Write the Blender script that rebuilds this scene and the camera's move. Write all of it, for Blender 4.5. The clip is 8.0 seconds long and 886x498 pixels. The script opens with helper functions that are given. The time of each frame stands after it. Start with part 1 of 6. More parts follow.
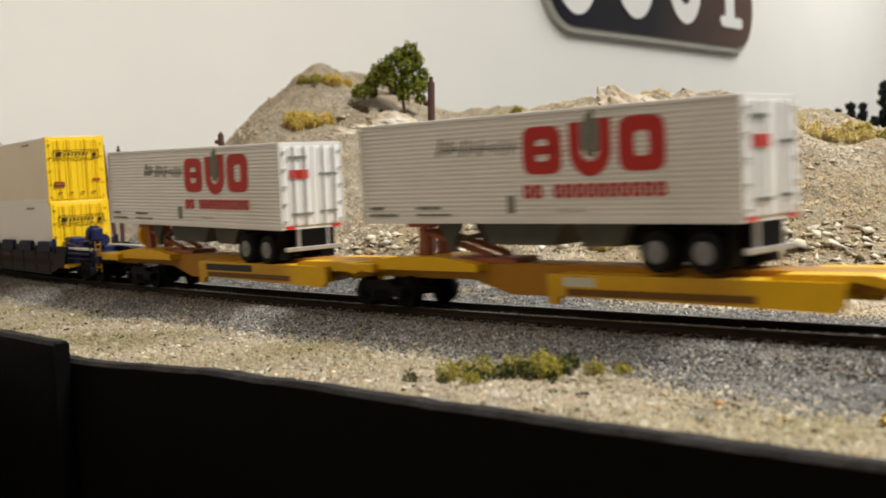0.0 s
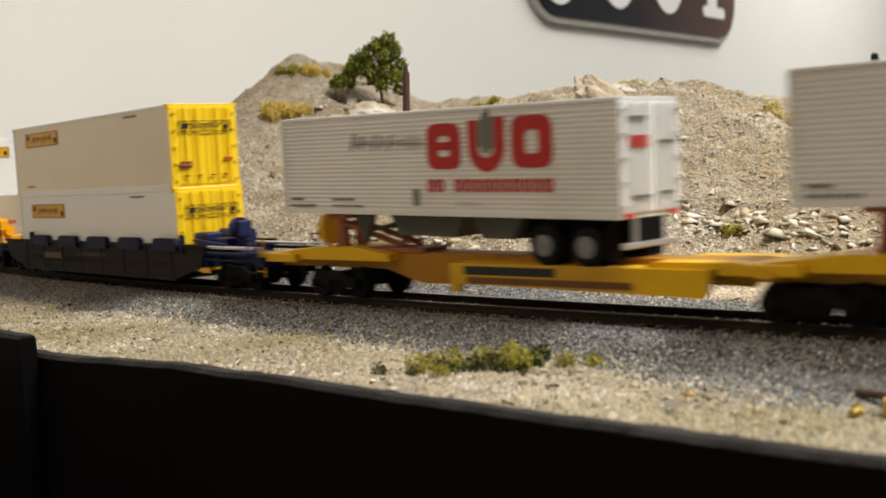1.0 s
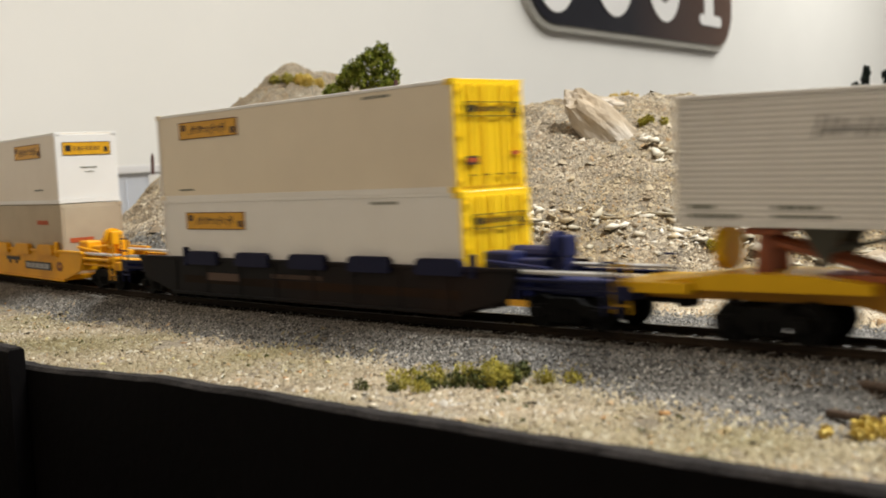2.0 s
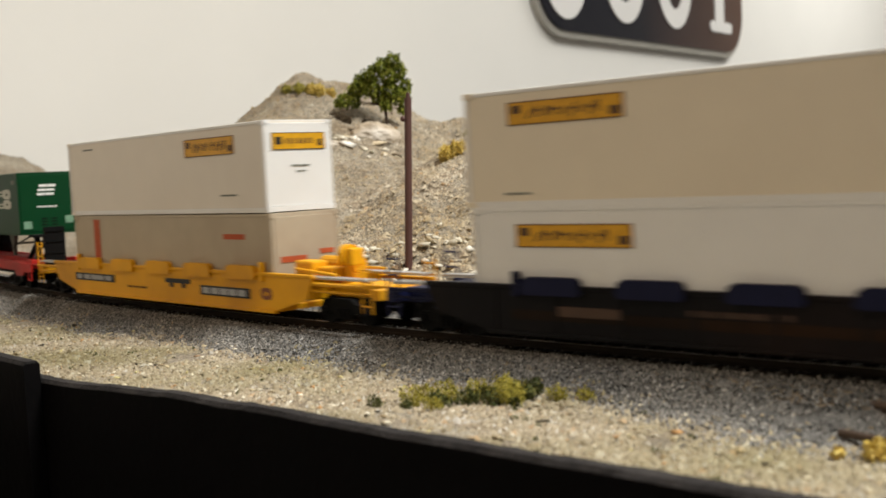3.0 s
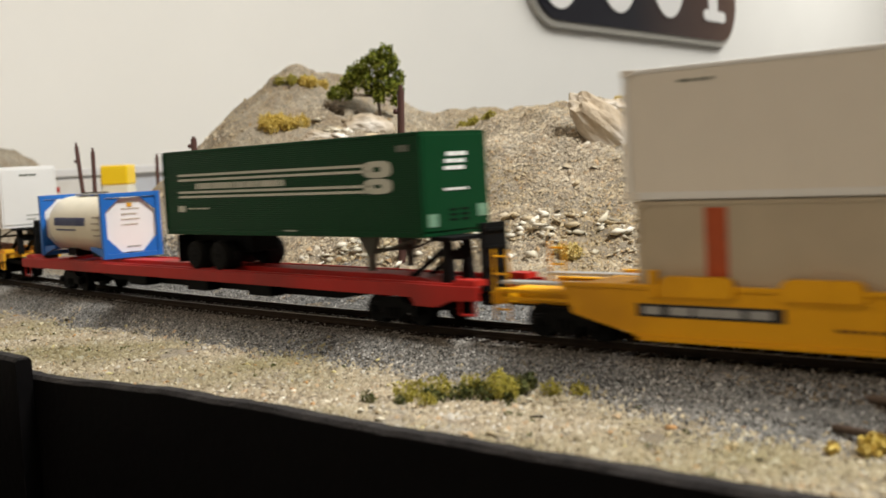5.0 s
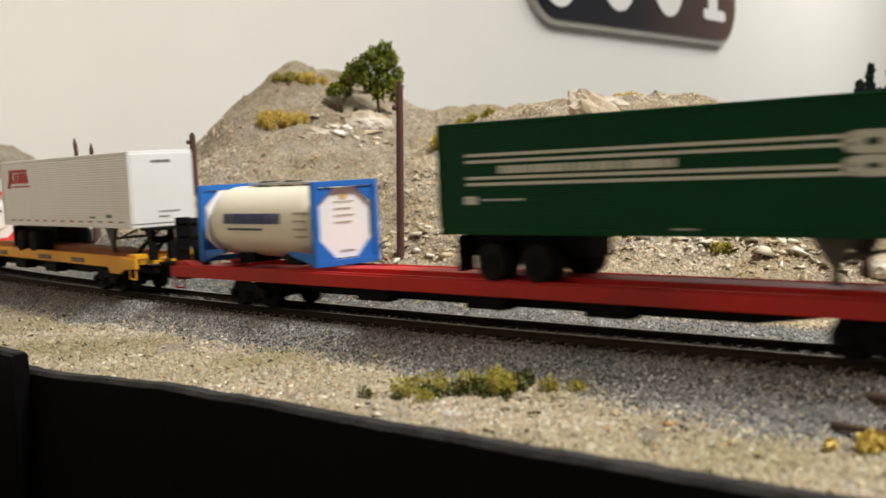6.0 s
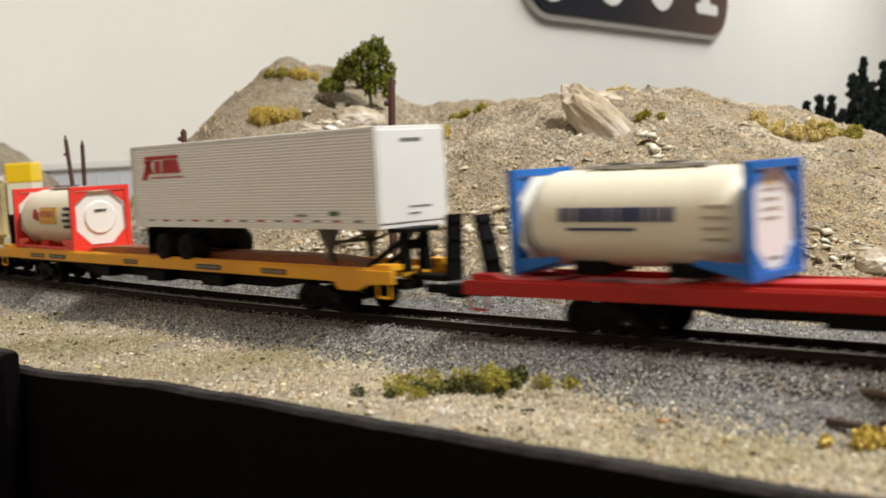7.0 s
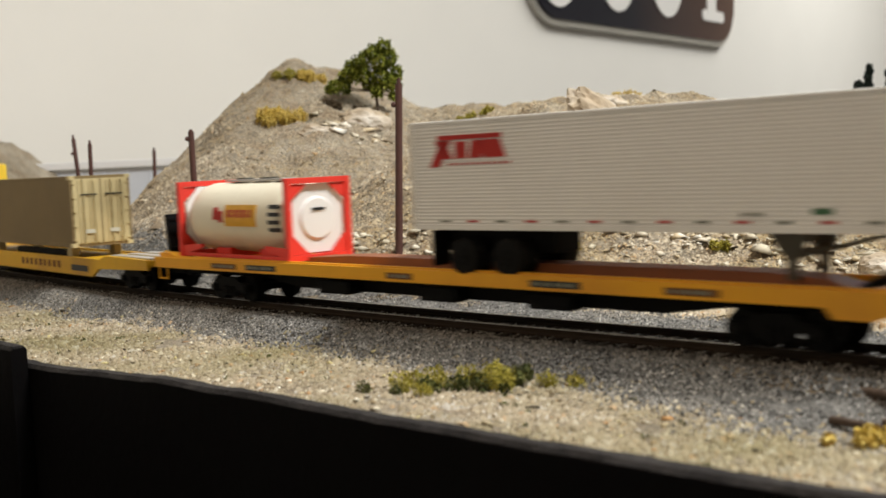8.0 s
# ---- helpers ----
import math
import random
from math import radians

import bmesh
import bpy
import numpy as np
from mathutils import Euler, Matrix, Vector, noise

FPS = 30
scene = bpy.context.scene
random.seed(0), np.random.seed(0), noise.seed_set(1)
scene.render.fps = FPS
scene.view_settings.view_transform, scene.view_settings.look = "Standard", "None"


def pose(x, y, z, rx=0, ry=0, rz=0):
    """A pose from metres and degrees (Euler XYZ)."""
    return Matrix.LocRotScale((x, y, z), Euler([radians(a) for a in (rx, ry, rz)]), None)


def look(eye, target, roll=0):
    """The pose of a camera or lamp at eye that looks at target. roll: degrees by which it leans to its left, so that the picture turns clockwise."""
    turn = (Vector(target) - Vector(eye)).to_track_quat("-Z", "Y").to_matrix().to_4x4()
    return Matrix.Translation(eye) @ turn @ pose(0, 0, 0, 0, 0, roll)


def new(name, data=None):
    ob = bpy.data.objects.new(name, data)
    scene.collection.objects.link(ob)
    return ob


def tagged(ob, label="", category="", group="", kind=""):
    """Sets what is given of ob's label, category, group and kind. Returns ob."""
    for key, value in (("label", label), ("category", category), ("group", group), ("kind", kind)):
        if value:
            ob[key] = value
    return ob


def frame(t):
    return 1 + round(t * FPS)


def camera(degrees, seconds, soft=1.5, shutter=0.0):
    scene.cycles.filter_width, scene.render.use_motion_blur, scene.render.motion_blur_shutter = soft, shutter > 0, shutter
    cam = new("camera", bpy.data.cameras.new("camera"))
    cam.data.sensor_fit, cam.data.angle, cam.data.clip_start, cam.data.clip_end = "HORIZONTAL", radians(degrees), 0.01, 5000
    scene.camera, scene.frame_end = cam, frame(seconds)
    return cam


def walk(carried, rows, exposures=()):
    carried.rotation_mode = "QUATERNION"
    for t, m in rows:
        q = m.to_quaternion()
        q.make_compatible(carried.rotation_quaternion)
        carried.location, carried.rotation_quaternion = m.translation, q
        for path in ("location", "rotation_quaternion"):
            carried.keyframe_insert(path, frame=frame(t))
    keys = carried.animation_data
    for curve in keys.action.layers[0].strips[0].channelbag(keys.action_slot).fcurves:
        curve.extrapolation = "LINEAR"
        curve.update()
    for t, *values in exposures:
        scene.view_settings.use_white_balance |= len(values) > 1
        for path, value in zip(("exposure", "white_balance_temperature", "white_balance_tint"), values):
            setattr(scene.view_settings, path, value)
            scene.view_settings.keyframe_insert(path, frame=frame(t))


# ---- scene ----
cam = camera(42.7, 8.0, soft=1.6, shutter=0.6)
cam.data.dof.use_dof, cam.data.dof.focus_distance, cam.data.dof.aperture_fstop = True, 0.43, 24.0
walk(cam, [
    (0.0, pose(0.5883, -0.2171, 0.0441, 86.19, 3.03, 51.81)),
    (0.5, pose(0.5880, -0.2150, 0.0442, 85.79, 2.84, 51.19)),
    (1.0, pose(0.5880, -0.2117, 0.0436, 85.70, 3.24, 51.04)),
    (1.5, pose(0.5924, -0.2104, 0.0447, 85.79, 2.96, 50.83)),
    (3.0, pose(0.5943, -0.2123, 0.0504, 86.20, 2.81, 51.44)),
    (3.5, pose(0.5944, -0.2121, 0.0497, 86.30, 2.83, 51.59)),
    (4.0, pose(0.5941, -0.2113, 0.0509, 86.08, 2.84, 51.69)),
    (4.5, pose(0.5938, -0.2114, 0.0519, 85.75, 3.18, 51.23)),
    (6.0, pose(0.5931, -0.2105, 0.0508, 85.59, 2.81, 51.10)),
    (6.5, pose(0.5933, -0.2102, 0.0513, 85.24, 3.13, 51.02)),
    (7.0, pose(0.5917, -0.2090, 0.0510, 85.33, 3.06, 50.76)),
    (7.5, pose(0.5928, -0.2108, 0.0505, 85.45, 2.79, 50.84)),
    (8.0, pose(0.5931, -0.2111, 0.0495, 85.59, 2.56, 51.00)),
], exposures=((0.0, -0.04), (1.5, 0.0), (7.0, 0.0), (8.0, -0.07)))

# ---- light: ceiling panels of the train room, and added fill lamps ----
world = bpy.data.worlds.new("world")
world.use_nodes = True
world.node_tree.nodes["Background"].inputs[0].default_value = (0.9, 0.85, 0.78, 1)
world.node_tree.nodes["Background"].inputs[1].default_value = 0.1
scene.world = world


def area_lamp(name, eye, target, sx, sy, watts, colour):
    data = bpy.data.lights.new(name, "AREA")
    data.shape, data.size, data.size_y = "RECTANGLE", sx, sy
    data.energy, data.color = watts, colour
    ob = new(name, data)
    ob.matrix_world = look(eye, target)
    return ob


WARM = (0.972, 0.963, 0.915)
AISLE_FILL = (1.0, 0.74, 0.5)
area_lamp("ceiling_or_fill_lamp", (1.08, 0.44, 1.5), (1.02, 0.40, 0), 0.55, 0.25, 55, WARM)
area_lamp("ceiling_or_fill_lamp", (0.2, 1.5, 1.55), (0.2, 1.5, 0), 0.5, 0.25, 14, WARM)
# unseen lamp added to brighten the wall behind the layout
area_lamp("ceiling_or_fill_lamp", (-0.53, 3.15, 1.55), (-0.53, 3.15, 0), 1.2, 0.3, 38, WARM)
# unseen warm fill added on the camera's side to lift the near faces
area_lamp("ceiling_or_fill_lamp", (0.58, -1.12, 1.55), (0.6, -1.5, 0), 1.2, 0.3, 9, AISLE_FILL)

# ---- materials ----


def mat(name, colour, rough=0.5, metal=0.0, vary=0.12, scale=200.0, bump=0.0, bump_scale=None, dirt=None, dirt_amount=0.0, island=0.0, gloss=0.5):
    """Painted or natural surface: base colour, fine grain, larger stains and a little relief."""
    m = bpy.data.materials.new(name)
    m.use_nodes = True
    nt = m.node_tree
    b = nt.nodes["Principled BSDF"]
    b.inputs["Roughness"].default_value, b.inputs["Metallic"].default_value = rough, metal
    b.inputs["Specular IOR Level"].default_value = gloss
    co = nt.nodes.new("ShaderNodeTexCoord")
    n1 = nt.nodes.new("ShaderNodeTexNoise")
    n1.inputs["Scale"].default_value, n1.inputs["Detail"].default_value = scale, 5
    nt.links.new(co.outputs["Object"], n1.inputs["Vector"])
    mix = nt.nodes.new("ShaderNodeMix")
    mix.data_type = "RGBA"
    mix.inputs[6].default_value = tuple(c * (1 - vary) for c in colour[:3]) + (1,)
    mix.inputs[7].default_value = tuple(min(1, c * (1 + vary)) for c in colour[:3]) + (1,)
    nt.links.new(n1.outputs["Fac"], mix.inputs[0])
    out = mix.outputs[2]
    if island:
        geo = nt.nodes.new("ShaderNodeNewGeometry")
        hsv = nt.nodes.new("ShaderNodeHueSaturation")
        mr = nt.nodes.new("ShaderNodeMapRange")
        mr.inputs[3].default_value, mr.inputs[4].default_value = 1 - island, 1 + island
        nt.links.new(geo.outputs["Random Per Island"], mr.inputs[0])
        nt.links.new(mr.outputs[0], hsv.inputs["Value"])
        nt.links.new(out, hsv.inputs["Color"])
        out = hsv.outputs[0]
    if dirt:
        n2 = nt.nodes.new("ShaderNodeTexNoise")
        n2.inputs["Scale"].default_value, n2.inputs["Detail"].default_value = scale * 0.22, 6
        nt.links.new(co.outputs["Object"], n2.inputs["Vector"])
        ramp = nt.nodes.new("ShaderNodeValToRGB")
        ramp.color_ramp.elements[0].position, ramp.color_ramp.elements[1].position = 0.48, 0.72
        ramp.color_ramp.elements[0].color = (0, 0, 0, 1)
        ramp.color_ramp.elements[1].color = (dirt_amount,) * 3 + (1,)
        nt.links.new(n2.outputs["Fac"], ramp.inputs[0])
        mix2 = nt.nodes.new("ShaderNodeMix")
        mix2.data_type = "RGBA"
        mix2.inputs[7].default_value = dirt
        nt.links.new(ramp.outputs[0], mix2.inputs[0])
        nt.links.new(out, mix2.inputs[6])
        out = mix2.outputs[2]
    nt.links.new(out, b.inputs["Base Color"])
    if bump:
        n3 = nt.nodes.new("ShaderNodeTexNoise")
        n3.inputs["Scale"].default_value, n3.inputs["Detail"].default_value = bump_scale or scale * 3, 4
        nt.links.new(co.outputs["Object"], n3.inputs["Vector"])
        bp = nt.nodes.new("ShaderNodeBump")
        bp.inputs["Strength"].default_value, bp.inputs["Distance"].default_value = bump, 0.0006
        nt.links.new(n3.outputs["Fac"], bp.inputs["Height"])
        nt.links.new(bp.outputs[0], b.inputs["Normal"])
    return m


M_WALL = mat("wall_paint", (0.78, 0.76, 0.72, 1), 0.8, vary=0.03, scale=6)
M_CEIL = mat("ceiling_paint", (0.8, 0.79, 0.77, 1), 0.9, vary=0.03, scale=6)
M_FLOOR = mat("carpet", (0.16, 0.15, 0.14, 1), 0.95, vary=0.2, scale=60, bump=0.3)
M_FASCAP = mat("worn_black_edge", (0.026, 0.024, 0.024, 1), 0.9, vary=0.7, scale=420, bump=0.9, gloss=0.12, dirt=(0.075, 0.068, 0.064, 1), dirt_amount=0.5)
M_FASCIA = mat("black_fascia", (0.0032, 0.0028, 0.0030, 1), 0.6, vary=0.3, scale=120, bump=0.25, gloss=0.06)


def soil_material():
    """Scenic sand and rock: two tones of dirt, paler patches, fine speckle and relief."""
    m = bpy.data.materials.new("scenic_soil")
    m.use_nodes = True
    nt = m.node_tree
    b = nt.nodes["Principled BSDF"]
    b.inputs["Roughness"].default_value = 0.95
    co = nt.nodes.new("ShaderNodeTexCoord")

    def noise_tex(scale, detail=5, rough=0.6):
        n = nt.nodes.new("ShaderNodeTexNoise")
        n.inputs["Scale"].default_value, n.inputs["Detail"].default_value = scale, detail
        n.inputs["Roughness"].default_value = rough
        nt.links.new(co.outputs["Object"], n.inputs["Vector"])
        return n

    big, fine = noise_tex(22, 5), noise_tex(620, 5, 0.7)
    r1 = nt.nodes.new("ShaderNodeValToRGB")
    e = r1.color_ramp.elements
    e[0].position, e[0].color = 0.3, (0.25, 0.21, 0.15, 1)
    e[1].position, e[1].color = 0.7, (0.44, 0.39, 0.31, 1)
    nt.links.new(big.outputs["Fac"], r1.inputs[0])
    vor = nt.nodes.new("ShaderNodeTexVoronoi")
    vor.inputs["Scale"].default_value = 900
    nt.links.new(co.outputs["Object"], vor.inputs["Vector"])
    r2 = nt.nodes.new("ShaderNodeValToRGB")
    e = r2.color_ramp.elements
    e[0].position, e[0].color = 0.2, (0.62, 0.62, 0.62, 1)
    e[1].position, e[1].color = 0.8, (1.25, 1.22, 1.18, 1)
    nt.links.new(vor.outputs["Color"], r2.inputs[0])
    mul = nt.nodes.new("ShaderNodeMix")
    mul.data_type, mul.blend_type = "RGBA", "MULTIPLY"
    mul.inputs[0].default_value = 0.8
    mid = noise_tex(75, 6, 0.65)
    r3 = nt.nodes.new("ShaderNodeValToRGB")
    e = r3.color_ramp.elements
    e[0].position, e[0].color = 0.46, (0, 0, 0, 1)
    e[1].position, e[1].color = 0.66, (0.75, 0.75, 0.75, 1)
    nt.links.new(mid.outputs["Fac"], r3.inputs[0])
    brown = nt.nodes.new("ShaderNodeMix")
    brown.data_type = "RGBA"
    brown.inputs[7].default_value = (0.27, 0.195, 0.12, 1)
    nt.links.new(r3.outputs[0], brown.inputs[0])
    nt.links.new(r1.outputs[0], brown.inputs[6])
    nt.links.new(brown.outputs[2], mul.inputs[6])
    nt.links.new(r2.outputs[0], mul.inputs[7])
    nt.links.new(mul.outputs[2], b.inputs["Base Color"])
    bp = nt.nodes.new("ShaderNodeBump")
    bp.inputs["Strength"].default_value, bp.inputs["Distance"].default_value = 1.0, 0.0016
    nt.links.new(fine.outputs["Fac"], bp.inputs["Height"])
    crag = noise_tex(190, 6, 0.7)
    bp2 = nt.nodes.new("ShaderNodeBump")
    bp2.inputs["Strength"].default_value, bp2.inputs["Distance"].default_value = 0.8, 0.0028
    nt.links.new(crag.outputs["Fac"], bp2.inputs["Height"])
    nt.links.new(bp.outputs[0], bp2.inputs["Normal"])
    nt.links.new(bp2.outputs[0], b.inputs["Normal"])
    return m


M_SOIL = soil_material()
M_ROCK = mat("plaster_rock", (0.40, 0.325, 0.235, 1), 0.9, vary=0.35, scale=150, bump=1.0, bump_scale=420, dirt=(0.70, 0.67, 0.62, 1), dirt_amount=0.95)
M_RAIL = mat("weathered_rail", (0.032, 0.023, 0.016, 1), 0.75, 0.0, vary=0.3, scale=200, gloss=0.12)
M_RAILTOP = mat("worn_railhead", (0.30, 0.28, 0.26, 1), 0.35, 0.8, vary=0.2, scale=200)
M_TIE = mat("tie_plastic", (0.02, 0.015, 0.012, 1), 0.85, vary=0.3, scale=150, gloss=0.15)

# ---- mesh helpers ----


def add_box(bm, x0, x1, y0, y1, z0, z1, bevel=0.0):
    vs = [bm.verts.new((x, y, z)) for z in (z0, z1) for y in (y0, y1) for x in (x0, x1)]
    fs = [bm.faces.new([vs[i] for i in q]) for q in ((0, 2, 3, 1), (4, 5, 7, 6), (0, 1, 5, 4), (2, 6, 7, 3), (0, 4, 6, 2), (1, 3, 7, 5))]
    if bevel:
        es = list({e for f in fs for e in f.edges})
        bmesh.ops.bevel(bm, geom=es, offset=bevel, segments=2, affect="EDGES", profile=0.5)


def add_prism(bm, outline, y0, y1):
    """Outline of (x, z) points pulled from y0 to y1."""
    a = [bm.verts.new((x, y0, z)) for x, z in outline]
    b = [bm.verts.new((x, y1, z)) for x, z in outline]
    n = len(a)
    bm.faces.new(a), bm.faces.new(list(reversed(b)))
    for i in range(n):
        bm.faces.new((a[i], b[i], b[(i + 1) % n], a[(i + 1) % n]))
    bmesh.ops.recalc_face_normals(bm, faces=bm.faces[:])


def add_rod(bm, p, q, r0, r1=None, seg=10):
    """A round rod from p to q, tapering from r0 to r1."""
    p, q = Vector(p), Vector(q)
    m = Matrix.Translation((p + q) / 2) @ (q - p).to_track_quat("Z", "Y").to_matrix().to_4x4()
    bmesh.ops.create_cone(bm, cap_ends=True, segments=seg, radius1=r0, radius2=r0 if r1 is None else r1, depth=(q - p).length, matrix=m)


def finish(name, bm, material, smooth=False):
    me = bpy.data.meshes.new(name)
    if smooth:
        for f in bm.faces:
            f.smooth = True
    bm.to_mesh(me)
    bm.free()
    for m in material if isinstance(material, (list, tuple)) else (material,):
        me.materials.append(m)
    return new(name, me)


def part(name, bm, material, parent, label="", smooth=False):
    ob = finish(name, bm, material, smooth)
    ob.parent = parent
    if label:
        ob["label"] = label
    return ob


# ---- the track's line: an arc ----
K = 0.371  # 1 / radius in metres
SPEED = 0.164


BEND_S, BEND_R = -0.18, 0.34  # before this length the line comes round a tight curve


def track_pose(s, y=0.0):
    """Place and heading (radians) at the length s, y across the track."""
    t = max(s, BEND_S)
    th = K * t
    x, z = math.sin(th) / K, (1 - math.cos(th)) / K
    if s < BEND_S:
        turn = (BEND_S - s) / BEND_R
        cx, cy = x + BEND_R * math.sin(th), z - BEND_R * math.cos(th)
        th += turn
        x, z = cx - BEND_R * math.sin(th), cy + BEND_R * math.cos(th)
    return x - y * math.sin(th), z + y * math.cos(th), th


def on_track(s, y=0.0, z=0.0, lift=0.0):
    """Pose at the length s along the track, y across it, its x along the rails."""
    px, py, th = track_pose(s, y)
    return pose(px, py, z, 0, lift, math.degrees(th))


def track_point(s, y=0.0):
    return track_pose(s, y)[:2]


def main_point(s, y):
    """The same on the gentle arc alone, which the front edge follows."""
    th = K * s
    return (math.sin(th) / K - y * math.sin(th), (1 - math.cos(th)) / K + y * math.cos(th))


def track_coords(x, y):
    """Length along and offset across the track of a place (numpy arrays or numbers)."""
    dx, dy = x, y - 1 / K
    return np.arctan2(dx, -dy) / K, 1 / K - np.hypot(dx, dy)


# ---- room ----
WALL_P, WALL_W = Vector((-1.284, 2.290, 0)), Vector((-0.242, 0.970, 0))


def room():
    n = Vector((-0.970, -0.242, 0))  # out of the room
    a, b = WALL_P - WALL_W * 5.5, WALL_P + WALL_W * 2.4

    def slab(name, p, q, out, label):
        bm = bmesh.new()
        lo = [(p.x, p.y), (q.x, q.y), (q.x + out.x * 0.1, q.y + out.y * 0.1), (p.x + out.x * 0.1, p.y + out.y * 0.1)]
        vs = [bm.verts.new((x, y, z)) for z in (-1.0, 1.6) for x, y in lo]
        for i in range(4):
            bm.faces.new((vs[i], vs[(i + 1) % 4], vs[4 + (i + 1) % 4], vs[4 + i]))
        bm.faces.new(vs[3::-1]), bm.faces.new(vs[4:])
        bmesh.ops.recalc_face_normals(bm, faces=bm.faces[:])
        tagged(finish(name, bm, M_WALL), label, "wall", kind="structure")

    c, d = b - n * 6.0, a - n * 6.0
    slab("wall_west", a, b, n, "cream white painted room wall behind the layout")
    slab("wall_north", b, c, WALL_W, "cream white painted room wall")
    slab("wall_east", c, d, -n, "cream white painted room wall")
    slab("wall_south", d, a, -WALL_W, "cream white painted room wall")
    for name, z0, z1, m, lab, cat in (("floor", -1.1, -1.0, M_FLOOR, "dark grey carpet floor of the train room", "floor"), ("ceiling", 1.6, 1.7, M_CEIL, "white painted room ceiling", "ceiling")):
        bm = bmesh.new()
        q = [a + n * 0.1 - WALL_W * 0.1, b + n * 0.1 + WALL_W * 0.1, c - n * 0.1 + WALL_W * 0.1, d - n * 0.1 - WALL_W * 0.1]
        vs = [bm.verts.new((p.x, p.y, z)) for z in (z0, z1) for p in q]
        for i in range(4):
            bm.faces.new((vs[i], vs[(i + 1) % 4], vs[4 + (i + 1) % 4], vs[4 + i]))
        bm.faces.new(vs[3::-1]), bm.faces.new(vs[4:])
        bmesh.ops.recalc_face_normals(bm, faces=bm.faces[:])
        tagged(finish(name, bm, m), lab, cat, kind="structure")


room()

# ---- terrain ----
AHEAD, ASIDE, STAND = (-0.775, 0.632), (0.632, 0.775), (0.592, -0.210)  # axes square to the hills
HILLS = [  # ridge lines (x, y, height); slopes of the front, left, right and back
    ([(-0.176, 0.205, 0.090), (-0.160, 0.222, 0.112), (-0.143, 0.240, 0.127), (-0.150, 0.275, 0.122), (-0.125, 0.285, 0.104)], 0.42, 1.05, 0.45, 0.85),
    ([(-0.100, 0.180, 0.068), (-0.085, 0.150, 0.052)], 0.42, 1.1, 0.4, 0.6),
    ([(-0.10, 0.300, 0.094), (-0.06, 0.36, 0.096), (-0.02, 0.43, 0.088)], 0.4, 0.5, 0.5, 0.85),
    ([(0.085, 0.20, 0.056), (0.105, 0.225, 0.074), (0.132, 0.255, 0.086), (0.165, 0.30, 0.086), (0.195, 0.335, 0.077), (0.225, 0.375, 0.057), (0.27, 0.43, 0.044)], 0.44, 0.5, 0.5, 0.6),
    ([(-0.64, 0.10, 0.136), (-0.585, 0.155, 0.096)], 0.5, 0.5, 0.75, 0.5),
]


def edge_offset(s):
    """Place of the layout's front edge across the track."""
    return -0.0935 - 0.006 * np.clip((0.33 - s) / 0.1, 0, 1)


def terrain_height(X, Y):
    s, o = track_coords(X, Y)
    ahead = (X - STAND[0]) * AHEAD[0] + (Y - STAND[1]) * AHEAD[1]
    step = np.clip((ahead - 1.075) / 0.05, 0, 1)
    H = -0.009 + 0.022 * step * step * (3 - 2 * step)
    for ridge, front, left, right, back in HILLS:
        for (x0, y0, h0), (x1, y1, h1) in zip(ridge, ridge[1:]):
            for f in np.linspace(0, 1, 7):
                dx, dy = X - (x0 + (x1 - x0) * f), Y - (y0 + (y1 - y0) * f)
                p, q = dx * AHEAD[0] + dy * AHEAD[1], dx * ASIDE[0] + dy * ASIDE[1]
                p, q = np.where(p < 0, p * front, p * back), np.where(q < 0, q * left, q * right)
                H = np.maximum(H, h0 + (h1 - h0) * f - np.sqrt(p * p + q * q + 0.00003) + 0.004)
    rough = np.array([noise.fractal(Vector((x * 14, y * 14, 0.3)), 0.9, 2.1, 5) for x, y in zip(X.ravel(), Y.ravel())]).reshape(X.shape)
    fine = np.array([noise.fractal(Vector((x * 70, y * 70, 5.3)), 0.8, 2.1, 4) for x, y in zip(X.ravel(), Y.ravel())]).reshape(X.shape)
    up = np.clip((H + 0.009) / 0.03, 0, 1)
    H = H + rough * (0.0014 + 0.0064 * up) + fine * (0.0005 + 0.0036 * up)
    flat = np.clip((np.abs(o) - 0.02) / 0.014, 0, 1)  # the ballast bed stays even
    flat = flat * flat * (3 - 2 * flat)
    return -0.0030 * (1 - flat) + H * flat


GRID = {}


def ground_z(x, y):
    """Height of the ground at a place (numbers or arrays)."""
    xs, ys, Z = GRID["x"], GRID["y"], GRID["z"]
    i = np.clip((np.asarray(x) - xs[0]) / (xs[1] - xs[0]), 0, len(xs) - 1.001)
    j = np.clip((np.asarray(y) - ys[0]) / (ys[1] - ys[0]), 0, len(ys) - 1.001)
    a, b = i.astype(int), j.astype(int)
    u, v = i - a, j - b
    return Z[a, b] * (1 - u) * (1 - v) + Z[a + 1, b] * u * (1 - v) + Z[a, b + 1] * (1 - u) * v + Z[a + 1, b + 1] * u * v


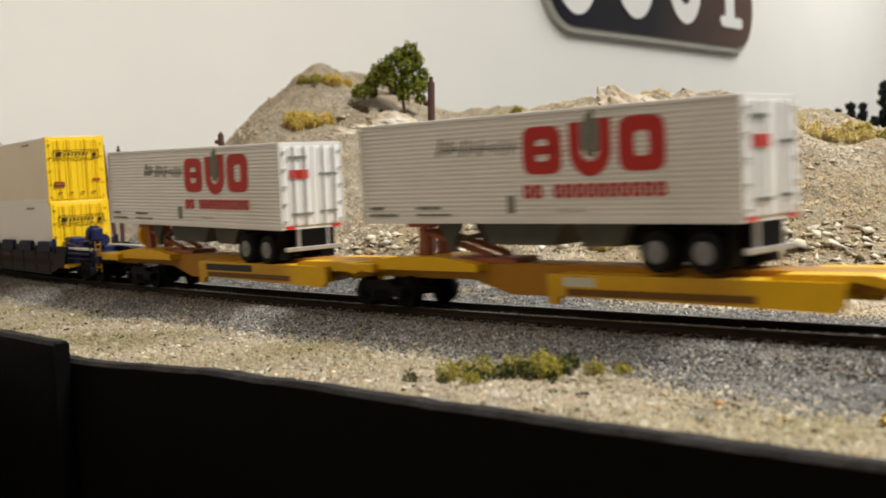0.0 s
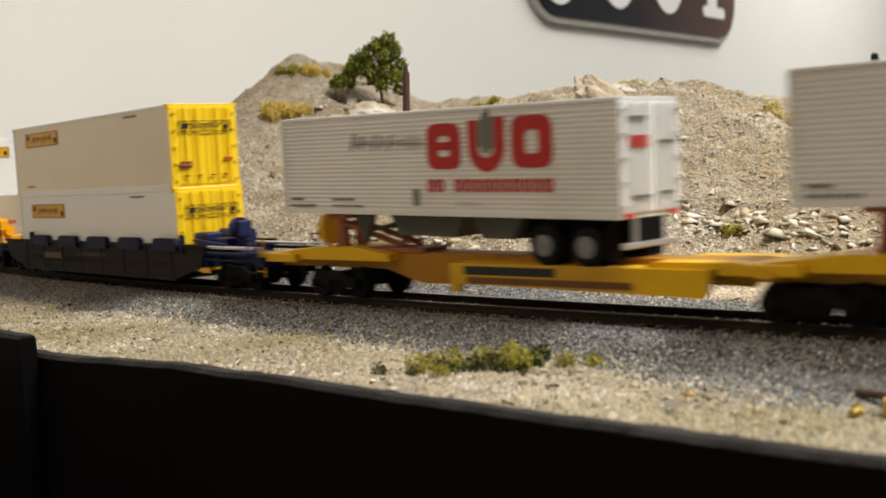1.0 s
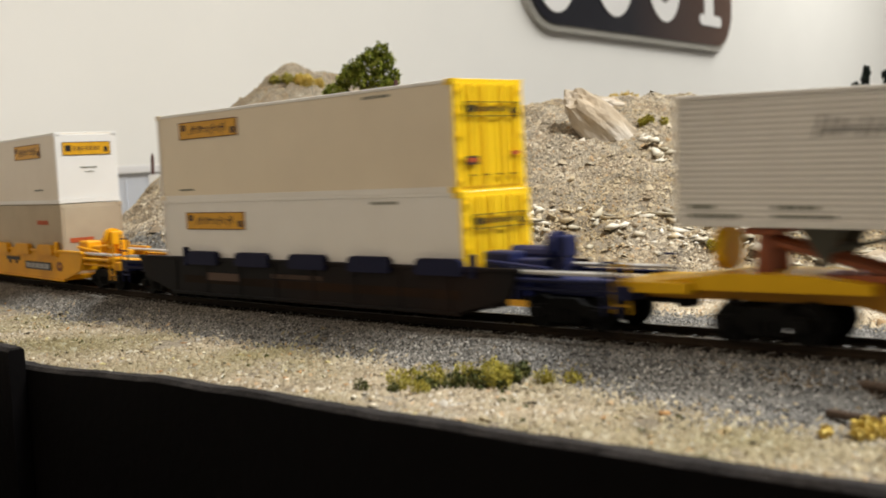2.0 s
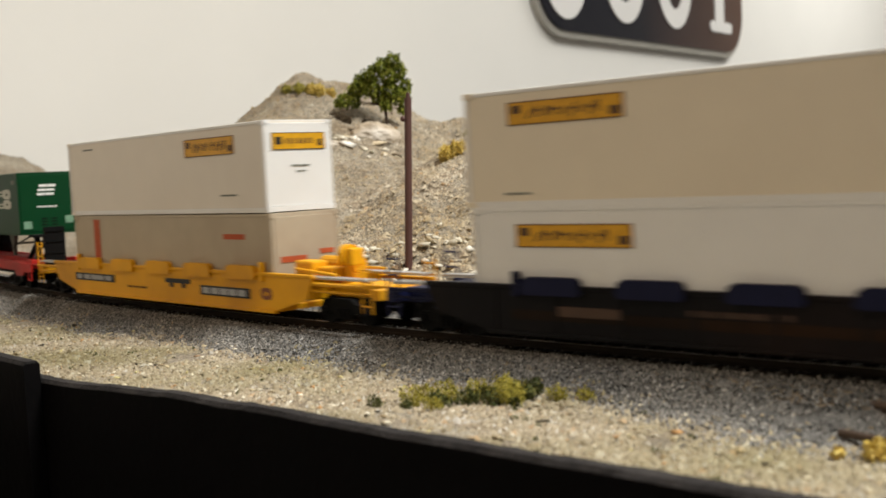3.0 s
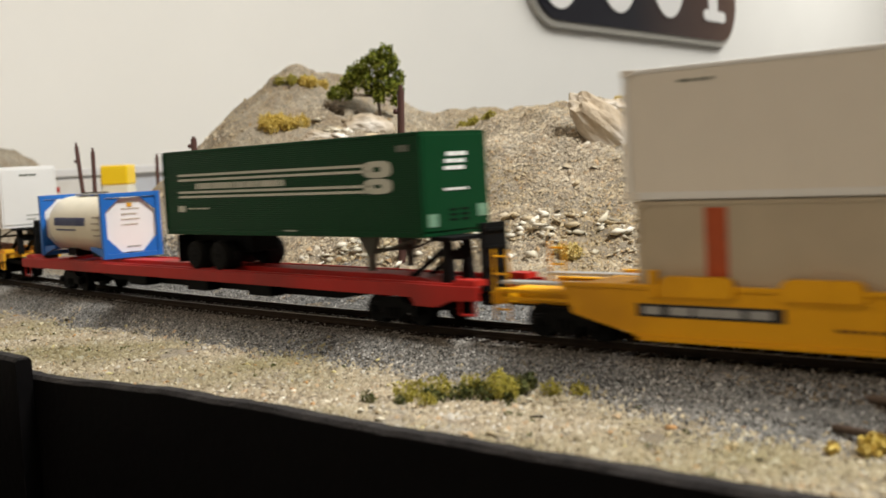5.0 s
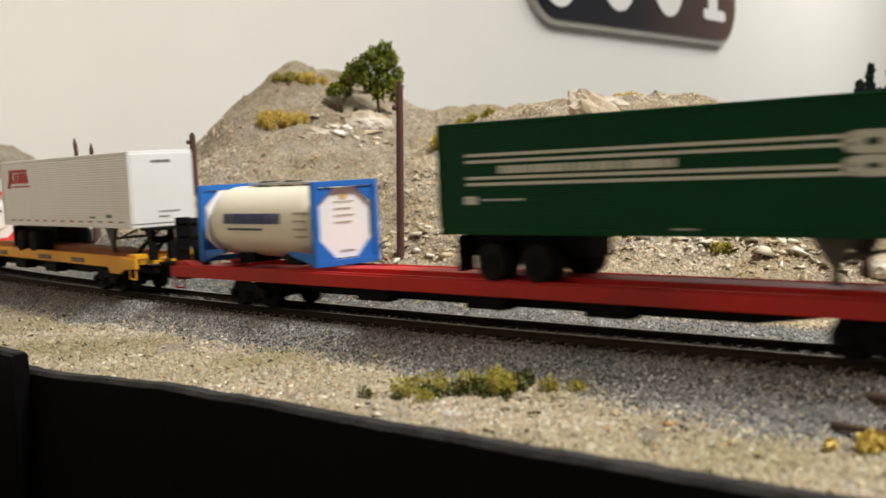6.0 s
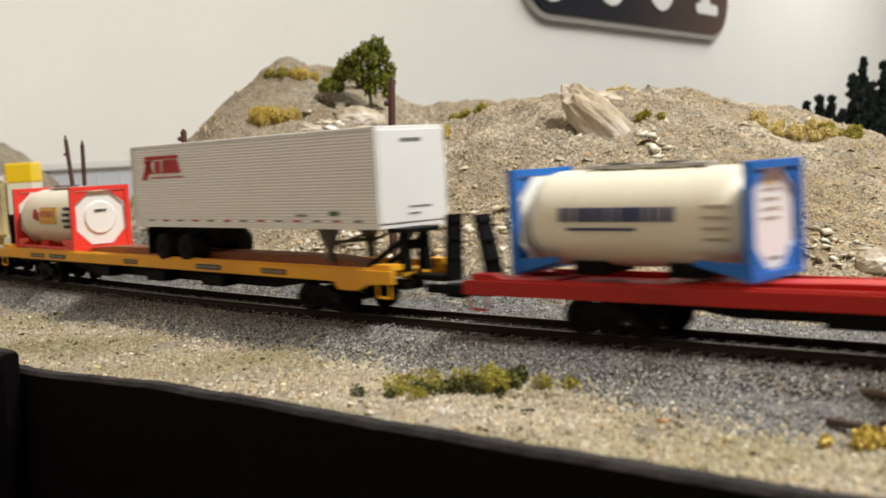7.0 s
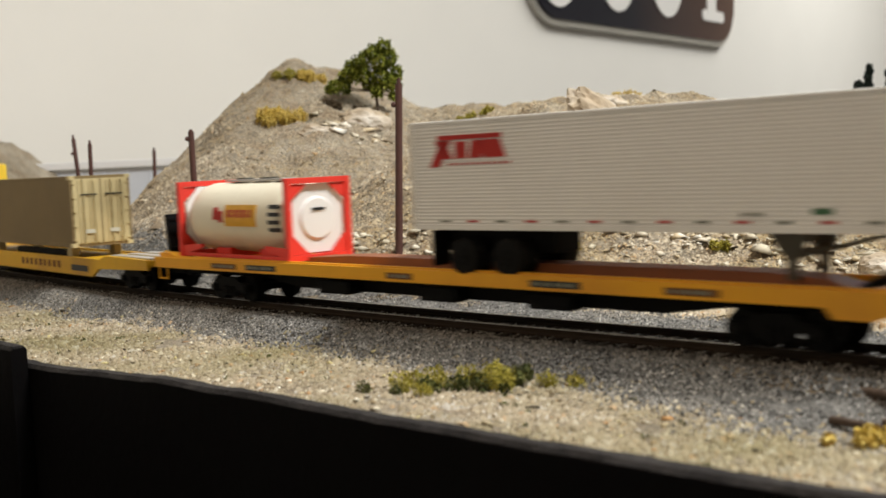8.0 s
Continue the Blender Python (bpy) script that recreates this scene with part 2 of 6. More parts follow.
def terrain():
    xs, ys = np.arange(-0.76, 1.95, 0.004), np.arange(-0.16, 1.0, 0.004)
    X, Y = np.meshgrid(xs, ys, indexing="ij")
    Z = terrain_height(X, Y)
    GRID.update(x=xs, y=ys, z=Z)
    s, o = track_coords(X, Y)
    keep = (o > edge_offset(s) - 0.002) & ((X - WALL_P.x) * -0.970 + (Y - WALL_P.y) * -0.242 < -0.02)
    idx = -np.ones(X.shape, int)
    need = np.zeros(X.shape, bool)
    quads = keep[:-1, :-1] & keep[1:, :-1] & keep[:-1, 1:] & keep[1:, 1:]
    for di in (0, 1):
        for dj in (0, 1):
            need[di:need.shape[0] - 1 + di, dj:need.shape[1] - 1 + dj] |= quads
    idx[need] = np.arange(need.sum())
    verts = np.stack([X[need], Y[need], Z[need]], 1)
    I, J = np.nonzero(quads)
    faces = np.stack([idx[I, J], idx[I + 1, J], idx[I + 1, J + 1], idx[I, J + 1]], 1)
    me = bpy.data.meshes.new("ground")
    me.from_pydata(verts.tolist(), [], faces.tolist())
    me.polygons.foreach_set("use_smooth", [True] * len(faces))
    me.materials.append(M_SOIL)
    tagged(new("ground", me), "sandy grey scenic ground rising into rocky desert hills", "ground", kind="structure")


terrain()


def fascia():
    """Black panel that bends along the layout's front edge, proud of the ground; a joint near its far end."""
    def strip(name, s0, s1, off, top):
        bm = bmesh.new()
        n = max(40, int((s1 - s0) / 0.004))
        level = top
        rise = lambda s: 0.0018 * float(np.clip((s - 0.236) / 0.06, 0, 1)) if off == 0 else 0.0
        wave = lambda s: 0.0005 * noise.noise(Vector((s * 38, off * 90, 1.7))) + 0.00022 * noise.noise(Vector((s * 170, off * 90, 4.1)))
        rings = []
        for i in range(n + 1):
            s = s0 + (s1 - s0) * i / n
            top = level + rise(s) + wave(s)  # the sawn edge is not quite even
            prof = [(0.0, -0.998), (0.0, top - 0.0006), (0.0006, top), (0.0046, top), (0.0052, top - 0.0006), (0.0052, -0.998)]
            rings.append([bm.verts.new((*main_point(s, float(edge_offset(s)) + off - 0.0052 + py), pz)) for py, pz in prof])
        for a, b in zip(rings, rings[1:]):
            for k in range(6):
                bm.faces.new((a[k], b[k], b[(k + 1) % 6], a[(k + 1) % 6]))
        bm.faces.new(rings[0]), bm.faces.new(rings[-1])
        bmesh.ops.recalc_face_normals(bm, faces=bm.faces[:])
        cap = bmesh.new()
        rings = []
        for i in range(n + 1):
            s = s0 + (s1 - s0) * i / n
            top = level + rise(s) + wave(s)
            rough = 0.00025 * noise.noise(Vector((s * 600, off * 90, 8.3)))
            rings.append([cap.verts.new((*main_point(s, float(edge_offset(s)) + off - 0.0052 + py), top + up)) for py, up in ((0.0001 + rough, -0.0004), (0.0009, 0.0007 + rough), (0.0043, 0.0007 - rough), (0.0051, -0.0003))])
        for a, b in zip(rings, rings[1:]):
            for k in range(4):
                cap.faces.new((a[k], b[k], b[(k + 1) % 4], a[(k + 1) % 4]))
        cap.faces.new(rings[0]), cap.faces.new(rings[-1])
        bmesh.ops.recalc_face_normals(cap, faces=cap.faces[:])
        panel = finish(name, bm, M_FASCIA)
        part("worn_edge", cap, M_FASCAP, panel, "worn dark grey top edge")
        tagged(panel, "matt black hardboard fascia along the layout's front edge", "fascia", kind="structure")

    strip("fascia_1", 0.216, 1.95, 0.0, -0.008)
    strip("fascia_2", 0.06, 0.232, -0.0056, -0.0017)


fascia()


def peninsula():
    """Round end of the layout, on which the line turns back."""
    for name, r, z0, z1, m, lab, cat in (("ground_2", 0.405, -0.03, -0.0095, M_SOIL, "round sandy end of the layout's ground", "ground"), ("fascia_3", 0.410, -0.998, -0.0102, M_FASCIA, "matt black skirt round the layout's end", "fascia")):
        bm = bmesh.new()
        bmesh.ops.create_cone(bm, cap_ends=True, segments=64, radius1=r, radius2=r, depth=z1 - z0, matrix=Matrix.Translation((-0.205, -0.335, (z0 + z1) / 2)))
        tagged(finish(name, bm, m), lab, cat, kind="structure")


peninsula()


def track():
    for side in (-1, 1):
        bm = bmesh.new()
        prof = [(-0.0011, -0.0021), (0.0011, -0.0021), (0.0011, -0.0017), (0.0003, -0.0014), (0.0003, -0.0007), (0.00055, -0.0005), (0.00055, 0.0), (-0.00055, 0.0), (-0.00055, -0.0005), (-0.0003, -0.0007), (-0.0003, -0.0014), (-0.0011, -0.0017)]
        rings = []
        for i in range(161):
            s = -1.46 + 3.38 * i / 160
            rings.append([bm.verts.new((*track_point(s, side * 0.00825 + py), pz)) for py, pz in prof])
        for a, b in zip(rings, rings[1:]):
            for k in range(12):
                bm.faces.new((a[k], b[k], b[(k + 1) % 12], a[(k + 1) % 12]))
        bmesh.ops.recalc_face_normals(bm, faces=bm.faces[:])
        for f in bm.faces:
            f.material_index = 1 if all(v.co.z > -0.00001 for v in f.verts) else 0
        tagged(finish("rail", bm, (M_RAIL, M_RAILTOP)), "dark weathered steel model rail on black ties", "rail", "rails of the track", "structure")
    bm = bmesh.new()
    add_box(bm, -0.0013, 0.0013, -0.0150, 0.0150, -0.0041, -0.0021)
    first = finish("tie", bm, M_TIE)
    root = new("track_ties")
    tagged(root, "row of dark brown plastic ties under the rails", "ties", kind="structure")
    first.parent = root
    first.matrix_basis = on_track(-0.40)
    bm = bmesh.new()
    for i in list(range(-170, 0)) + list(range(190, 370)):
        m = on_track(-0.40 + i * 0.0062)
        k = len(bm.verts)
        add_box(bm, -0.0013, 0.0013, -0.0150, 0.0150, -0.0041, -0.0021)
        bm.verts.ensure_lookup_table()
        bmesh.ops.transform(bm, matrix=m, verts=bm.verts[k:])
    tagged(part("far_ties", bm, M_TIE, root), kind="stuff")
    for i in range(1, 190):
        ob = new("tie", first.data)
        ob.parent = root
        ob.matrix_basis = on_track(-0.40 + i * 0.0062)


track()


# ---- paints ----
M_SILVER = mat("trailer_aluminium", (0.74, 0.73, 0.71, 1), 0.42, 0.15, vary=0.05, scale=120, dirt=(0.5, 0.47, 0.42, 1), dirt_amount=0.25)
M_WHITE = mat("white_paint", (0.80, 0.80, 0.79, 1), 0.4, vary=0.04, scale=90, dirt=(0.62, 0.58, 0.52, 1), dirt_amount=0.2)
M_OFFWHITE = mat("off_white_paint", (0.78, 0.73, 0.65, 1), 0.45, vary=0.04, scale=90, dirt=(0.55, 0.48, 0.40, 1), dirt_amount=0.2)
M_CREAM = mat("cream_paint", (0.79, 0.71, 0.57, 1), 0.45, vary=0.04, scale=90, dirt=(0.5, 0.42, 0.32, 1), dirt_amount=0.2)
M_TANKC = mat("tank_cream_paint", (0.80, 0.76, 0.62, 1), 0.35, vary=0.05, scale=90, dirt=(0.55, 0.42, 0.26, 1), dirt_amount=0.25)
M_GREIGE = mat("weathered_beige_paint", (0.47, 0.40, 0.295, 1), 0.65, vary=0.1, scale=90, dirt=(0.30, 0.22, 0.15, 1), dirt_amount=0.5)
M_BRIGHTYEL = mat("bright_yellow_paint", (0.90, 0.60, 0.01, 1), 0.4, vary=0.04, scale=120)
M_CARYEL = mat("freight_yellow_paint", (0.72, 0.42, 0.008, 1), 0.45, vary=0.08, scale=110, dirt=(0.22, 0.10, 0.03, 1), dirt_amount=0.55, gloss=0.2)
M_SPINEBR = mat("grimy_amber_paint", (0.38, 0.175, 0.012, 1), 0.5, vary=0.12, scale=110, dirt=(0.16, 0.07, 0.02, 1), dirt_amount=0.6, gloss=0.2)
M_WELLYEL = mat("well_car_yellow_paint", (0.80, 0.39, 0.008, 1), 0.45, vary=0.1, scale=110, dirt=(0.40, 0.17, 0.02, 1), dirt_amount=0.6, gloss=0.2)
M_ORANGE = mat("flat_car_orange_paint", (0.78, 0.39, 0.025, 1), 0.45, vary=0.08, scale=110, dirt=(0.42, 0.16, 0.04, 1), dirt_amount=0.4, gloss=0.2)
M_DECKBR = mat("deck_brown_paint", (0.22, 0.078, 0.032, 1), 0.7, vary=0.15, scale=110)
M_CARRED = mat("flat_car_red_paint", (0.43, 0.020, 0.015, 1), 0.5, vary=0.1, scale=110, dirt=(0.16, 0.022, 0.018, 1), dirt_amount=0.6, gloss=0.22)
M_NAVY = mat("dark_navy_paint", (0.011, 0.015, 0.065, 1), 0.5, vary=0.15, scale=110, gloss=0.3)
M_NAVYDK = mat("grimy_navy_paint", (0.008, 0.010, 0.036, 1), 0.6, vary=0.25, scale=110, gloss=0.15)
M_WELLDK = mat("grimy_black_car_side", (0.006, 0.0056, 0.007, 1), 0.6, vary=0.25, scale=90, dirt=(0.035, 0.015, 0.007, 1), dirt_amount=0.3, gloss=0.12)
M_GREEN = mat("dark_green_paint", (0.0045, 0.044, 0.015, 1), 0.38, vary=0.06, scale=110, dirt=(0.008, 0.045, 0.02, 1), dirt_amount=0.3, gloss=0.08)
M_BLUE = mat("blue_frame_paint", (0.018, 0.14, 0.50, 1), 0.4, vary=0.06, scale=110, gloss=0.3)
M_REDF = mat("red_frame_paint", (0.74, 0.05, 0.035, 1), 0.4, vary=0.06, scale=110, gloss=0.3)
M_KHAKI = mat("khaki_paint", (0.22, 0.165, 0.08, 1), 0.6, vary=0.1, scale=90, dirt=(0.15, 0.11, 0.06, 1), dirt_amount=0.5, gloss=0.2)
M_KHAKIL = mat("pale_khaki_paint", (0.56, 0.48, 0.27, 1), 0.6, vary=0.15, scale=120, dirt=(0.24, 0.19, 0.09, 1), dirt_amount=0.6)
M_BLACK = mat("black_plastic", (0.004, 0.004, 0.0042, 1), 0.65, vary=0.2, scale=150, gloss=0.1)
M_TYRE = mat("tyre_rubber", (0.008, 0.008, 0.008, 1), 0.85, vary=0.2, scale=200, gloss=0.12)
M_HUB = mat("grey_wheel_rim", (0.20, 0.20, 0.21, 1), 0.4, 0.3, vary=0.1, scale=200)
M_STEEL = mat("bare_steel_walkway", (0.48, 0.47, 0.46, 1), 0.45, 0.6, vary=0.15, scale=200)
M_GREYU = mat("grey_underframe", (0.085, 0.08, 0.065, 1), 0.6, vary=0.2, scale=150, gloss=0.15)
M_RUST = mat("rust_red_hitch", (0.32, 0.09, 0.035, 1), 0.6, vary=0.15, scale=150)
M_LRED = mat("red_lettering", (0.44, 0.028, 0.022, 1), 0.5, vary=0.12, scale=200, gloss=0.25)
M_GREENWH = mat("worn_pale_green", (0.16, 0.30, 0.20, 1), 0.6, vary=0.4, scale=600)
M_WEATHER = mat("brown_weathering", (0.016, 0.010, 0.007, 1), 0.8, vary=0.5, scale=70, dirt=(0.045, 0.020, 0.008, 1), dirt_amount=0.7, gloss=0.1)
M_FADED = mat("faded_brick_red", (0.42, 0.085, 0.03, 1), 0.6, vary=0.25, scale=250, gloss=0.2)
M_STAMP = mat("faded_stencil", (0.16, 0.065, 0.015, 1), 0.6, vary=0.3, scale=250, gloss=0.2)
M_LBLK = mat("black_lettering", (0.02, 0.02, 0.02, 1), 0.5, vary=0.1, gloss=0.25)
M_LGRY = mat("grey_lettering", (0.16, 0.17, 0.14, 1), 0.5, vary=0.1)
M_LGREY2 = mat("light_grey_lettering", (0.34, 0.35, 0.36, 1), 0.5, vary=0.15)
M_FAINT = mat("faint_brown_lettering", (0.42, 0.36, 0.27, 1), 0.6, vary=0.2)
M_GRIME = mat("grimy_lettering", (0.06, 0.028, 0.014, 1), 0.6, vary=0.2)
M_BANDBR = mat("dark_brown_band", (0.13, 0.06, 0.012, 1), 0.55, vary=0.4, scale=60, gloss=0.25)
M_LNAVY = mat("navy_lettering", (0.03, 0.04, 0.12, 1), 0.5, vary=0.1)
M_LPALE = mat("pale_lettering", (0.52, 0.53, 0.46, 1), 0.5, vary=0.05)
M_LWHT = mat("white_lettering", (0.80, 0.82, 0.80, 1), 0.5, vary=0.03)
M_AMBER = mat("amber_logo_panel", (0.66, 0.34, 0.006, 1), 0.45, vary=0.3, scale=350)
M_LAMPR = mat("red_tail_lamp", (0.65, 0.03, 0.02, 1), 0.3, vary=0.05)

MOVING = []  # (thing, its place along the train, height, tilt)


def thing(name, u, z, label, category, group="", lift=0.0):
    ob = new(name)
    tagged(ob, label, category, group)
    MOVING.append((ob, u, z, lift))
    return ob


def box_part(name, parent, x0, x1, y0, y1, z0, z1, m, bevel=0.0, label=""):
    bm = bmesh.new()
    add_box(bm, x0, x1, y0, y1, z0, z1, bevel)
    return part(name, bm, m, parent, label)


def side_mark(name, parent, x0, x1, z0, z1, y, m, label=""):
    """A printed mark on a side that faces -y."""
    return box_part(name, parent, x0, x1, y - 0.00012, y + 0.0003, z0, z1, m, 0, label)


def end_mark(name, parent, y0, y1, z0, z1, x, m, label=""):
    """A printed mark on an end that faces +x."""
    return box_part(name, parent, x - 0.0003, x + 0.00012, y0, y1, z0, z1, m, 0, label)


def side_bars(name, parent, x0, x1, z0, z1, y, m, n, gap=0.3, label="", seed=1):
    """A line of writing too small to read: a row of upright dashes of uneven width."""
    rnd = random.Random(seed)
    bm = bmesh.new()
    step = (x1 - x0) / n
    for i in range(n):
        w = step * (1 - gap) * rnd.uniform(0.75, 1.1)
        add_box(bm, x0 + i * step, x0 + i * step + w, y - 0.00012, y + 0.0003, z0, z1)
    return part(name, bm, m, parent, label)


def end_bars(name, parent, y0, y1, z0, z1, x, m, n, gap=0.3, label="", seed=2):
    rnd = random.Random(seed)
    bm = bmesh.new()
    step = (y1 - y0) / n
    for i in range(n):
        w = step * (1 - gap) * rnd.uniform(0.75, 1.1)
        add_box(bm, x - 0.0003, x + 0.00012, y0 + i * step, y0 + i * step + w, z0, z1)
    return part(name, bm, m, parent, label)


def ring_mark(name, parent, x0, x1, z0, z1, y, wx, wz, m, label="", n=28, square=3.2):
    """A thick rounded ring printed on a side."""
    bm = bmesh.new()
    cx, cz, ax, az = (x0 + x1) / 2, (z0 + z1) / 2, (x1 - x0) / 2, (z1 - z0) / 2
    rows = []
    for i in range(n):
        a = 2 * math.pi * i / n
        c, s = math.cos(a), math.sin(a)
        r = (abs(c) ** square + abs(s) ** square) ** (-1 / square)
        o, q = (cx + ax * r * c, cz + az * r * s), (cx + (ax - wx) * r * c, cz + (az - wz) * r * s)
        rows.append([bm.verts.new((o[0], y - 0.00012, o[1])), bm.verts.new((q[0], y - 0.00012, q[1])), bm.verts.new((q[0], y + 0.0003, q[1])), bm.verts.new((o[0], y + 0.0003, o[1]))])
    for a, b in zip(rows, rows[1:] + rows[:1]):
        for k in range(4):
            bm.faces.new((a[k], a[(k + 1) % 4], b[(k + 1) % 4], b[k]))
    bmesh.ops.recalc_face_normals(bm, faces=bm.faces[:])
    return part(name, bm, m, parent, label)


def ribbed_body(parent, L, W, z0, z1, m, ribs, depth, upright=False):
    """Box whose long sides are ribbed, along (trailer) or upright (container)."""
    bm = bmesh.new()
    if not upright:
        pts = [(-W / 2, z0)]
        h = (z1 - z0) / ribs
        for i in range(ribs):
            z = z0 + i * h
            pts += [(-W / 2, z + h * 0.15), (-W / 2 + depth, z + h * 0.35), (-W / 2 + depth, z + h * 0.65), (-W / 2, z + h * 0.85)]
        pts.append((-W / 2, z1))
        loop = pts + [(-y, z) for y, z in reversed(pts)]
        a, b = [bm.verts.new((-L / 2, y, z)) for y, z in loop], [bm.verts.new((L / 2, y, z)) for y, z in loop]
    else:
        pts = []
        h = L / ribs
        for i in range(ribs):
            x = -L / 2 + i * h
            pts += [(x, -W / 2), (x + h * 0.8, -W / 2), (x + h * 0.84, -W / 2 + depth), (x + h * 0.96, -W / 2 + depth)]
        pts.append((L / 2, -W / 2))
        loop = pts + [(x, -y) for x, y in reversed(pts)]
        a, b = [bm.verts.new((x, y, z0)) for x, y in loop], [bm.verts.new((x, y, z1)) for x, y in loop]
    n = len(a)
    bm.faces.new(a), bm.faces.new(list(reversed(b)))
    for i in range(n):
        bm.faces.new((a[i], b[i], b[(i + 1) % n], a[(i + 1) % n]))
    bmesh.ops.recalc_face_normals(bm, faces=bm.faces[:])
    return part("body", bm, m, parent)


def rails_of(parent, L, W, z0, z1, m, t=0.0009, lo=0.0014):
    """Top and bottom rails and corner posts of a box."""
    for sy in (-1, 1):
        y0, y1 = sorted((sy * (W / 2 + 0.00025), sy * (W / 2 - 0.0006)))
        box_part("top_rail", parent, -L / 2, L / 2, y0, y1, z1 - t, z1 + 0.0001, m, 0.0001)
        box_part("bottom_rail", parent, -L / 2, L / 2, y0, y1, z0 - 0.0001, z0 + lo, m, 0.0001)
        for sx in (-1, 1):
            x0, x1 = sorted((sx * (L / 2 + 0.0002), sx * (L / 2 - 0.0011)))
            box_part("corner_post", parent, x0, x1, y0 - 0.00005, y1 + 0.00005, z0 + lo + 0.0001, z1 - t - 0.0001, m, 0.0001)
    box_part("roof", parent, -L / 2 + 0.0002, L / 2 - 0.0002, -W / 2 + 0.0007, W / 2 - 0.0007, z1 - 0.0002, z1 + 0.0003, m, 0.0001)


def doors_of(parent, L, W, z0, z1, m, rod=None):
    """Two leaf doors at +x with posts, lock rods and hinges."""
    rod = rod or m
    x = L / 2
    for sy in (-1, 1):
        y0, y1 = sorted((sy * 0.0003, sy * (W / 2 - 0.0012)))
        door = box_part("door", parent, x - 0.0004, x + 0.0004, y0, y1, z0 + 0.0014, z1 - 0.0012, m, 0.0001)
        for f in (0.22, 0.42, 0.62, 0.82):
            y = y0 + (y1 - y0) * f
            box_part("door_rib", door, x + 0.0003, x + 0.0008, y - 0.0004, y + 0.0004, z0 + 0.002, z1 - 0.002, m)
        for f in (0.34, 0.72):
            bm = bmesh.new()
            y = y0 + (y1 - y0) * f
            add_rod(bm, (x + 0.0009, y, z0 + 0.001), (x + 0.0009, y, z1 - 0.001), 0.00028, seg=6)
            part("lock_rod", bm, rod, door)
        for k in range(5):
            z = z0 + (z1 - z0) * (0.1 + 0.2 * k)
            ye = sy * (W / 2 - 0.0009)
            box_part("hinge", door, x + 0.0002, x + 0.001, min(ye, ye - sy * 0.0013), max(ye, ye - sy * 0.0013), z - 0.0003, z + 0.0003, rod if rod is not m else m)


def lathe(bm, profile, centre, seg=18):
    """Profile of (offset along y, radius) turned round the y axis at centre."""
    rings = []
    for o, r in profile:
        rings.append([bm.verts.new((centre[0] + r * math.cos(2 * math.pi * i / seg), centre[1] + o, centre[2] + r * math.sin(2 * math.pi * i / seg))) for i in range(seg)])
    for a, b in zip(rings, rings[1:]):
        for i in range(seg):
            bm.faces.new((a[i], a[(i + 1) % seg], b[(i + 1) % seg], b[i]))
    bm.faces.new(rings[0]), bm.faces.new(rings[-1])
    bmesh.ops.recalc_face_normals(bm, faces=bm.faces[:])


def road_wheel(parent, x, y, z, r, rim, outward=-1):
    """Twin tyre with a dished rim."""
    bm = bmesh.new()
    w = 0.0042
    lathe(bm, [(-w, r * 0.55), (-w, r * 0.86), (-w * 0.86, r * 0.97), (-w * 0.6, r), (-w * 0.2, r), (0, r * 0.94), (w * 0.2, r), (w * 0.6, r), (w * 0.86, r * 0.97), (w, r * 0.86), (w, r * 0.55)], (x, y, z), 22)
    wheel = part("wheel", bm, M_TYRE, parent, smooth=False)
    bm = bmesh.new()
    o = outward * w
    lathe(bm, [(o * 1.02, r * 0.55), (o * 1.06, r * 0.48), (o * 0.80, r * 0.42), (o * 0.80, r * 0.22), (o * 1.12, r * 0.16), (o * 1.12, r * 0.02)], (x, y, z), 18)
    part("rim", bm, rim, wheel)


def bogie(parent, xs, z_floor, z_ground, rim, W, flap=True):
    """Trailer running gear: axles at xs, under a floor, standing on z_ground."""
    r = 0.0057
    zc = z_ground + r
    box_part("bogie_frame", parent, xs[0] - 0.013, xs[-1] + 0.012, -0.0062, 0.0062, zc + 0.001, z_floor, M_BLACK, 0.0004)
    for x in xs:
        for sy in (-1, 1):
            road_wheel(parent, x, sy * (W / 2 - 0.0046), zc, r, rim, sy)
        bm = bmesh.new()
        add_rod(bm, (x, -W / 2 + 0.005, zc), (x, W / 2 - 0.005, zc), 0.0012, seg=8)
        part("axle", bm, M_BLACK, parent)


def landing_gear(parent, x, z_floor, z_low, W, m):
    for sy in (-1, 1):
        bm = bmesh.new()
        add_prism(bm, [(x - 0.006, z_floor), (x + 0.005, z_floor), (x + 0.0014, z_floor - 0.0075), (x + 0.0014, z_low), (x - 0.001, z_low), (x - 0.001, z_floor - 0.0075)], sy * (W / 2 - 0.006) - 0.0009, sy * (W / 2 - 0.006) + 0.0009)
        part("landing_leg", bm, m, parent)
        bm = bmesh.new()
        add_rod(bm, (x, sy * (W / 2 - 0.006), z_floor - 0.0065), (x + 0.019, sy * (W / 2 - 0.009), z_floor - 0.0015), 0.0005, seg=6)
        part("brace", bm, m, parent)
    box_part("cross_brace", parent, x - 0.0006, x + 0.0006, -W / 2 + 0.006, W / 2 - 0.006, z_floor - 0.006, z_floor - 0.0048, m)


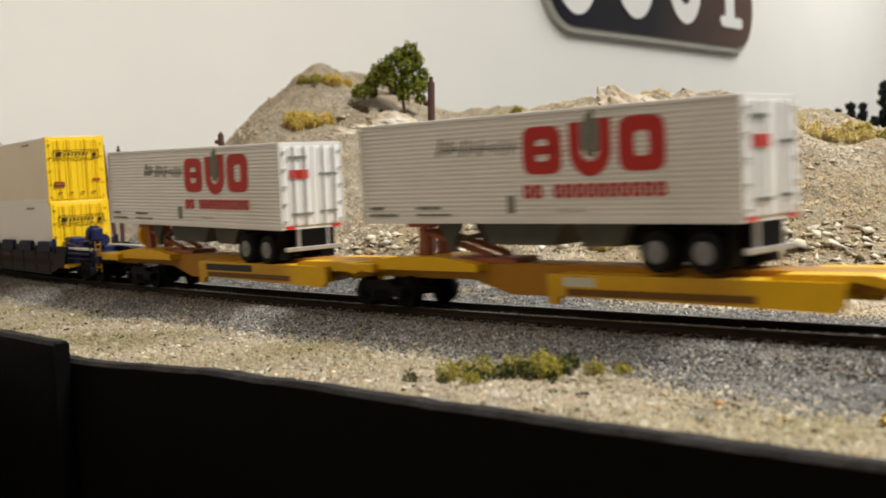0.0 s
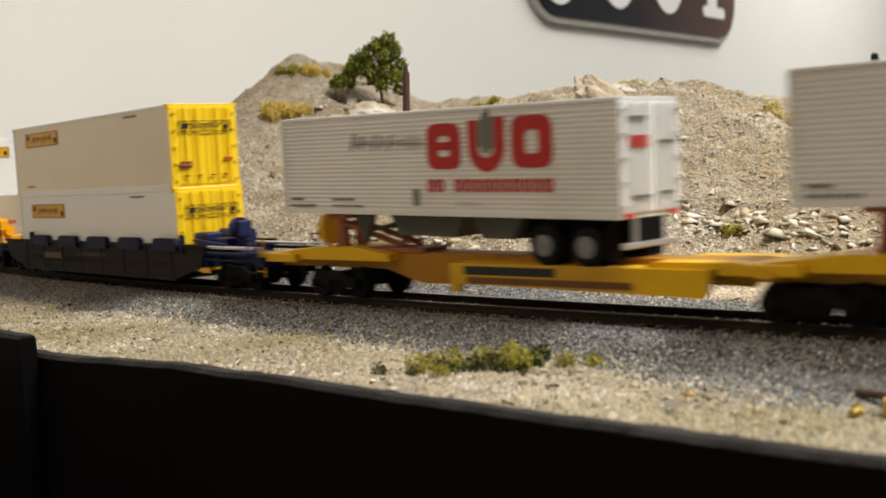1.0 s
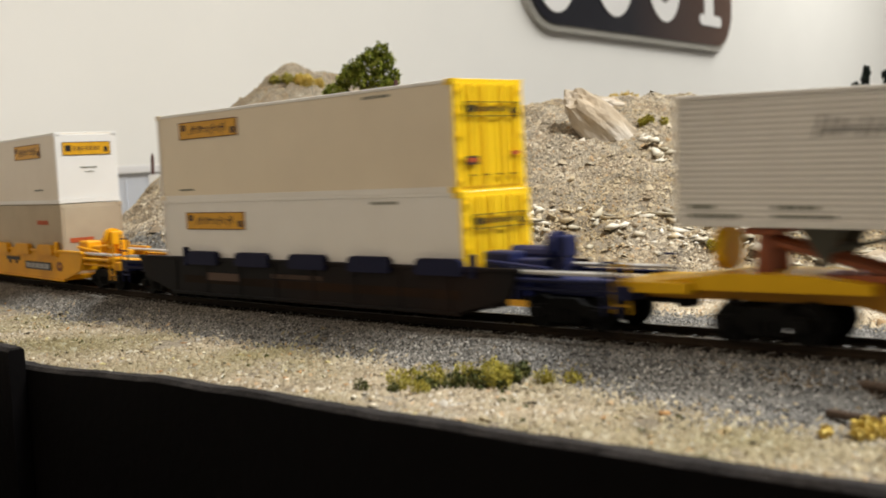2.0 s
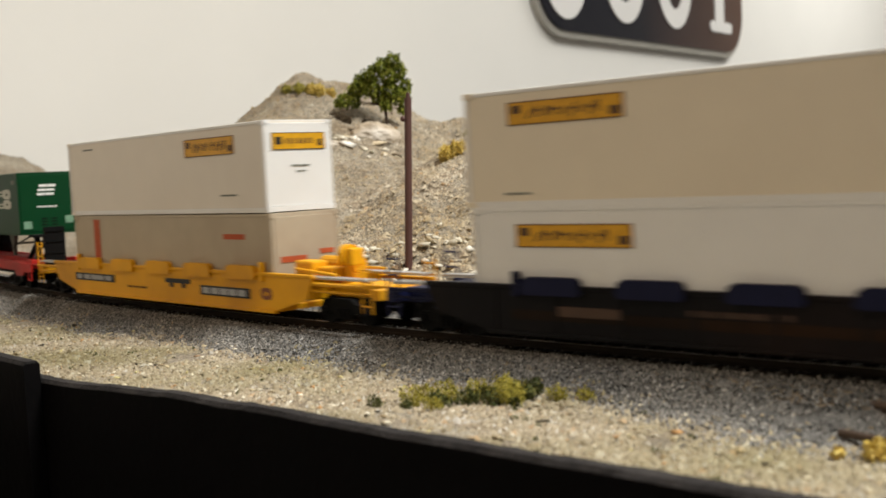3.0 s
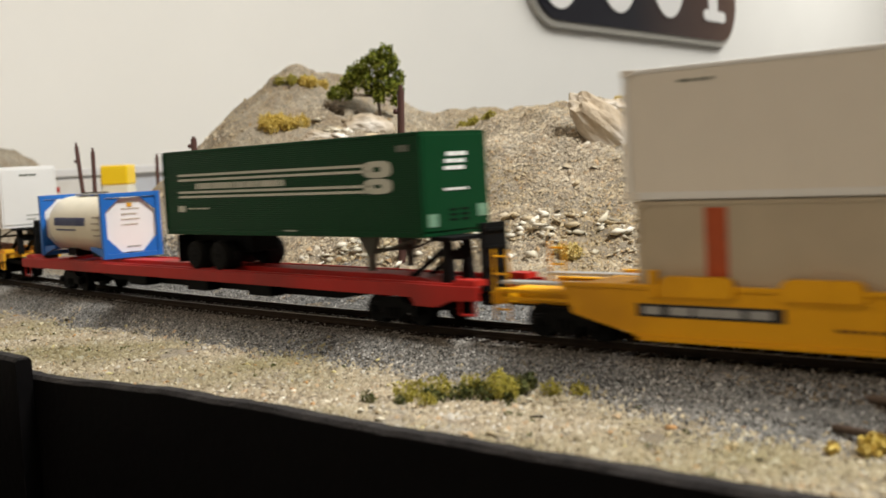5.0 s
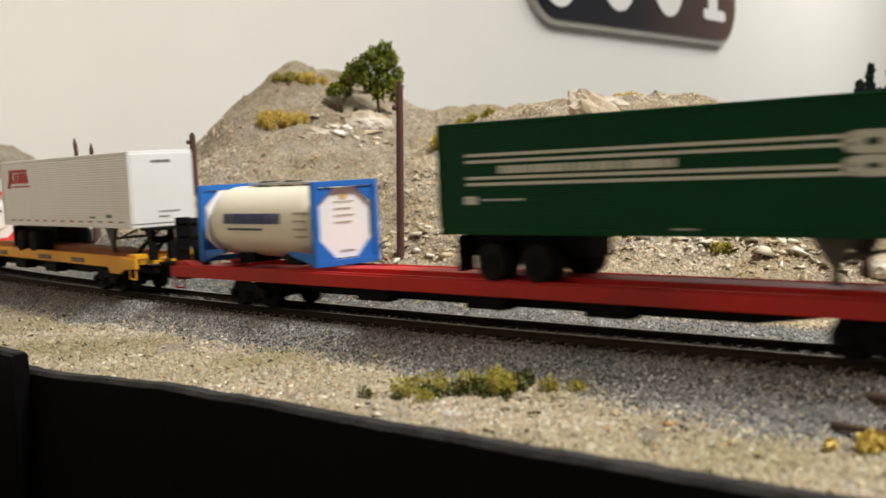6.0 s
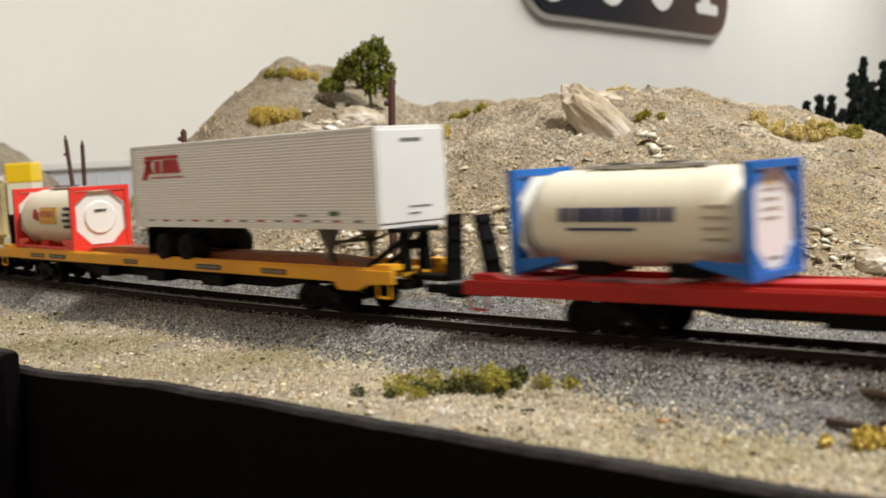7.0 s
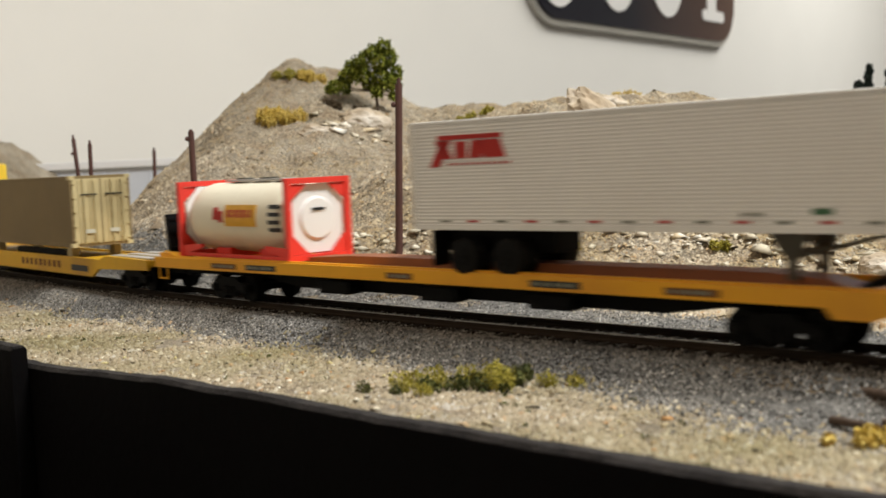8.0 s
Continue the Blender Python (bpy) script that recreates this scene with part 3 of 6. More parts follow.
# ---- trailers ----
def red_lettered_trailer(u, tilt, z0):
    """Ribbed aluminium van, nose to -x, doors to +x. Local z is zero at the floor's underside, wheels below."""
    L, W, H = 0.1432, 0.0284, 0.0322
    t = thing("semi_trailer", u, z0, "white ribbed aluminium van trailer with large red markings", "trailer", "red-marked trailers", tilt)
    ribbed_body(t, L, W - 0.0004, 0.0, H, M_SILVER, 23, 0.00024)
    rails_of(t, L, W - 0.0004, 0, H, M_SILVER)
    doors_of(t, L, W, 0.0, H, M_WHITE, M_STEEL)
    y = -W / 2 + 0.0001
    # three heavy red forms with a grey flame, and a row of red blocks under them
    ring_mark("logo_block", t, 0.0000, 0.0142, 0.0142, 0.0280, y, 0.0046, 0.0036, M_LRED, "heavy red rounded block", square=5)
    side_mark("logo_bar", t, 0.0042, 0.0112, 0.0200, 0.0224, y, M_LRED)
    bm = bmesh.new()
    n, rows = 18, []
    for i in range(n + 1):
        a = math.pi + math.pi * i / n
        q = [(0.0244 + r * math.cos(a), 0.0208 + 1.05 * r * math.sin(a)) for r in (0.0072, 0.0034)]
        rows.append(q)
    rows = [[(0.0172, 0.0284), (0.0210, 0.0284)]] + rows + [[(0.0316, 0.0290), (0.0278, 0.0290)]]
    verts = [[bm.verts.new((p[0], yy, p[1])) for p in q for yy in (y - 0.00012, y + 0.0003)] for q in rows]
    for a, b in zip(verts, verts[1:]):
        for k, l in ((0, 2), (2, 3), (3, 1), (1, 0)):
            bm.faces.new((a[k], a[l], b[l], b[k]))
    bmesh.ops.recalc_face_normals(bm, faces=bm.faces[:])
    part("logo_block", bm, M_LRED, t, "heavy red rounded block")
    ring_mark("logo_block", t, 0.0342, 0.0492, 0.0142, 0.0290, y, 0.0050, 0.0040, M_LRED, "heavy red rounded block", square=5)
    for k, (dx, w, zz0, zz1) in enumerate(((-0.0028, 0.0010, 0.0205, 0.0285), (-0.0013, 0.0011, 0.0190, 0.0305), (0.0003, 0.0012, 0.0185, 0.0315), (0.0019, 0.0010, 0.0200, 0.0290))):
        side_mark("flame", t, 0.0244 + dx, 0.0244 + dx + w, zz0, zz1, y - 0.0001, M_LGRY, "grey flame emblem")
    for k in range(13):
        if k == 2:
            continue
        x0 = -0.0003 + k * 0.00385
        ring_mark("lettering", t, x0, x0 + 0.0031, 0.0072, 0.0113, y, 0.0010, 0.0010, M_LRED, n=12, square=4)
    # thin script, drawn as slanting strokes
    bm = bmesh.new()
    rnd = random.Random(5)
    for i in range(13):
        x = -0.0358 + i * 0.0026
        zc = 0.0236 - 0.0001 * i
        h = rnd.uniform(0.0006, 0.0026) * (1.5 if i in (0, 7) else 1)
        w = rnd.uniform(0.0002, 0.0004)
        vs = [(x, zc - h), (x + w, zc - h), (x + w + h * 0.7, zc + h), (x + h * 0.7, zc + h)]
        add_prism(bm, vs, y - 0.00012, y + 0.0003)
    add_prism(bm, [(-0.034, 0.0226), (-0.001, 0.0222), (-0.001, 0.0224), (-0.034, 0.0228)], y - 0.00012, y + 0.0003)
    part("script_lettering", bm, M_LBLK, t, "thin dark script lettering strokes")
    side_bars("lettering", t, -0.068, -0.061, 0.0043, 0.0053, y, M_LGRY, 4, 0.3, "", 6)
    side_bars("lettering", t, -0.068, -0.054, 0.0021, 0.0031, y, M_LGRY, 7, 0.25, "", 7)
    side_bars("lettering", t, -0.046, -0.034, 0.0043, 0.0052, y, M_LGRY, 5, 0.3, "", 8)
    side_bars("lettering", t, -0.046, -0.030, 0.0023, 0.0030, y, M_LGRY, 8, 0.2, "", 9)
    side_mark("warning_plate", t, -0.0068, -0.0040, 0.0030, 0.0082, y, M_LGRY)
    side_bars("lettering", t, 0.012, 0.022, 0.0034, 0.0044, y, M_LPALE, 5, 0.3, "", 10)
    x = L / 2 + 0.0010
    end_bars("lettering", t, -0.0105, -0.0015, 0.0190, 0.0222, x, M_LRED, 4, 0.15, "red lettering blocks on the door", 11)
    end_bars("lettering", t, 0.0030, 0.0118, 0.0198, 0.0208, x, M_LGRY, 6, 0.3, "", 12)
    end_bars("lettering", t, -0.0110, -0.0020, 0.0262, 0.0274, x, M_LGRY, 6, 0.35, "", 13)
    end_bars("lettering", t, -0.0100, 0.0, 0.0052, 0.0062, x, M_LGRY, 6, 0.35, "", 14)
    end_bars("lettering", t, 0.0030, 0.0110, 0.0058, 0.0068, x, M_LGRY, 5, 0.35, "", 15)
    for yy in (-0.0125, 0.0085):
        end_mark("tail_lamp", t, yy, yy + 0.004, 0.0002, 0.0013, L / 2 + 0.0006, M_LAMPR)
    bogie(t, (0.0448, 0.0595), 0.0, -0.0135, M_HUB, W)
    for x0, x1 in ((-0.0215, 0.0110), (0.0150, 0.0345)):
        bm = bmesh.new()
        add_prism(bm, [(x0, 0), (x1, 0), (x1 - 0.004, -0.0068), (x0 + 0.003, -0.0068)], -W / 2 + 0.004, W / 2 - 0.004)
        part("underfloor_box", bm, M_GREYU, t)
    for sy in (-1, 1):
        box_part("bumper_post", t, L / 2 - 0.0014, L / 2 - 0.0002, sy * 0.0065 - 0.0007, sy * 0.0065 + 0.0007, -0.0068, 0, M_STEEL)
        box_part("mud_flap", t, 0.0664, 0.0670, sy * 0.0092 - 0.0034, sy * 0.0092 + 0.0034, -0.0115, -0.0006, M_BLACK)
    box_part("bumper", t, L / 2 - 0.0010, L / 2 + 0.0004, -0.0128, 0.0128, -0.0082, -0.0066, M_STEEL, 0.0002)
    landing_gear(t, -0.036, 0, -0.0095, W, M_GREYU)
    return t


def plain_trailer(u, z0, L, W, H, body, label, ribs, depth):
    """Van with its nose to +x on a hitch and its wheels to -x."""
    t = thing("semi_trailer", u, z0, label, "trailer")
    ribbed_body(t, L, W - 0.0004, 0, H, body, ribs, depth)
    rails_of(t, L, W - 0.0004, 0, H, body, 0.0008, 0.0016)
    box_part("nose_panel", t, L / 2 - 0.0002, L / 2 + 0.00035, -W / 2 + 0.001, W / 2 - 0.001, 0.0016, H - 0.001, body, 0.0001)
    bogie(t, (-0.058, -0.041), 0.0, -0.0140, M_BLACK, W)
    landing_gear(t, 0.044, 0, -0.0118, W, M_GREYU)
    for sy in (-1, 1):
        box_part("mud_flap", t, -0.0718, -0.0712, sy * 0.0092 - 0.0036, sy * 0.0092 + 0.0036, -0.0115, -0.0006, M_BLACK)
    return t


def green_trailer():
    L, W, H = 0.1532, 0.0292, 0.0326
    t = plain_trailer(-0.5822, 0.0289, L, W, H, M_GREEN, "dark green van trailer with pale stripes on a flat car", 46, 0.00006)
    y = -W / 2 + 0.0001
    for z in (0.0213, 0.0232, 0.0147, 0.0165):
        side_mark("stripe", t, -0.0655, 0.052, z - 0.00045, z + 0.00045, y, M_LPALE, "thin pale stripe")
    ring_mark("emblem", t, 0.0490, 0.0630, 0.0191, 0.0245, y, 0.0052, 0.0018, M_LPALE, "pale rounded emblem")
    ring_mark("emblem", t, 0.0490, 0.0630, 0.0139, 0.0188, y, 0.0052, 0.0018, M_LPALE, "pale rounded emblem")
    side_bars("lettering", t, -0.053, 0.006, 0.0177, 0.0199, y, M_LPALE, 24, 0.12, "line of pale lettering", 21)
    side_mark("emblem", t, -0.0665, -0.0615, 0.0088, 0.0112, y, M_LPALE)
    side_bars("lettering", t, -0.0595, -0.044, 0.0098, 0.0104, y, M_LPALE, 9, 0.25, "", 22)
    side_bars("lettering", t, 0.004, 0.012, 0.0014, 0.0020, y, M_LPALE, 4, 0.25, "", 23)
    side_bars("lettering", t, 0.066, 0.072, 0.0270, 0.0290, y, M_LGRY, 3, 0.25, "", 24)
    x = L / 2 + 0.0004
    for k in (0, 1):
        bm = bmesh.new()
        for (ya, za, w, h) in ((-0.0042 + 0.0046 * k, 0.0228, 0.0042, 0.0012), (-0.0034 + 0.0046 * k, 0.0250, 0.0042, 0.0013), (-0.0046 + 0.0046 * k, 0.0206, 0.0042, 0.0012)):
            add_box(bm, x - 0.0003, x + 0.00012, ya, ya + w, za, za + h)
        part("emblem", bm, M_LWHT, t, "white emblem of slanting bars")
    end_bars("lettering", t, -0.005, 0.0055, 0.0141, 0.0149, x, M_LWHT, 8, 0.2, "", 25)
    for ya, za in ((-0.0125, 0.003), (0.0095, 0.0052)):
        end_mark("placard", t, ya, ya + 0.0042, za, za + 0.004, x, M_GREENWH)
    for ya in (-0.003, 0.0022):
        for zz in (0.0046, 0.0062, 0.0078):
            end_mark("vent_slot", t, ya, ya + 0.0030, zz, zz + 0.0006, x, M_BLACK)


def ribbed_white_trailer():
    L, W, H = 0.1545, 0.0300, 0.0324
    t = plain_trailer(-0.9240, 0.0290, L, W, H, M_WHITE, "white ribbed van trailer with a red emblem", 30, 0.00014)
    y = -W / 2 + 0.0001
    # red emblem of leaning blocks, with a dotted line under it
    for x0, x1, zz0, zz1, lean in ((-0.0695, -0.0655, 0.0188, 0.0266, 0.005), (-0.0640, -0.0600, 0.0212, 0.0266, -0.003), (-0.0590, -0.0545, 0.0212, 0.0262, 0.0), (-0.0535, -0.0490, 0.0212, 0.0264, 0.001), (-0.0480, -0.0395, 0.0212, 0.0264, -0.002), (-0.066, -0.041, 0.0268, 0.0282, 0.0)):
        bm = bmesh.new()
        add_prism(bm, [(x0, zz0), (x1, zz0), (x1 + lean, zz1), (x0 + lean, zz1)], y - 0.00012, y + 0.0003)
        part("emblem", bm, M_LRED, t, "red leaning emblem block")
    side_bars("lettering", t, -0.062, -0.037, 0.0192, 0.0199, y, M_LRED, 12, 0.4, "", 31)
    for i in range(13):
        side_mark("marker_strip", t, -0.066 + i * 0.0109, -0.062 + i * 0.0109, 0.0022, 0.0028, y, M_LRED if i % 2 else M_LGRY)
    side_bars("lettering", t, 0.034, 0.040, 0.0040, 0.0048, y, M_LGRY, 4, 0.3, "", 32)
    side_mark("placard", t, 0.052, 0.057, 0.0043, 0.0058, y, mat("green_placard", (0.05, 0.14, 0.07, 1), 0.5))
    x = L / 2 + 0.0004
    end_bars("lettering", t, -0.0045, 0.0045, 0.0276, 0.0287, x, M_LGRY, 7, 0.15, "", 33)
    end_bars("lettering", t, -0.002, 0.0082, 0.0062, 0.0068, x, M_LGRY, 6, 0.25, "", 34)
    end_bars("lettering", t, -0.002, 0.003, 0.0040, 0.0046, x, M_LGRY, 4, 0.25, "", 35)


# ---- containers ----
def container(name, u, z0, L, W, H, body, end, label, ribs=46, upright=True, castings=M_WHITE, rails=None):
    t = thing(name, u, z0, label, "container")
    ribbed_body(t, L, W - 0.0004, 0, H, body, ribs, 0.00009, upright)
    rails_of(t, L, W - 0.0004, 0, H, rails or body, 0.0009, 0.0018)
    for sx in (-1, 1):
        for sy in (-1, 1):
            for zz in (0.0, H - 0.0014):
                xx, yy = sx * (L / 2 - 0.0014), sy * (W / 2 - 0.0011)
                box_part("corner_casting", t, xx - 0.0018, xx + 0.0018, yy - 0.0014, yy + 0.0014, zz - 0.0002, zz + 0.0017, castings if sx > 0 else body, 0.0001)
    return t


def logo_plate(t, x0, x1, z0, z1, y, seed):
    """Amber panel, thin dark border, and a row of leaning dark strokes in it."""
    side_mark("logo_panel", t, x0, x1, z0, z1, y, M_AMBER, "amber panel with dark lettering strokes")
    for a, b, c, d in ((x0, x1, z0, z0 + 0.0003), (x0, x1, z1 - 0.0003, z1), (x0, x0 + 0.0004, z0, z1), (x1 - 0.0004, x1, z0, z1)):
        side_mark("panel_border", t, a, b, c, d, y - 0.0001, M_STAMP)
    w, h = x1 - x0, z1 - z0
    rnd = random.Random(seed)
    for k in range(9):
        xa = x0 + w * (0.17 + 0.078 * k)
        za, zb = z0 + h * rnd.uniform(0.2, 0.36), z0 + h * rnd.uniform(0.62, 0.8)
        bw, lean = w * rnd.uniform(0.016, 0.034), w * rnd.uniform(-0.035, 0.05)
        bm = bmesh.new()
        add_prism(bm, [(xa, za), (xa + bw, za), (xa + bw + lean, zb), (xa + lean, zb)], y - 0.0002, y)
        if k % 2:
            zm = (za + zb) / 2
            add_prism(bm, [(xa, zm), (xa + w * 0.06, zm), (xa + w * 0.06, zm + h * 0.11), (xa, zm + h * 0.11)], y - 0.00018, y)
        part("lettering", bm, M_GRIME, t)
    side_mark("emblem", t, x0 + w * 0.04, x0 + w * 0.12, z0 + h * 0.5, z0 + h * 0.85, y - 0.0001, M_GRIME)
    side_mark("emblem", t, x1 - w * 0.11, x1 - w * 0.03, z0 + h * 0.15, z0 + h * 0.5, y - 0.0001, M_GRIME)


def end_logo(t, y0, y1, z0, z1, x, seed, panel=None):
    if panel:
        end_mark("logo_panel", t, y0, y1, z0, z1, x, panel, "amber panel with a dark border")
        x += 0.0001
    for a, b, c, d in ((y0, y1, z0, z0 + 0.0002), (y0, y1, z1 - 0.0002, z1), (y0, y0 + 0.0002, z0, z1), (y1 - 0.0002, y1, z0, z1)):
        end_mark("panel_border", t, a, b, c, d, x, M_LBLK)
    w, h = y1 - y0, z1 - z0
    end_bars("lettering", t, y0 + w * 0.24, y1 - w * 0.2, z0 + h * 0.34, z0 + h * 0.66, x, M_GRIME, 7, 0.5, "", seed)
    end_mark("emblem", t, y0 + w * 0.06, y0 + w * 0.18, z0 + h * 0.3, z0 + h * 0.75, x, M_LBLK)
    end_mark("emblem", t, y1 - w * 0.14, y1 - w * 0.06, z0 + h * 0.2, z0 + h * 0.6, x, M_LBLK)


def yellow_ended(u, z0, upper):
    L, W, H = 0.1684, 0.0300, 0.0335
    t = container("container", u, z0, L, W, H, M_CREAM if upper else M_WHITE, M_BRIGHTYEL, ("tan-white" if upper else "pale white") + " container with a yellow door end", 52, True, M_BRIGHTYEL, M_WHITE)
    bodyend = box_part("door_end", t, L / 2 - 0.0006, L / 2 + 0.0003, -W / 2 - 0.0002, W / 2 + 0.0002, -0.0002, H + 0.0002, M_BRIGHTYEL, 0.0001, "bright yellow door end")
    doors_of(t, L + 0.0006, W, 0, H, M_BRIGHTYEL)
    y = -W / 2 + 0.0001
    z = 0.0300 if upper else 0.0288
    logo_plate(t, -0.0680, -0.0285, z - 0.0066, z, y, 41)
    side_bars("lettering", t, 0.043, 0.056, 0.0305, 0.0314, y, M_LGRY, 6, 0.25, "", 43)
    side_bars("lettering", t, -0.070, -0.060, 0.0036, 0.0043, y, M_LGRY, 5, 0.25, "", 44)
    x = L / 2 + 0.0016
    end_logo(t, -0.0118, 0.0118, 0.0224, 0.0268, x, 45)
    if upper:
        end_mark("placard", t, -0.0122, -0.0070, 0.0080, 0.0106, x, M_GRIME, "dark placard with a red band")
        end_mark("placard", t, -0.0118, -0.0074, 0.0088, 0.0100, x + 0.0001, M_FADED)
        end_mark("placard", t, 0.0078, 0.0118, 0.0107, 0.0118, x, M_FADED)
    for k in range(4):
        end_mark("handle", t, -0.0105 + k * 0.0058, -0.0084 + k * 0.0058, 0.0046, 0.0051, x, M_STAMP)


def white_ended():
    L, W, H = 0.1682, 0.0298, 0.0332
    t = container("container", -0.3465, 0.0395, L, W, H, M_OFFWHITE, M_WHITE, "off-white smooth container with an amber logo panel, stacked on top", 40, rails=M_WHITE)
    box_part("nose_panel", t, L / 2 - 0.0006, L / 2 + 0.0004, -W / 2 + 0.0002, W / 2 - 0.0002, 0.0020, H - 0.0008, M_WHITE, 0.0001, "clean white end panel")
    box_part("end_sill", t, L / 2 - 0.0006, L / 2 + 0.0009, -W / 2, W / 2, 0.0, 0.0019, M_WHITE, 0.0001)
    y = -W / 2 + 0.0001
    logo_plate(t, 0.0262, 0.0632, 0.0222, 0.0292, y, 51)
    side_bars("lettering", t, 0.052, 0.064, 0.0063, 0.0070, y, M_LGRY, 6, 0.2, "", 53)
    side_bars("lettering", t, -0.068, -0.058, 0.0292, 0.0299, y, M_LGRY, 4, 0.2, "", 54)
    x = L / 2 + 0.0005
    end_logo(t, -0.0118, 0.0118, 0.0226, 0.0288, x, 55, M_AMBER)
    end_bars("lettering", t, -0.0035, 0.0045, 0.0164, 0.0170, x, M_LGRY, 6, 0.2, "", 56)
    end_bars("lettering", t, -0.0015, 0.003, 0.0144, 0.0149, x, M_LGRY, 4, 0.2, "", 57)
    # lower box: weathered beige, red upright stripe
    L2, H2 = 0.1670, 0.0330
    t = container("container", -0.3445, 0.0058, L2, W, H2, M_GREIGE, M_GREIGE, "weathered beige container with red stripes in a well car", 60, True, M_GREIGE)
    box_part("nose_panel", t, L2 / 2 - 0.0006, L2 / 2 + 0.0003, -W / 2 + 0.0012, W / 2 - 0.0012, 0.0020, H2 - 0.0012, M_GREIGE, 0.0001)
    side_mark("stripe", t, -0.0640, -0.0580, 0.004, H2 - 0.0016, y, M_FADED, "faded red upright stripe")
    side_mark("stripe", t, 0.050, 0.065, 0.0236, 0.0256, y, M_FADED, "faded red stripe")
    x = L2 / 2 + 0.0004
    end_mark("stripe", t, -0.0115, 0.0, 0.0150, 0.0172, x, M_FADED, "faded red stripe")
    end_mark("stripe", t, 0.0060, 0.0125, 0.0172, 0.0190, x, M_FADED, "faded red stripe")


def khaki_box():
    L, W, H = 0.1400, 0.0292, 0.0330
    # doors and corner castings are paler than the long sides
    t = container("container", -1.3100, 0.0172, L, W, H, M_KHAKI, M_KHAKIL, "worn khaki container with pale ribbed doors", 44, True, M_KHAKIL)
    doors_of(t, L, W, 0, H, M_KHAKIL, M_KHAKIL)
    x = L / 2 + 0.0011
    end_bars("lettering", t, -0.0100, -0.0020, 0.0240, 0.0248, x, M_LBLK, 6, 0.25, "", 61)
    end_bars("lettering", t, 0.0020, 0.0105, 0.0240, 0.0248, x, M_LBLK, 6, 0.25, "", 62)
    for ya in (-0.0085, 0.0035):
        end_mark("placard", t, ya, ya + 0.0045, 0.0062, 0.0080, x, M_LPALE)


def tank_container(u, frame_mat, frame_word, logo, seed):
    L, W, H = 0.0748, 0.0288, 0.0297
    t = thing("tank_container", u, 0.0163, "cream cylindrical tank in a " + frame_word + " steel container frame", "container")
    # vessel: barrel with domed ends and shallow hoops
    bm = bmesh.new()
    seg, R_, zc = 40, 0.0134, 0.0153
    prof = [(-0.0350, 0.001), (-0.0348, 0.005), (-0.0338, 0.0092), (-0.0318, 0.0120), (-0.0290, 0.0132), (-0.0272, R_), (-0.0268, R_)]
    for c in (-0.0145, 0.0, 0.0145):
        prof += [(c - 0.0013, R_), (c - 0.0010, R_), (c - 0.0006, R_ + 0.0002), (c + 0.0006, R_ + 0.0002), (c + 0.0010, R_), (c + 0.0013, R_)]
    prof += [(0.0268, R_), (0.0272, R_), (0.0290, 0.0132), (0.0318, 0.0120), (0.0338, 0.0092), (0.0348, 0.005), (0.0350, 0.001)]
    rings = [[bm.verts.new((x, r * math.cos(2 * math.pi * i / seg), zc + r * math.sin(2 * math.pi * i / seg))) for i in range(seg)] for x, r in prof]
    for a, b in zip(rings, rings[1:]):
        for i in range(seg):
            bm.faces.new((a[i], a[(i + 1) % seg], b[(i + 1) % seg], b[i]))
    bm.faces.new(rings[0]), bm.faces.new(rings[-1])
    bmesh.ops.recalc_face_normals(bm, faces=bm.faces[:])
    vessel = part("vessel", bm, M_TANKC, t, "", True)
    h = 0.0011
    for sx in (-1, 1):
        x = sx * (L / 2 - h)
        for sy in (-1, 1):
            yy = sy * (W / 2 - h)
            box_part("post", t, x - h, x + h, yy - h, yy + h, 0, H, frame_mat, 0.00015)
            # gussets that make the end an octagon
            for low in (True, False):
                za, zb = (0.0022, 0.0098) if low else (H - 0.0022, H - 0.0085)
                bm = bmesh.new()
                ya, yb = sy * (W / 2 - 0.0020), sy * (W / 2 - 0.0096)
                tri = [(ya, za), (yb, za), (ya, zb)]
                a = [bm.verts.new((x - 0.0004, p[0], p[1])) for p in tri]
                b = [bm.verts.new((x + 0.0004, p[0], p[1])) for p in tri]
                bm.faces.new(a), bm.faces.new(b[::-1])
                for i in range(3):
                    bm.faces.new((a[i], b[i], b[(i + 1) % 3], a[(i + 1) % 3]))
                bmesh.ops.recalc_face_normals(bm, faces=bm.faces[:])
                part("gusset", bm, frame_mat, t)
        for zz in (0.0, H - 0.0021):
            box_part("end_beam", t, x - h * 0.9, x + h * 0.9, -W / 2 + 0.0023, W / 2 - 0.0023, zz, zz + 0.0021, frame_mat, 0.0001)
        # pale octagonal end plate with a raised manway
        bm = bmesh.new()
        oct_ = [(-0.0058, 0.0026), (0.0058, 0.0026), (0.0116, 0.0092), (0.0116, 0.0208), (0.0058, 0.0274), (-0.0058, 0.0274), (-0.0116, 0.0208), (-0.0116, 0.0092)]
        xe = sx * (L / 2 - 0.0020)
        a = [bm.verts.new((xe, *p)) for p in oct_]
        b = [bm.verts.new((xe - sx * 0.0008, *p)) for p in oct_]
        bm.faces.new(a), bm.faces.new(b[::-1])
        for i in range(8):
            bm.faces.new((a[i], b[i], b[(i + 1) % 8], a[(i + 1) % 8]))
        bmesh.ops.recalc_face_normals(bm, faces=bm.faces[:])
        plate = part("end_plate", bm, M_WHITE, t)
        if logo == "amber":
            bm = bmesh.new()
            add_rod(bm, (xe, 0, 0.0150), (xe + sx * 0.0009, 0, 0.0150), 0.0080, 0.0072, 24)
            part("manway", bm, M_WHITE, plate)
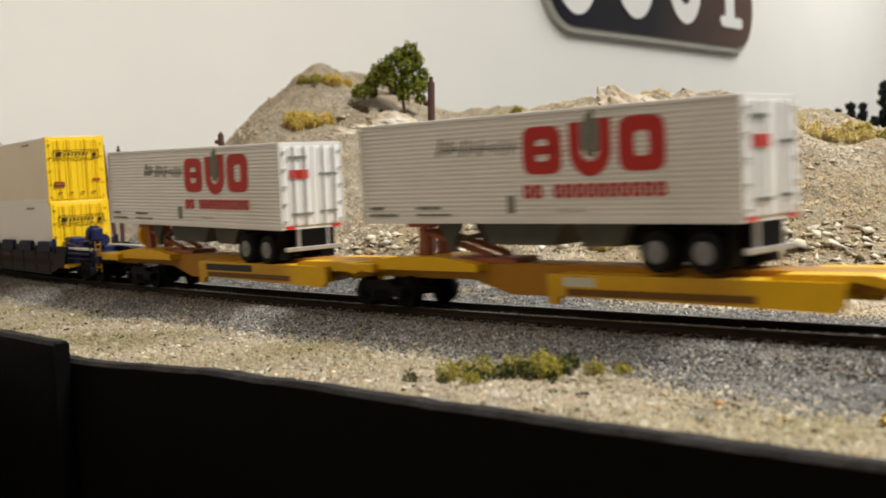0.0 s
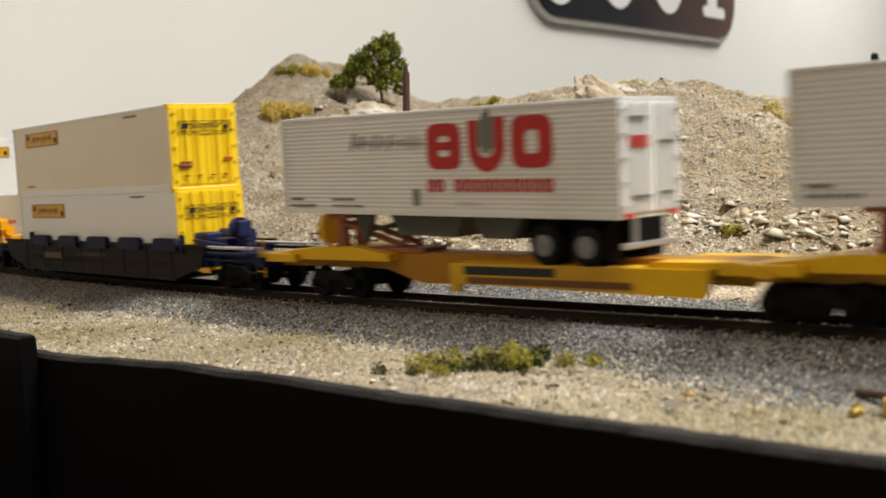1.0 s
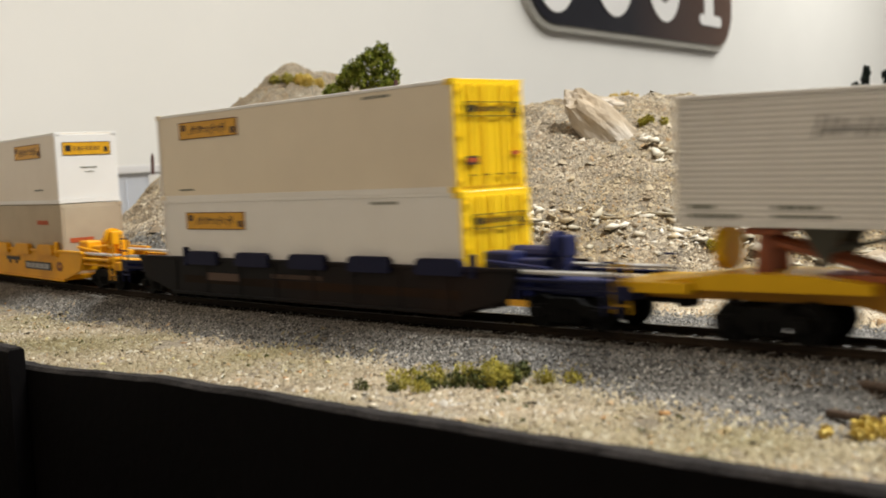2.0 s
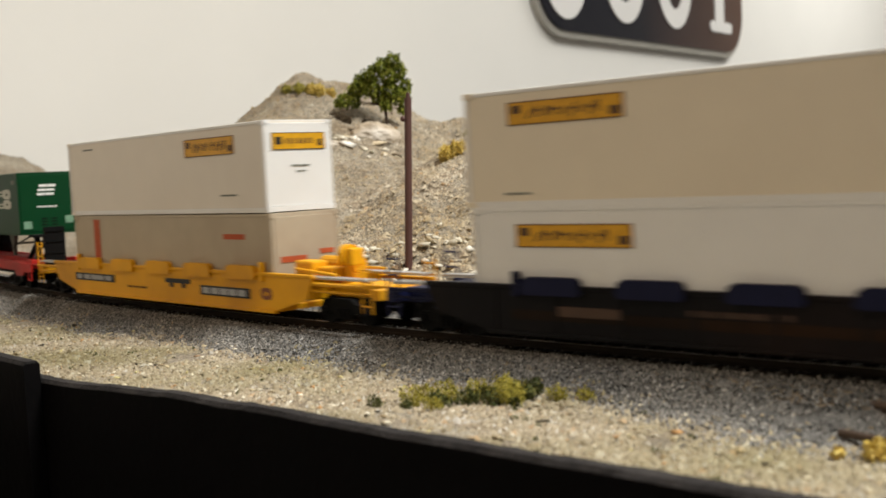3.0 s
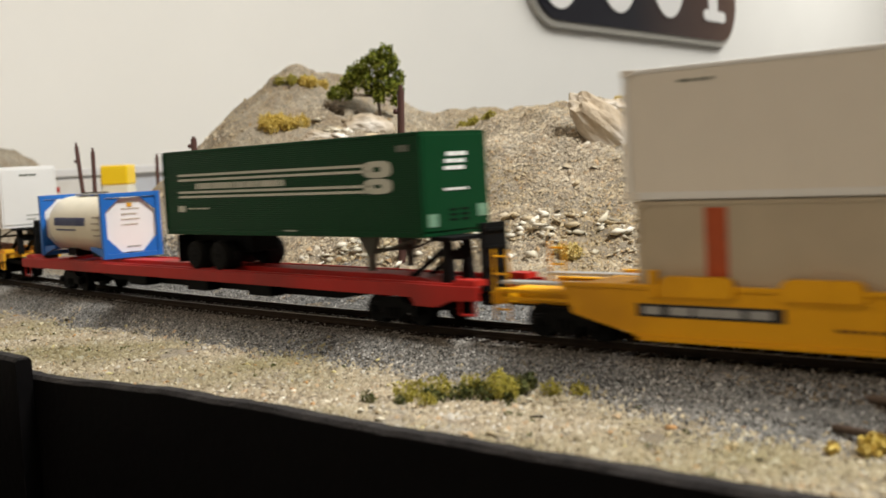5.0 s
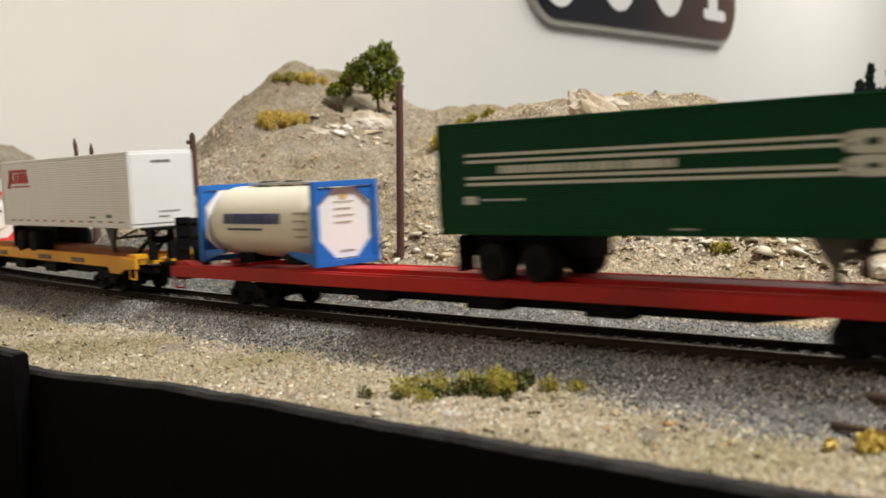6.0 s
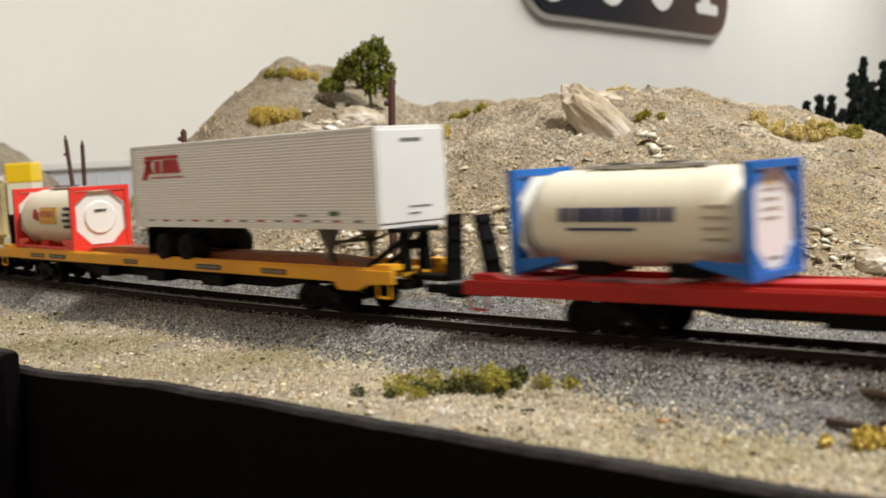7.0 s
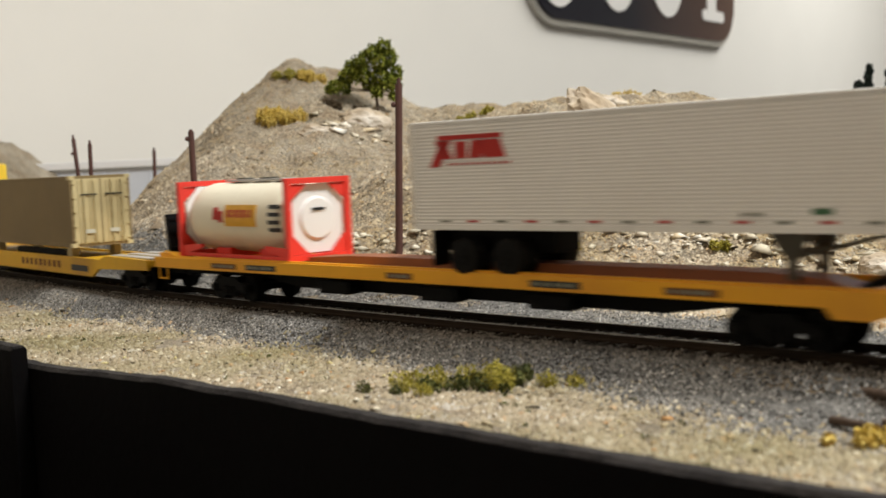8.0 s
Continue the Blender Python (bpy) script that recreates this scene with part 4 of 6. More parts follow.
    for sy in (-1, 1):
        yy = sy * (W / 2 - 0.0012)
        box_part("side_beam", t, -L / 2 + 0.0022, L / 2 - 0.0022, yy - 0.0007, yy + 0.0007, 0.0004, 0.0018, frame_mat, 0.0001) if logo == "amber" else None
        for sx in (-1, 1):
            bm = bmesh.new()
            add_prism(bm, [(sx * (L / 2 - 0.002), 0.0006), (sx * (L / 2 - 0.016), 0.0040), (sx * (L / 2 - 0.016), 0.0054), (sx * (L / 2 - 0.002), 0.0046)], yy - 0.0006, yy + 0.0006)
            part("saddle_brace", bm, frame_mat, t)
    for x0 in (-0.020, 0.010):
        box_part("saddle", t, x0, x0 + 0.010, -0.008, 0.008, 0.0, 0.0036, frame_mat if logo == "amber" else M_BLACK)
    walkway = box_part("walkway", t, -0.0180, 0.0200, -0.0032, 0.0032, 0.0290, 0.0298, M_STEEL, 0.0001, "dull steel roof walkway")
    for x0 in (-0.012, 0.004):
        box_part("hatch", t, x0, x0 + 0.006, -0.0022, 0.0022, 0.0298, 0.0304, M_GREYU, 0.0002)
    # marks bent round the barrel
    def curved(name, x0, x1, a0, a1, m, label="", n=5):
        bm = bmesh.new()
        rr = R_ + 0.00012 + 0.0003
        rows = []
        for i in range(n + 1):
            a = math.radians(a0 + (a1 - a0) * i / n)
            rows.append([bm.verts.new((x, -r * math.cos(a), zc + r * math.sin(a))) for x in (x0, x1) for r in (rr, R_ - 0.0004)])
        for a, b in zip(rows, rows[1:]):
            for k, l in ((0, 2), (2, 3), (3, 1), (1, 0)):
                bm.faces.new((a[k], a[l], b[l], b[k]))
        bm.faces.new([rows[0][i] for i in (0, 2, 3, 1)]), bm.faces.new([rows[-1][i] for i in (0, 2, 3, 1)])
        bmesh.ops.recalc_face_normals(bm, faces=bm.faces[:])
        return part(name, bm, m, vessel, label)

    rnd = random.Random(seed)
    if logo == "amber":
        curved("logo_panel", -0.0045, 0.0160, -12, 22, M_AMBER, "amber panel")
        for i in range(7):
            curved("lettering", -0.0028 + i * 0.0025, -0.0028 + i * 0.0025 + rnd.uniform(0.0012, 0.002), 2, 14, M_LRED)
        curved("emblem", -0.0125, -0.0095, -2, 18, M_LRED)
        curved("emblem", -0.0088, -0.0062, -6, 12, M_LRED)
        for k, a in enumerate((16, 4, -8, -20)):
            curved("lettering", 0.0240, 0.0305, a, a + 6, M_LBLK)
    else:
        for i in range(13):
            x0 = -0.0205 + i * 0.0028
            curved("lettering", x0, x0 + rnd.uniform(0.0018, 0.0026), -1, 15, M_LNAVY)
        curved("lettering", -0.018, 0.004, -11, -8, M_LNAVY)
        for a in (14, 2, -10, -22):
            curved("lettering", 0.0235, 0.0305, a, a + 3, M_FAINT)
    x = L / 2 - 0.0019
    if logo == "amber":
        end_bars("lettering", t, -0.0028, 0.0032, 0.0178, 0.0188, x + 0.0012, M_LBLK, 5, 0.2, "", seed + 3)
    else:
        end_mark("emblem", t, -0.0012, 0.0012, 0.0232, 0.0250, x, M_AMBER)
        for k in range(4):
            end_bars("lettering", t, -0.0040, 0.0050 - 0.001 * (k % 2), 0.0220 - k * 0.0024, 0.0226 - k * 0.0024, x, M_FAINT, 6, 0.3, "", seed + 4 + k)
        end_bars("lettering", t, -0.002, 0.0045, 0.0046, 0.0053, x, M_LGRY, 5, 0.3, "", seed + 9)


# ---- rail cars ----
def rail_truck(parent, x):
    """Two-axle truck: side frames with journals and springs, bolster, two wheelsets."""
    y_off, turn = K * x * x / 2, K * x
    bm = bmesh.new()
    for sy in (-1, 1):
        out = [(-0.0125, 0.0040), (-0.0120, 0.0068), (-0.0070, 0.0074), (-0.0045, 0.0092), (0.0045, 0.0092), (0.0070, 0.0074), (0.0120, 0.0068), (0.0125, 0.0040), (0.0090, 0.0036), (0.0060, 0.0048), (0.0040, 0.0022), (-0.0040, 0.0022), (-0.0060, 0.0048), (-0.0090, 0.0036)]
        add_prism(bm, out, sy * 0.0118 - 0.0009, sy * 0.0118 + 0.0009)
        for xx in (-0.0102, 0.0102):
            add_box(bm, xx - 0.0016, xx + 0.0016, sy * 0.0131 - 0.0006, sy * 0.0131 + 0.0006, 0.0036, 0.0064, 0.0003)
        for k in range(3):
            add_rod(bm, (-0.0022 + 0.0022 * k, sy * 0.0127, 0.0028), (-0.0022 + 0.0022 * k, sy * 0.0127, 0.0060), 0.0008, seg=8)
    add_box(bm, -0.0030, 0.0030, -0.0120, 0.0120, 0.0058, 0.0088, 0.0003)
    m = pose(x, y_off, 0, 0, 0, math.degrees(turn))
    tr = part("truck", bm, M_BLACK, parent, "black two-axle truck")
    tr.matrix_basis = m
    for xx in (-0.0102, 0.0102):
        bm = bmesh.new()
        lathe(bm, [(-0.0104, 0.0014), (-0.0102, 0.0030), (-0.0104, 0.0048), (-0.0078, 0.0049), (-0.0076, 0.0056), (-0.0070, 0.0056), (-0.0069, 0.0040), (-0.0066, 0.0012), (0.0066, 0.0012), (0.0069, 0.0040), (0.0070, 0.0056), (0.0076, 0.0056), (0.0078, 0.0049), (0.0104, 0.0048), (0.0102, 0.0030), (0.0104, 0.0014)], (xx, 0, 0.0049), 20)
        part("wheelset", bm, M_BLACK, tr)
    return tr


def coupler(parent, x, sx, z=0.0095):
    bm = bmesh.new()
    add_box(bm, min(x, x + sx * 0.011), max(x, x + sx * 0.011), -0.0012, 0.0012, z - 0.0013, z + 0.0013, 0.0003)
    add_box(bm, min(x + sx * 0.010, x + sx * 0.015), max(x + sx * 0.010, x + sx * 0.015), -0.0026, 0.0026, z - 0.0020, z + 0.0020, 0.0006)
    part("coupler", bm, M_BLACK, parent)


def ladder(parent, x, y, z0, z1, m, w=0.0052, rungs=4):
    bm = bmesh.new()
    for s in (0, 1):
        add_rod(bm, (x + s * w, y, z0), (x + s * w, y, z1), 0.00035, seg=6)
    for i in range(rungs):
        z = z0 + (z1 - z0) * (i + 0.6) / rungs
        add_rod(bm, (x, y, z), (x + w, y, z), 0.0003, seg=6)
    part("ladder", bm, m, parent)


def hitch(parent, x, z0, z1, lean, m):
    """Trailer hitch: upright A-frame with a head plate and a raking strut."""
    bm = bmesh.new()
    for sy in (-1, 1):
        add_prism(bm, [(x - 0.0026, z0), (x + 0.0022, z0), (x + 0.0012, z1 - 0.001), (x - 0.0016, z1 - 0.001)], sy * 0.0042 - 0.0012, sy * 0.0042 + 0.0012)
        add_rod(bm, (x, sy * 0.0040, z1 - 0.003), (x + lean, sy * 0.0040, z0 + 0.0004), 0.0011, seg=6)
    add_box(bm, x - 0.0052, x + 0.0048, -0.0074, 0.0074, z1 - 0.0014, z1, 0.0003)
    add_box(bm, x - 0.0010, x + 0.0010, -0.0050, 0.0050, (z0 + z1) / 2, (z0 + z1) / 2 + 0.003)
    part("hitch", bm, m, parent)


def spine_platform(u, first):
    t = thing("spine_car", u, 0.0, "weathered yellow articulated spine car platform with a rust-red hitch", "rail car", "spine car platforms")
    # centre sill: deep in the middle, raised over the trucks
    bm = bmesh.new()
    add_prism(bm, [(-0.088, 0.0122), (-0.070, 0.0158), (-0.026, 0.0156), (0.090, 0.0150), (0.104, 0.0150), (0.114, 0.0130), (0.114, 0.0098), (0.094, 0.0098), (0.082, 0.0064), (-0.014, 0.0056), (-0.030, 0.0098), (-0.088, 0.0100)], -0.0056, 0.0056)
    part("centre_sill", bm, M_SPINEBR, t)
    for sy in (-1, 1):
        bm = bmesh.new()
        ya, yb = sorted((sy * 0.0138, sy * 0.0122))
        add_prism(bm, [(0.0070, 0.0046), (0.0108, 0.0046), (0.0118, 0.0072), (0.086, 0.0062), (0.095, 0.0060), (0.097, 0.0080), (0.097, 0.0134), (0.0070, 0.0134)], ya, yb)
        side = part("wheel_pan_side", bm, M_CARYEL, t)
        if sy < 0:
            side_mark("stencil_panel", side, 0.013, 0.048 if not first else 0.024, 0.0100, 0.0126, -0.0138, M_LBLK if not first else M_LPALE)
            # the side is darker brown along its lower half
            side_mark("brown_band", side, 0.014, 0.074, 0.0074, 0.0094, -0.0138, M_BANDBR, "dark brown band along the lower side")
        bm = bmesh.new()
        ya, yb = sorted((sy * 0.0122, sy * 0.0050))
        add_box(bm, 0.0080, 0.096, ya, yb, 0.0112, 0.0134, 0.0002)
        for k in range(5):
            xx = 0.012 + 0.019 * k
            add_box(bm, xx, xx + 0.0016, ya, yb, 0.0070, 0.0112)
        part("wheel_pan", bm, M_CARYEL, t)
        # raised end ramps
        bm = bmesh.new()
        add_prism(bm, [(0.076, 0.0134), (0.100, 0.0134), (0.112, 0.0112), (0.116, 0.0124), (0.104, 0.0152), (0.080, 0.0150)], *sorted((sy * 0.0124, sy * 0.0058)))
        part("end_ramp", bm, M_CARYEL, t)
    bm = bmesh.new()
    add_box(bm, -0.092, -0.070, -0.0130, 0.0130, 0.0118, 0.0148, 0.0004)
    part("end_platform", bm, M_CARYEL, t)
    bm = bmesh.new()
    add_prism(bm, [(-0.082, 0.0148), (-0.060, 0.0172), (-0.040, 0.0172), (-0.024, 0.0152), (-0.024, 0.0128), (-0.082, 0.0128)], -0.0105, 0.0105)
    part("bolster_cover", bm, M_CARYEL, t)
    hitch(t, -0.0525, 0.0170, 0.0282, 0.030, M_RUST)
    box_part("hitch_base", t, -0.046, -0.012, -0.0060, 0.0060, 0.0152, 0.0170, M_RUST, 0.0003)
    if not first:
        ladder(t, -0.0925, -0.0132, 0.0060, 0.0205, M_CARYEL)
        coupler(t, -0.090, -1)
        bm = bmesh.new()
        add_rod(bm, (-0.066, 0.0020, 0.0172), (-0.066, 0.0020, 0.0270), 0.0009, seg=8)
        add_rod(bm, (-0.0676, 0.0020, 0.0228), (-0.0644, 0.0020, 0.0228), 0.0056, seg=20)
        part("brake_wheel", bm, M_CARYEL, t)
        rail_truck(t, -0.050)
    rail_truck(t, 0.122)
    return t


def well_car(u, m_side, m_trim, m_end, label, hl, wall0, wall1, marks, guide0=-0.074, posts=8):
    t = thing("well_car", u, 0.0, label, "rail car", "well cars")
    zt = 0.0172
    for sy in (-1, 1):
        bm = bmesh.new()
        ya, yb = sorted((sy * 0.0162, sy * 0.0152))
        add_prism(bm, [(wall0 - 0.010, 0.0088), (wall0 + 0.012, 0.0034), (wall1 - 0.012, 0.0034), (wall1 + 0.010, 0.0088), (wall1 + 0.014, zt), (wall0 - 0.014, zt)], ya, yb)
        side = part("side_wall", bm, m_side, t)
        ya, yb = sorted((sy * 0.0168, sy * 0.0150))
        box_part("top_chord", side, wall0 - 0.014, wall1 + 0.014, ya, yb, zt - 0.0008, zt + 0.0004, m_side, 0.0002)
        box_part("bottom_chord", side, wall0 + 0.010, wall1 - 0.010, ya, yb, 0.0028, 0.0040, m_side, 0.0002)
        for k in range(5):
            x0 = guide0 + k * 0.0325
            bm = bmesh.new()
            add_prism(bm, [(x0, zt - 0.0014), (x0 + 0.0010, zt - 0.0024), (x0 + 0.020, zt - 0.0024), (x0 + 0.021, zt - 0.0014), (x0 + 0.0202, zt + 0.0018), (x0 + 0.0186, zt + 0.0027), (x0 + 0.0024, zt + 0.0027), (x0 + 0.0008, zt + 0.0018)], *sorted((sy * 0.0176, sy * 0.0153)))
            part("guide", bm, m_trim, side)
        for xg in (guide0 - 0.0032, guide0 + 0.1530):
            box_part("guide_post", side, xg, xg + 0.0024, *sorted((sy * 0.0172, sy * 0.0153)), zt - 0.003, zt + 0.0042, m_trim, 0.0004)
        for k in range(posts):
            x0 = wall0 + 0.014 + k * (wall1 - wall0 - 0.028) / 7
            box_part("side_post", side, x0 - 0.0006, x0 + 0.0006, *sorted((sy * 0.0165, sy * 0.0160)), 0.0040, zt - 0.0008, m_side)
        if sy < 0:
            marks(side)
    box_part("well_floor", t, wall0 + 0.008, wall1 - 0.008, -0.0152, 0.0152, 0.0036, 0.0056, m_side)
    for sx in (-1, 1):
        xw = wall1 if sx > 0 else wall0
        bm = bmesh.new()
        xs = sorted((xw + sx * 0.004, sx * hl))
        add_box(bm, xs[0], xs[1], -0.0060, 0.0060, 0.0092, 0.0140, 0.0004)
        add_box(bm, min(xw, xw + sx * 0.012), max(xw, xw + sx * 0.012), -0.0150, 0.0150, 0.0088, 0.0166, 0.0004)
        add_box(bm, sx * hl - 0.0022, sx * hl + 0.0022, -0.0128, 0.0128, 0.0098, 0.0134, 0.0003)
        part("end_frame", bm, m_end, t)
        for sy in (-1, 1):
            xs = sorted((xw - sx * 0.006, sx * (hl - 0.002)))
            box_part("walkway", t, xs[0], xs[1], *sorted((sy * 0.0142, sy * 0.0096)), 0.0160, 0.0168, M_STEEL, 0.0001, "bare steel mesh walkway")
            bm = bmesh.new()
            add_rod(bm, (xs[0], sy * 0.0150, 0.0144), (xs[1], sy * 0.0150, 0.0144), 0.0007, seg=6)
            add_rod(bm, (xs[0] + 0.002, sy * 0.0150, 0.0120), (xs[1] - 0.002, sy * 0.0150, 0.0120), 0.0005, seg=6)
            part("side_pipe", bm, m_trim, t)
            ladder(t, sx * hl - (0.0052 if sx > 0 else 0), sy * 0.0140, 0.0055, 0.0215 if sx > 0 else 0.026, m_end)
        coupler(t, sx * hl, sx)
        rail_truck(t, sx * (hl - 0.022))
        bm = bmesh.new()
        add_rod(bm, (sx * (hl - 0.034), 0, 0.0062), (sx * (hl - 0.010), 0, 0.0062), 0.004, seg=12)
        part("draft_gear", bm, M_BLACK, t)
    # brake gear at the +x end: reservoir and valve boxes, then a tall stand with its wheel
    bm = bmesh.new()
    b0 = wall1 - 0.006
    add_box(bm, b0 + 0.001, b0 + 0.012, -0.0105, -0.0035, 0.0166, 0.0218, 0.0008)
    add_rod(bm, (b0 + 0.003, 0.002, 0.0198), (b0 + 0.024, 0.002, 0.0198), 0.0030, seg=14)
    add_box(bm, b0 + 0.012, b0 + 0.022, -0.0085, -0.0020, 0.0160, 0.0196, 0.0006)
    add_rod(bm, (b0 + 0.0245, -0.0030, 0.0150), (b0 + 0.0245, -0.0030, 0.0225), 0.0016, seg=8)
    add_rod(bm, (b0 + 0.0225, -0.0030, 0.0235), (b0 + 0.0255, -0.0030, 0.0235), 0.0040, seg=20)
    add_box(bm, b0 + 0.0255, b0 + 0.0290, -0.0055, 0.0, 0.0200, 0.0262, 0.0006)
    add_rod(bm, (b0 + 0.004, -0.0120, 0.0190), (b0 + 0.026, -0.0100, 0.0172), 0.0006, seg=6)
    part("brake_gear", bm, m_end, t)
    return t


def dark_marks(side):
    side_mark("brown_band", side, -0.078, 0.074, 0.0076, 0.0104, -0.01625, M_WEATHER, "brown weathering band")
    side_mark("stencil_panel", side, -0.062, -0.040, 0.0090, 0.0118, -0.0163, M_GRIME)
    side_bars("lettering", side, -0.020, 0.010, 0.0110, 0.0125, -0.0163, M_GRIME, 9, 0.4, "", 71)
    side_mark("reflector", side, 0.094, 0.101, 0.0070, 0.0088, -0.0163, M_AMBER)


def yellow_marks(side):
    for x0, x1, z0, z1, s in ((-0.087, -0.0465, 0.0092, 0.0126, 72), (0.029, 0.0655, 0.0074, 0.0112, 73)):
        side_mark("stencil_panel", side, x0, x1, z0, z1, -0.0163, M_LBLK, "black stencil panel")
        side_bars("lettering", side, x0 + 0.002, x1 - 0.002, z0 + 0.0007, z1 - 0.0007, -0.0164, M_LGREY2, 5, 0.12, "", s)
    side_mark("emblem", side, 0.0005, 0.0210, 0.0112, 0.0130, -0.0163, M_LBLK, "black emblem of a bar on two dots")
    side_mark("emblem", side, 0.0040, 0.0072, 0.0094, 0.0112, -0.0163, M_LBLK)
    side_mark("emblem", side, 0.0140, 0.0172, 0.0094, 0.0112, -0.0163, M_LBLK)
    side_bars("lettering", side, -0.034, -0.016, 0.0078, 0.0086, -0.0163, M_STAMP, 8, 0.3, "", 74)
    ring_mark("emblem", side, 0.073, 0.080, 0.0076, 0.0120, -0.0163, 0.0022, 0.0014, M_DECKBR)


def flat_car(u, m, label, hl, zt, seed):
    """Long low flat car: deck between side sills, fish-belly centre sill, trucks, stands for hitches."""
    t = thing("flat_car", u, 0.0, label, "rail car", "flat cars")
    for sy in (-1, 1):
        bm = bmesh.new()
        add_prism(bm, [(-hl, zt - 0.0040), (-hl + 0.02, zt - 0.0042), (hl - 0.030, zt - 0.0042), (hl - 0.028, zt - 0.0068), (hl - 0.018, zt - 0.0068), (hl - 0.012, zt - 0.0046), (hl, zt - 0.0040), (hl, zt), (-hl, zt)], *sorted((sy * 0.0150, sy * 0.0138)))
        sill = part("side_sill", bm, m, t)
        if sy < 0 and m is M_ORANGE:
            for k, x0 in enumerate((-0.118, -0.096, -0.020, 0.040, 0.085)):
                w = (0.016, 0.018, 0.012, 0.018, 0.016)[k]
                side_mark("stencil_panel", sill, x0, x0 + w, zt - 0.0033, zt - 0.0013, -0.0150, M_LBLK if k in (1, 3) else M_STAMP)
                side_bars("lettering", sill, x0 + 0.0012, x0 + w - 0.0012, zt - 0.0028, zt - 0.0018, -0.0151, M_LGRY, 4, 0.25, "", seed + k)
        box_part("curb_rail", t, -hl + 0.004, hl - 0.010, *sorted((sy * 0.0138, sy * 0.0128)), zt - 0.0010, zt + 0.0006, m, 0.0001)
    box_part("deck", t, -hl, hl - 0.008, -0.0138, 0.0138, zt - 0.0030, zt - 0.0012, m, 0.0, "dusty deck plate")
    bm = bmesh.new()
    rise = 0.0024 if m is M_ORANGE else 0.0012
    add_prism(bm, [(-hl + 0.050, zt - 0.0012), (hl - 0.026, zt - 0.0012), (hl - 0.034, zt + rise * 0.5), (hl - 0.050, zt + rise), (-hl + 0.110, zt + rise), (-hl + 0.070, zt + 0.0004)], -0.0052, 0.0052)
    part("deck_runner", bm, M_DECKBR if m is M_ORANGE else m, t)
    for k in range(9):
        x0 = -hl + 0.022 + k * 0.034
        box_part("deck_strap", t, x0, x0 + 0.003, -0.0128, 0.0128, zt - 0.0012, zt - 0.0004, m, 0.0)
    bm = bmesh.new()
    add_prism(bm, [(-hl + 0.006, 0.0112), (hl - 0.006, 0.0112), (hl - 0.006, 0.0090), (hl - 0.060, 0.0090), (hl - 0.080, 0.0062), (-hl + 0.080, 0.0062), (-hl + 0.060, 0.0090), (-hl + 0.006, 0.0090)], -0.0040, 0.0040)
    part("centre_sill", bm, M_BLACK, t)
    for x0 in (-0.06, -0.01, 0.035):
        box_part("underframe_box", t, x0, x0 + 0.016, -0.0105, -0.0042, 0.0058, 0.0104, M_BLACK, 0.0005)
    for sx in (-1, 1):
        coupler(t, sx * hl, sx)
        rail_truck(t, sx * (hl - 0.045))
        bm = bmesh.new()
        add_rod(bm, (sx * (hl - 0.002), -0.0142, zt - 0.001), (sx * (hl - 0.002), -0.0142, zt - 0.0085), 0.0004, seg=6)
        add_rod(bm, (sx * (hl - 0.008), -0.0142, zt - 0.001), (sx * (hl - 0.008), -0.0142, zt - 0.0085), 0.0004, seg=6)
        add_rod(bm, (sx * (hl - 0.002), -0.0142, zt - 0.0085), (sx * (hl - 0.008), -0.0142, zt - 0.0085), 0.0004, seg=6)
        part("stirrup_step", bm, m, t)
        for sy in (-1, 1):
            bm = bmesh.new()
            add_prism(bm, [(sx * (hl - 0.014), zt), (sx * (hl - 0.002), zt), (sx * (hl - 0.002), zt + 0.0018), (sx * (hl - 0.010), zt + 0.0018)], *sorted((sy * 0.0136, sy * 0.0086)))
            part("end_block", bm, m, t)
    return t


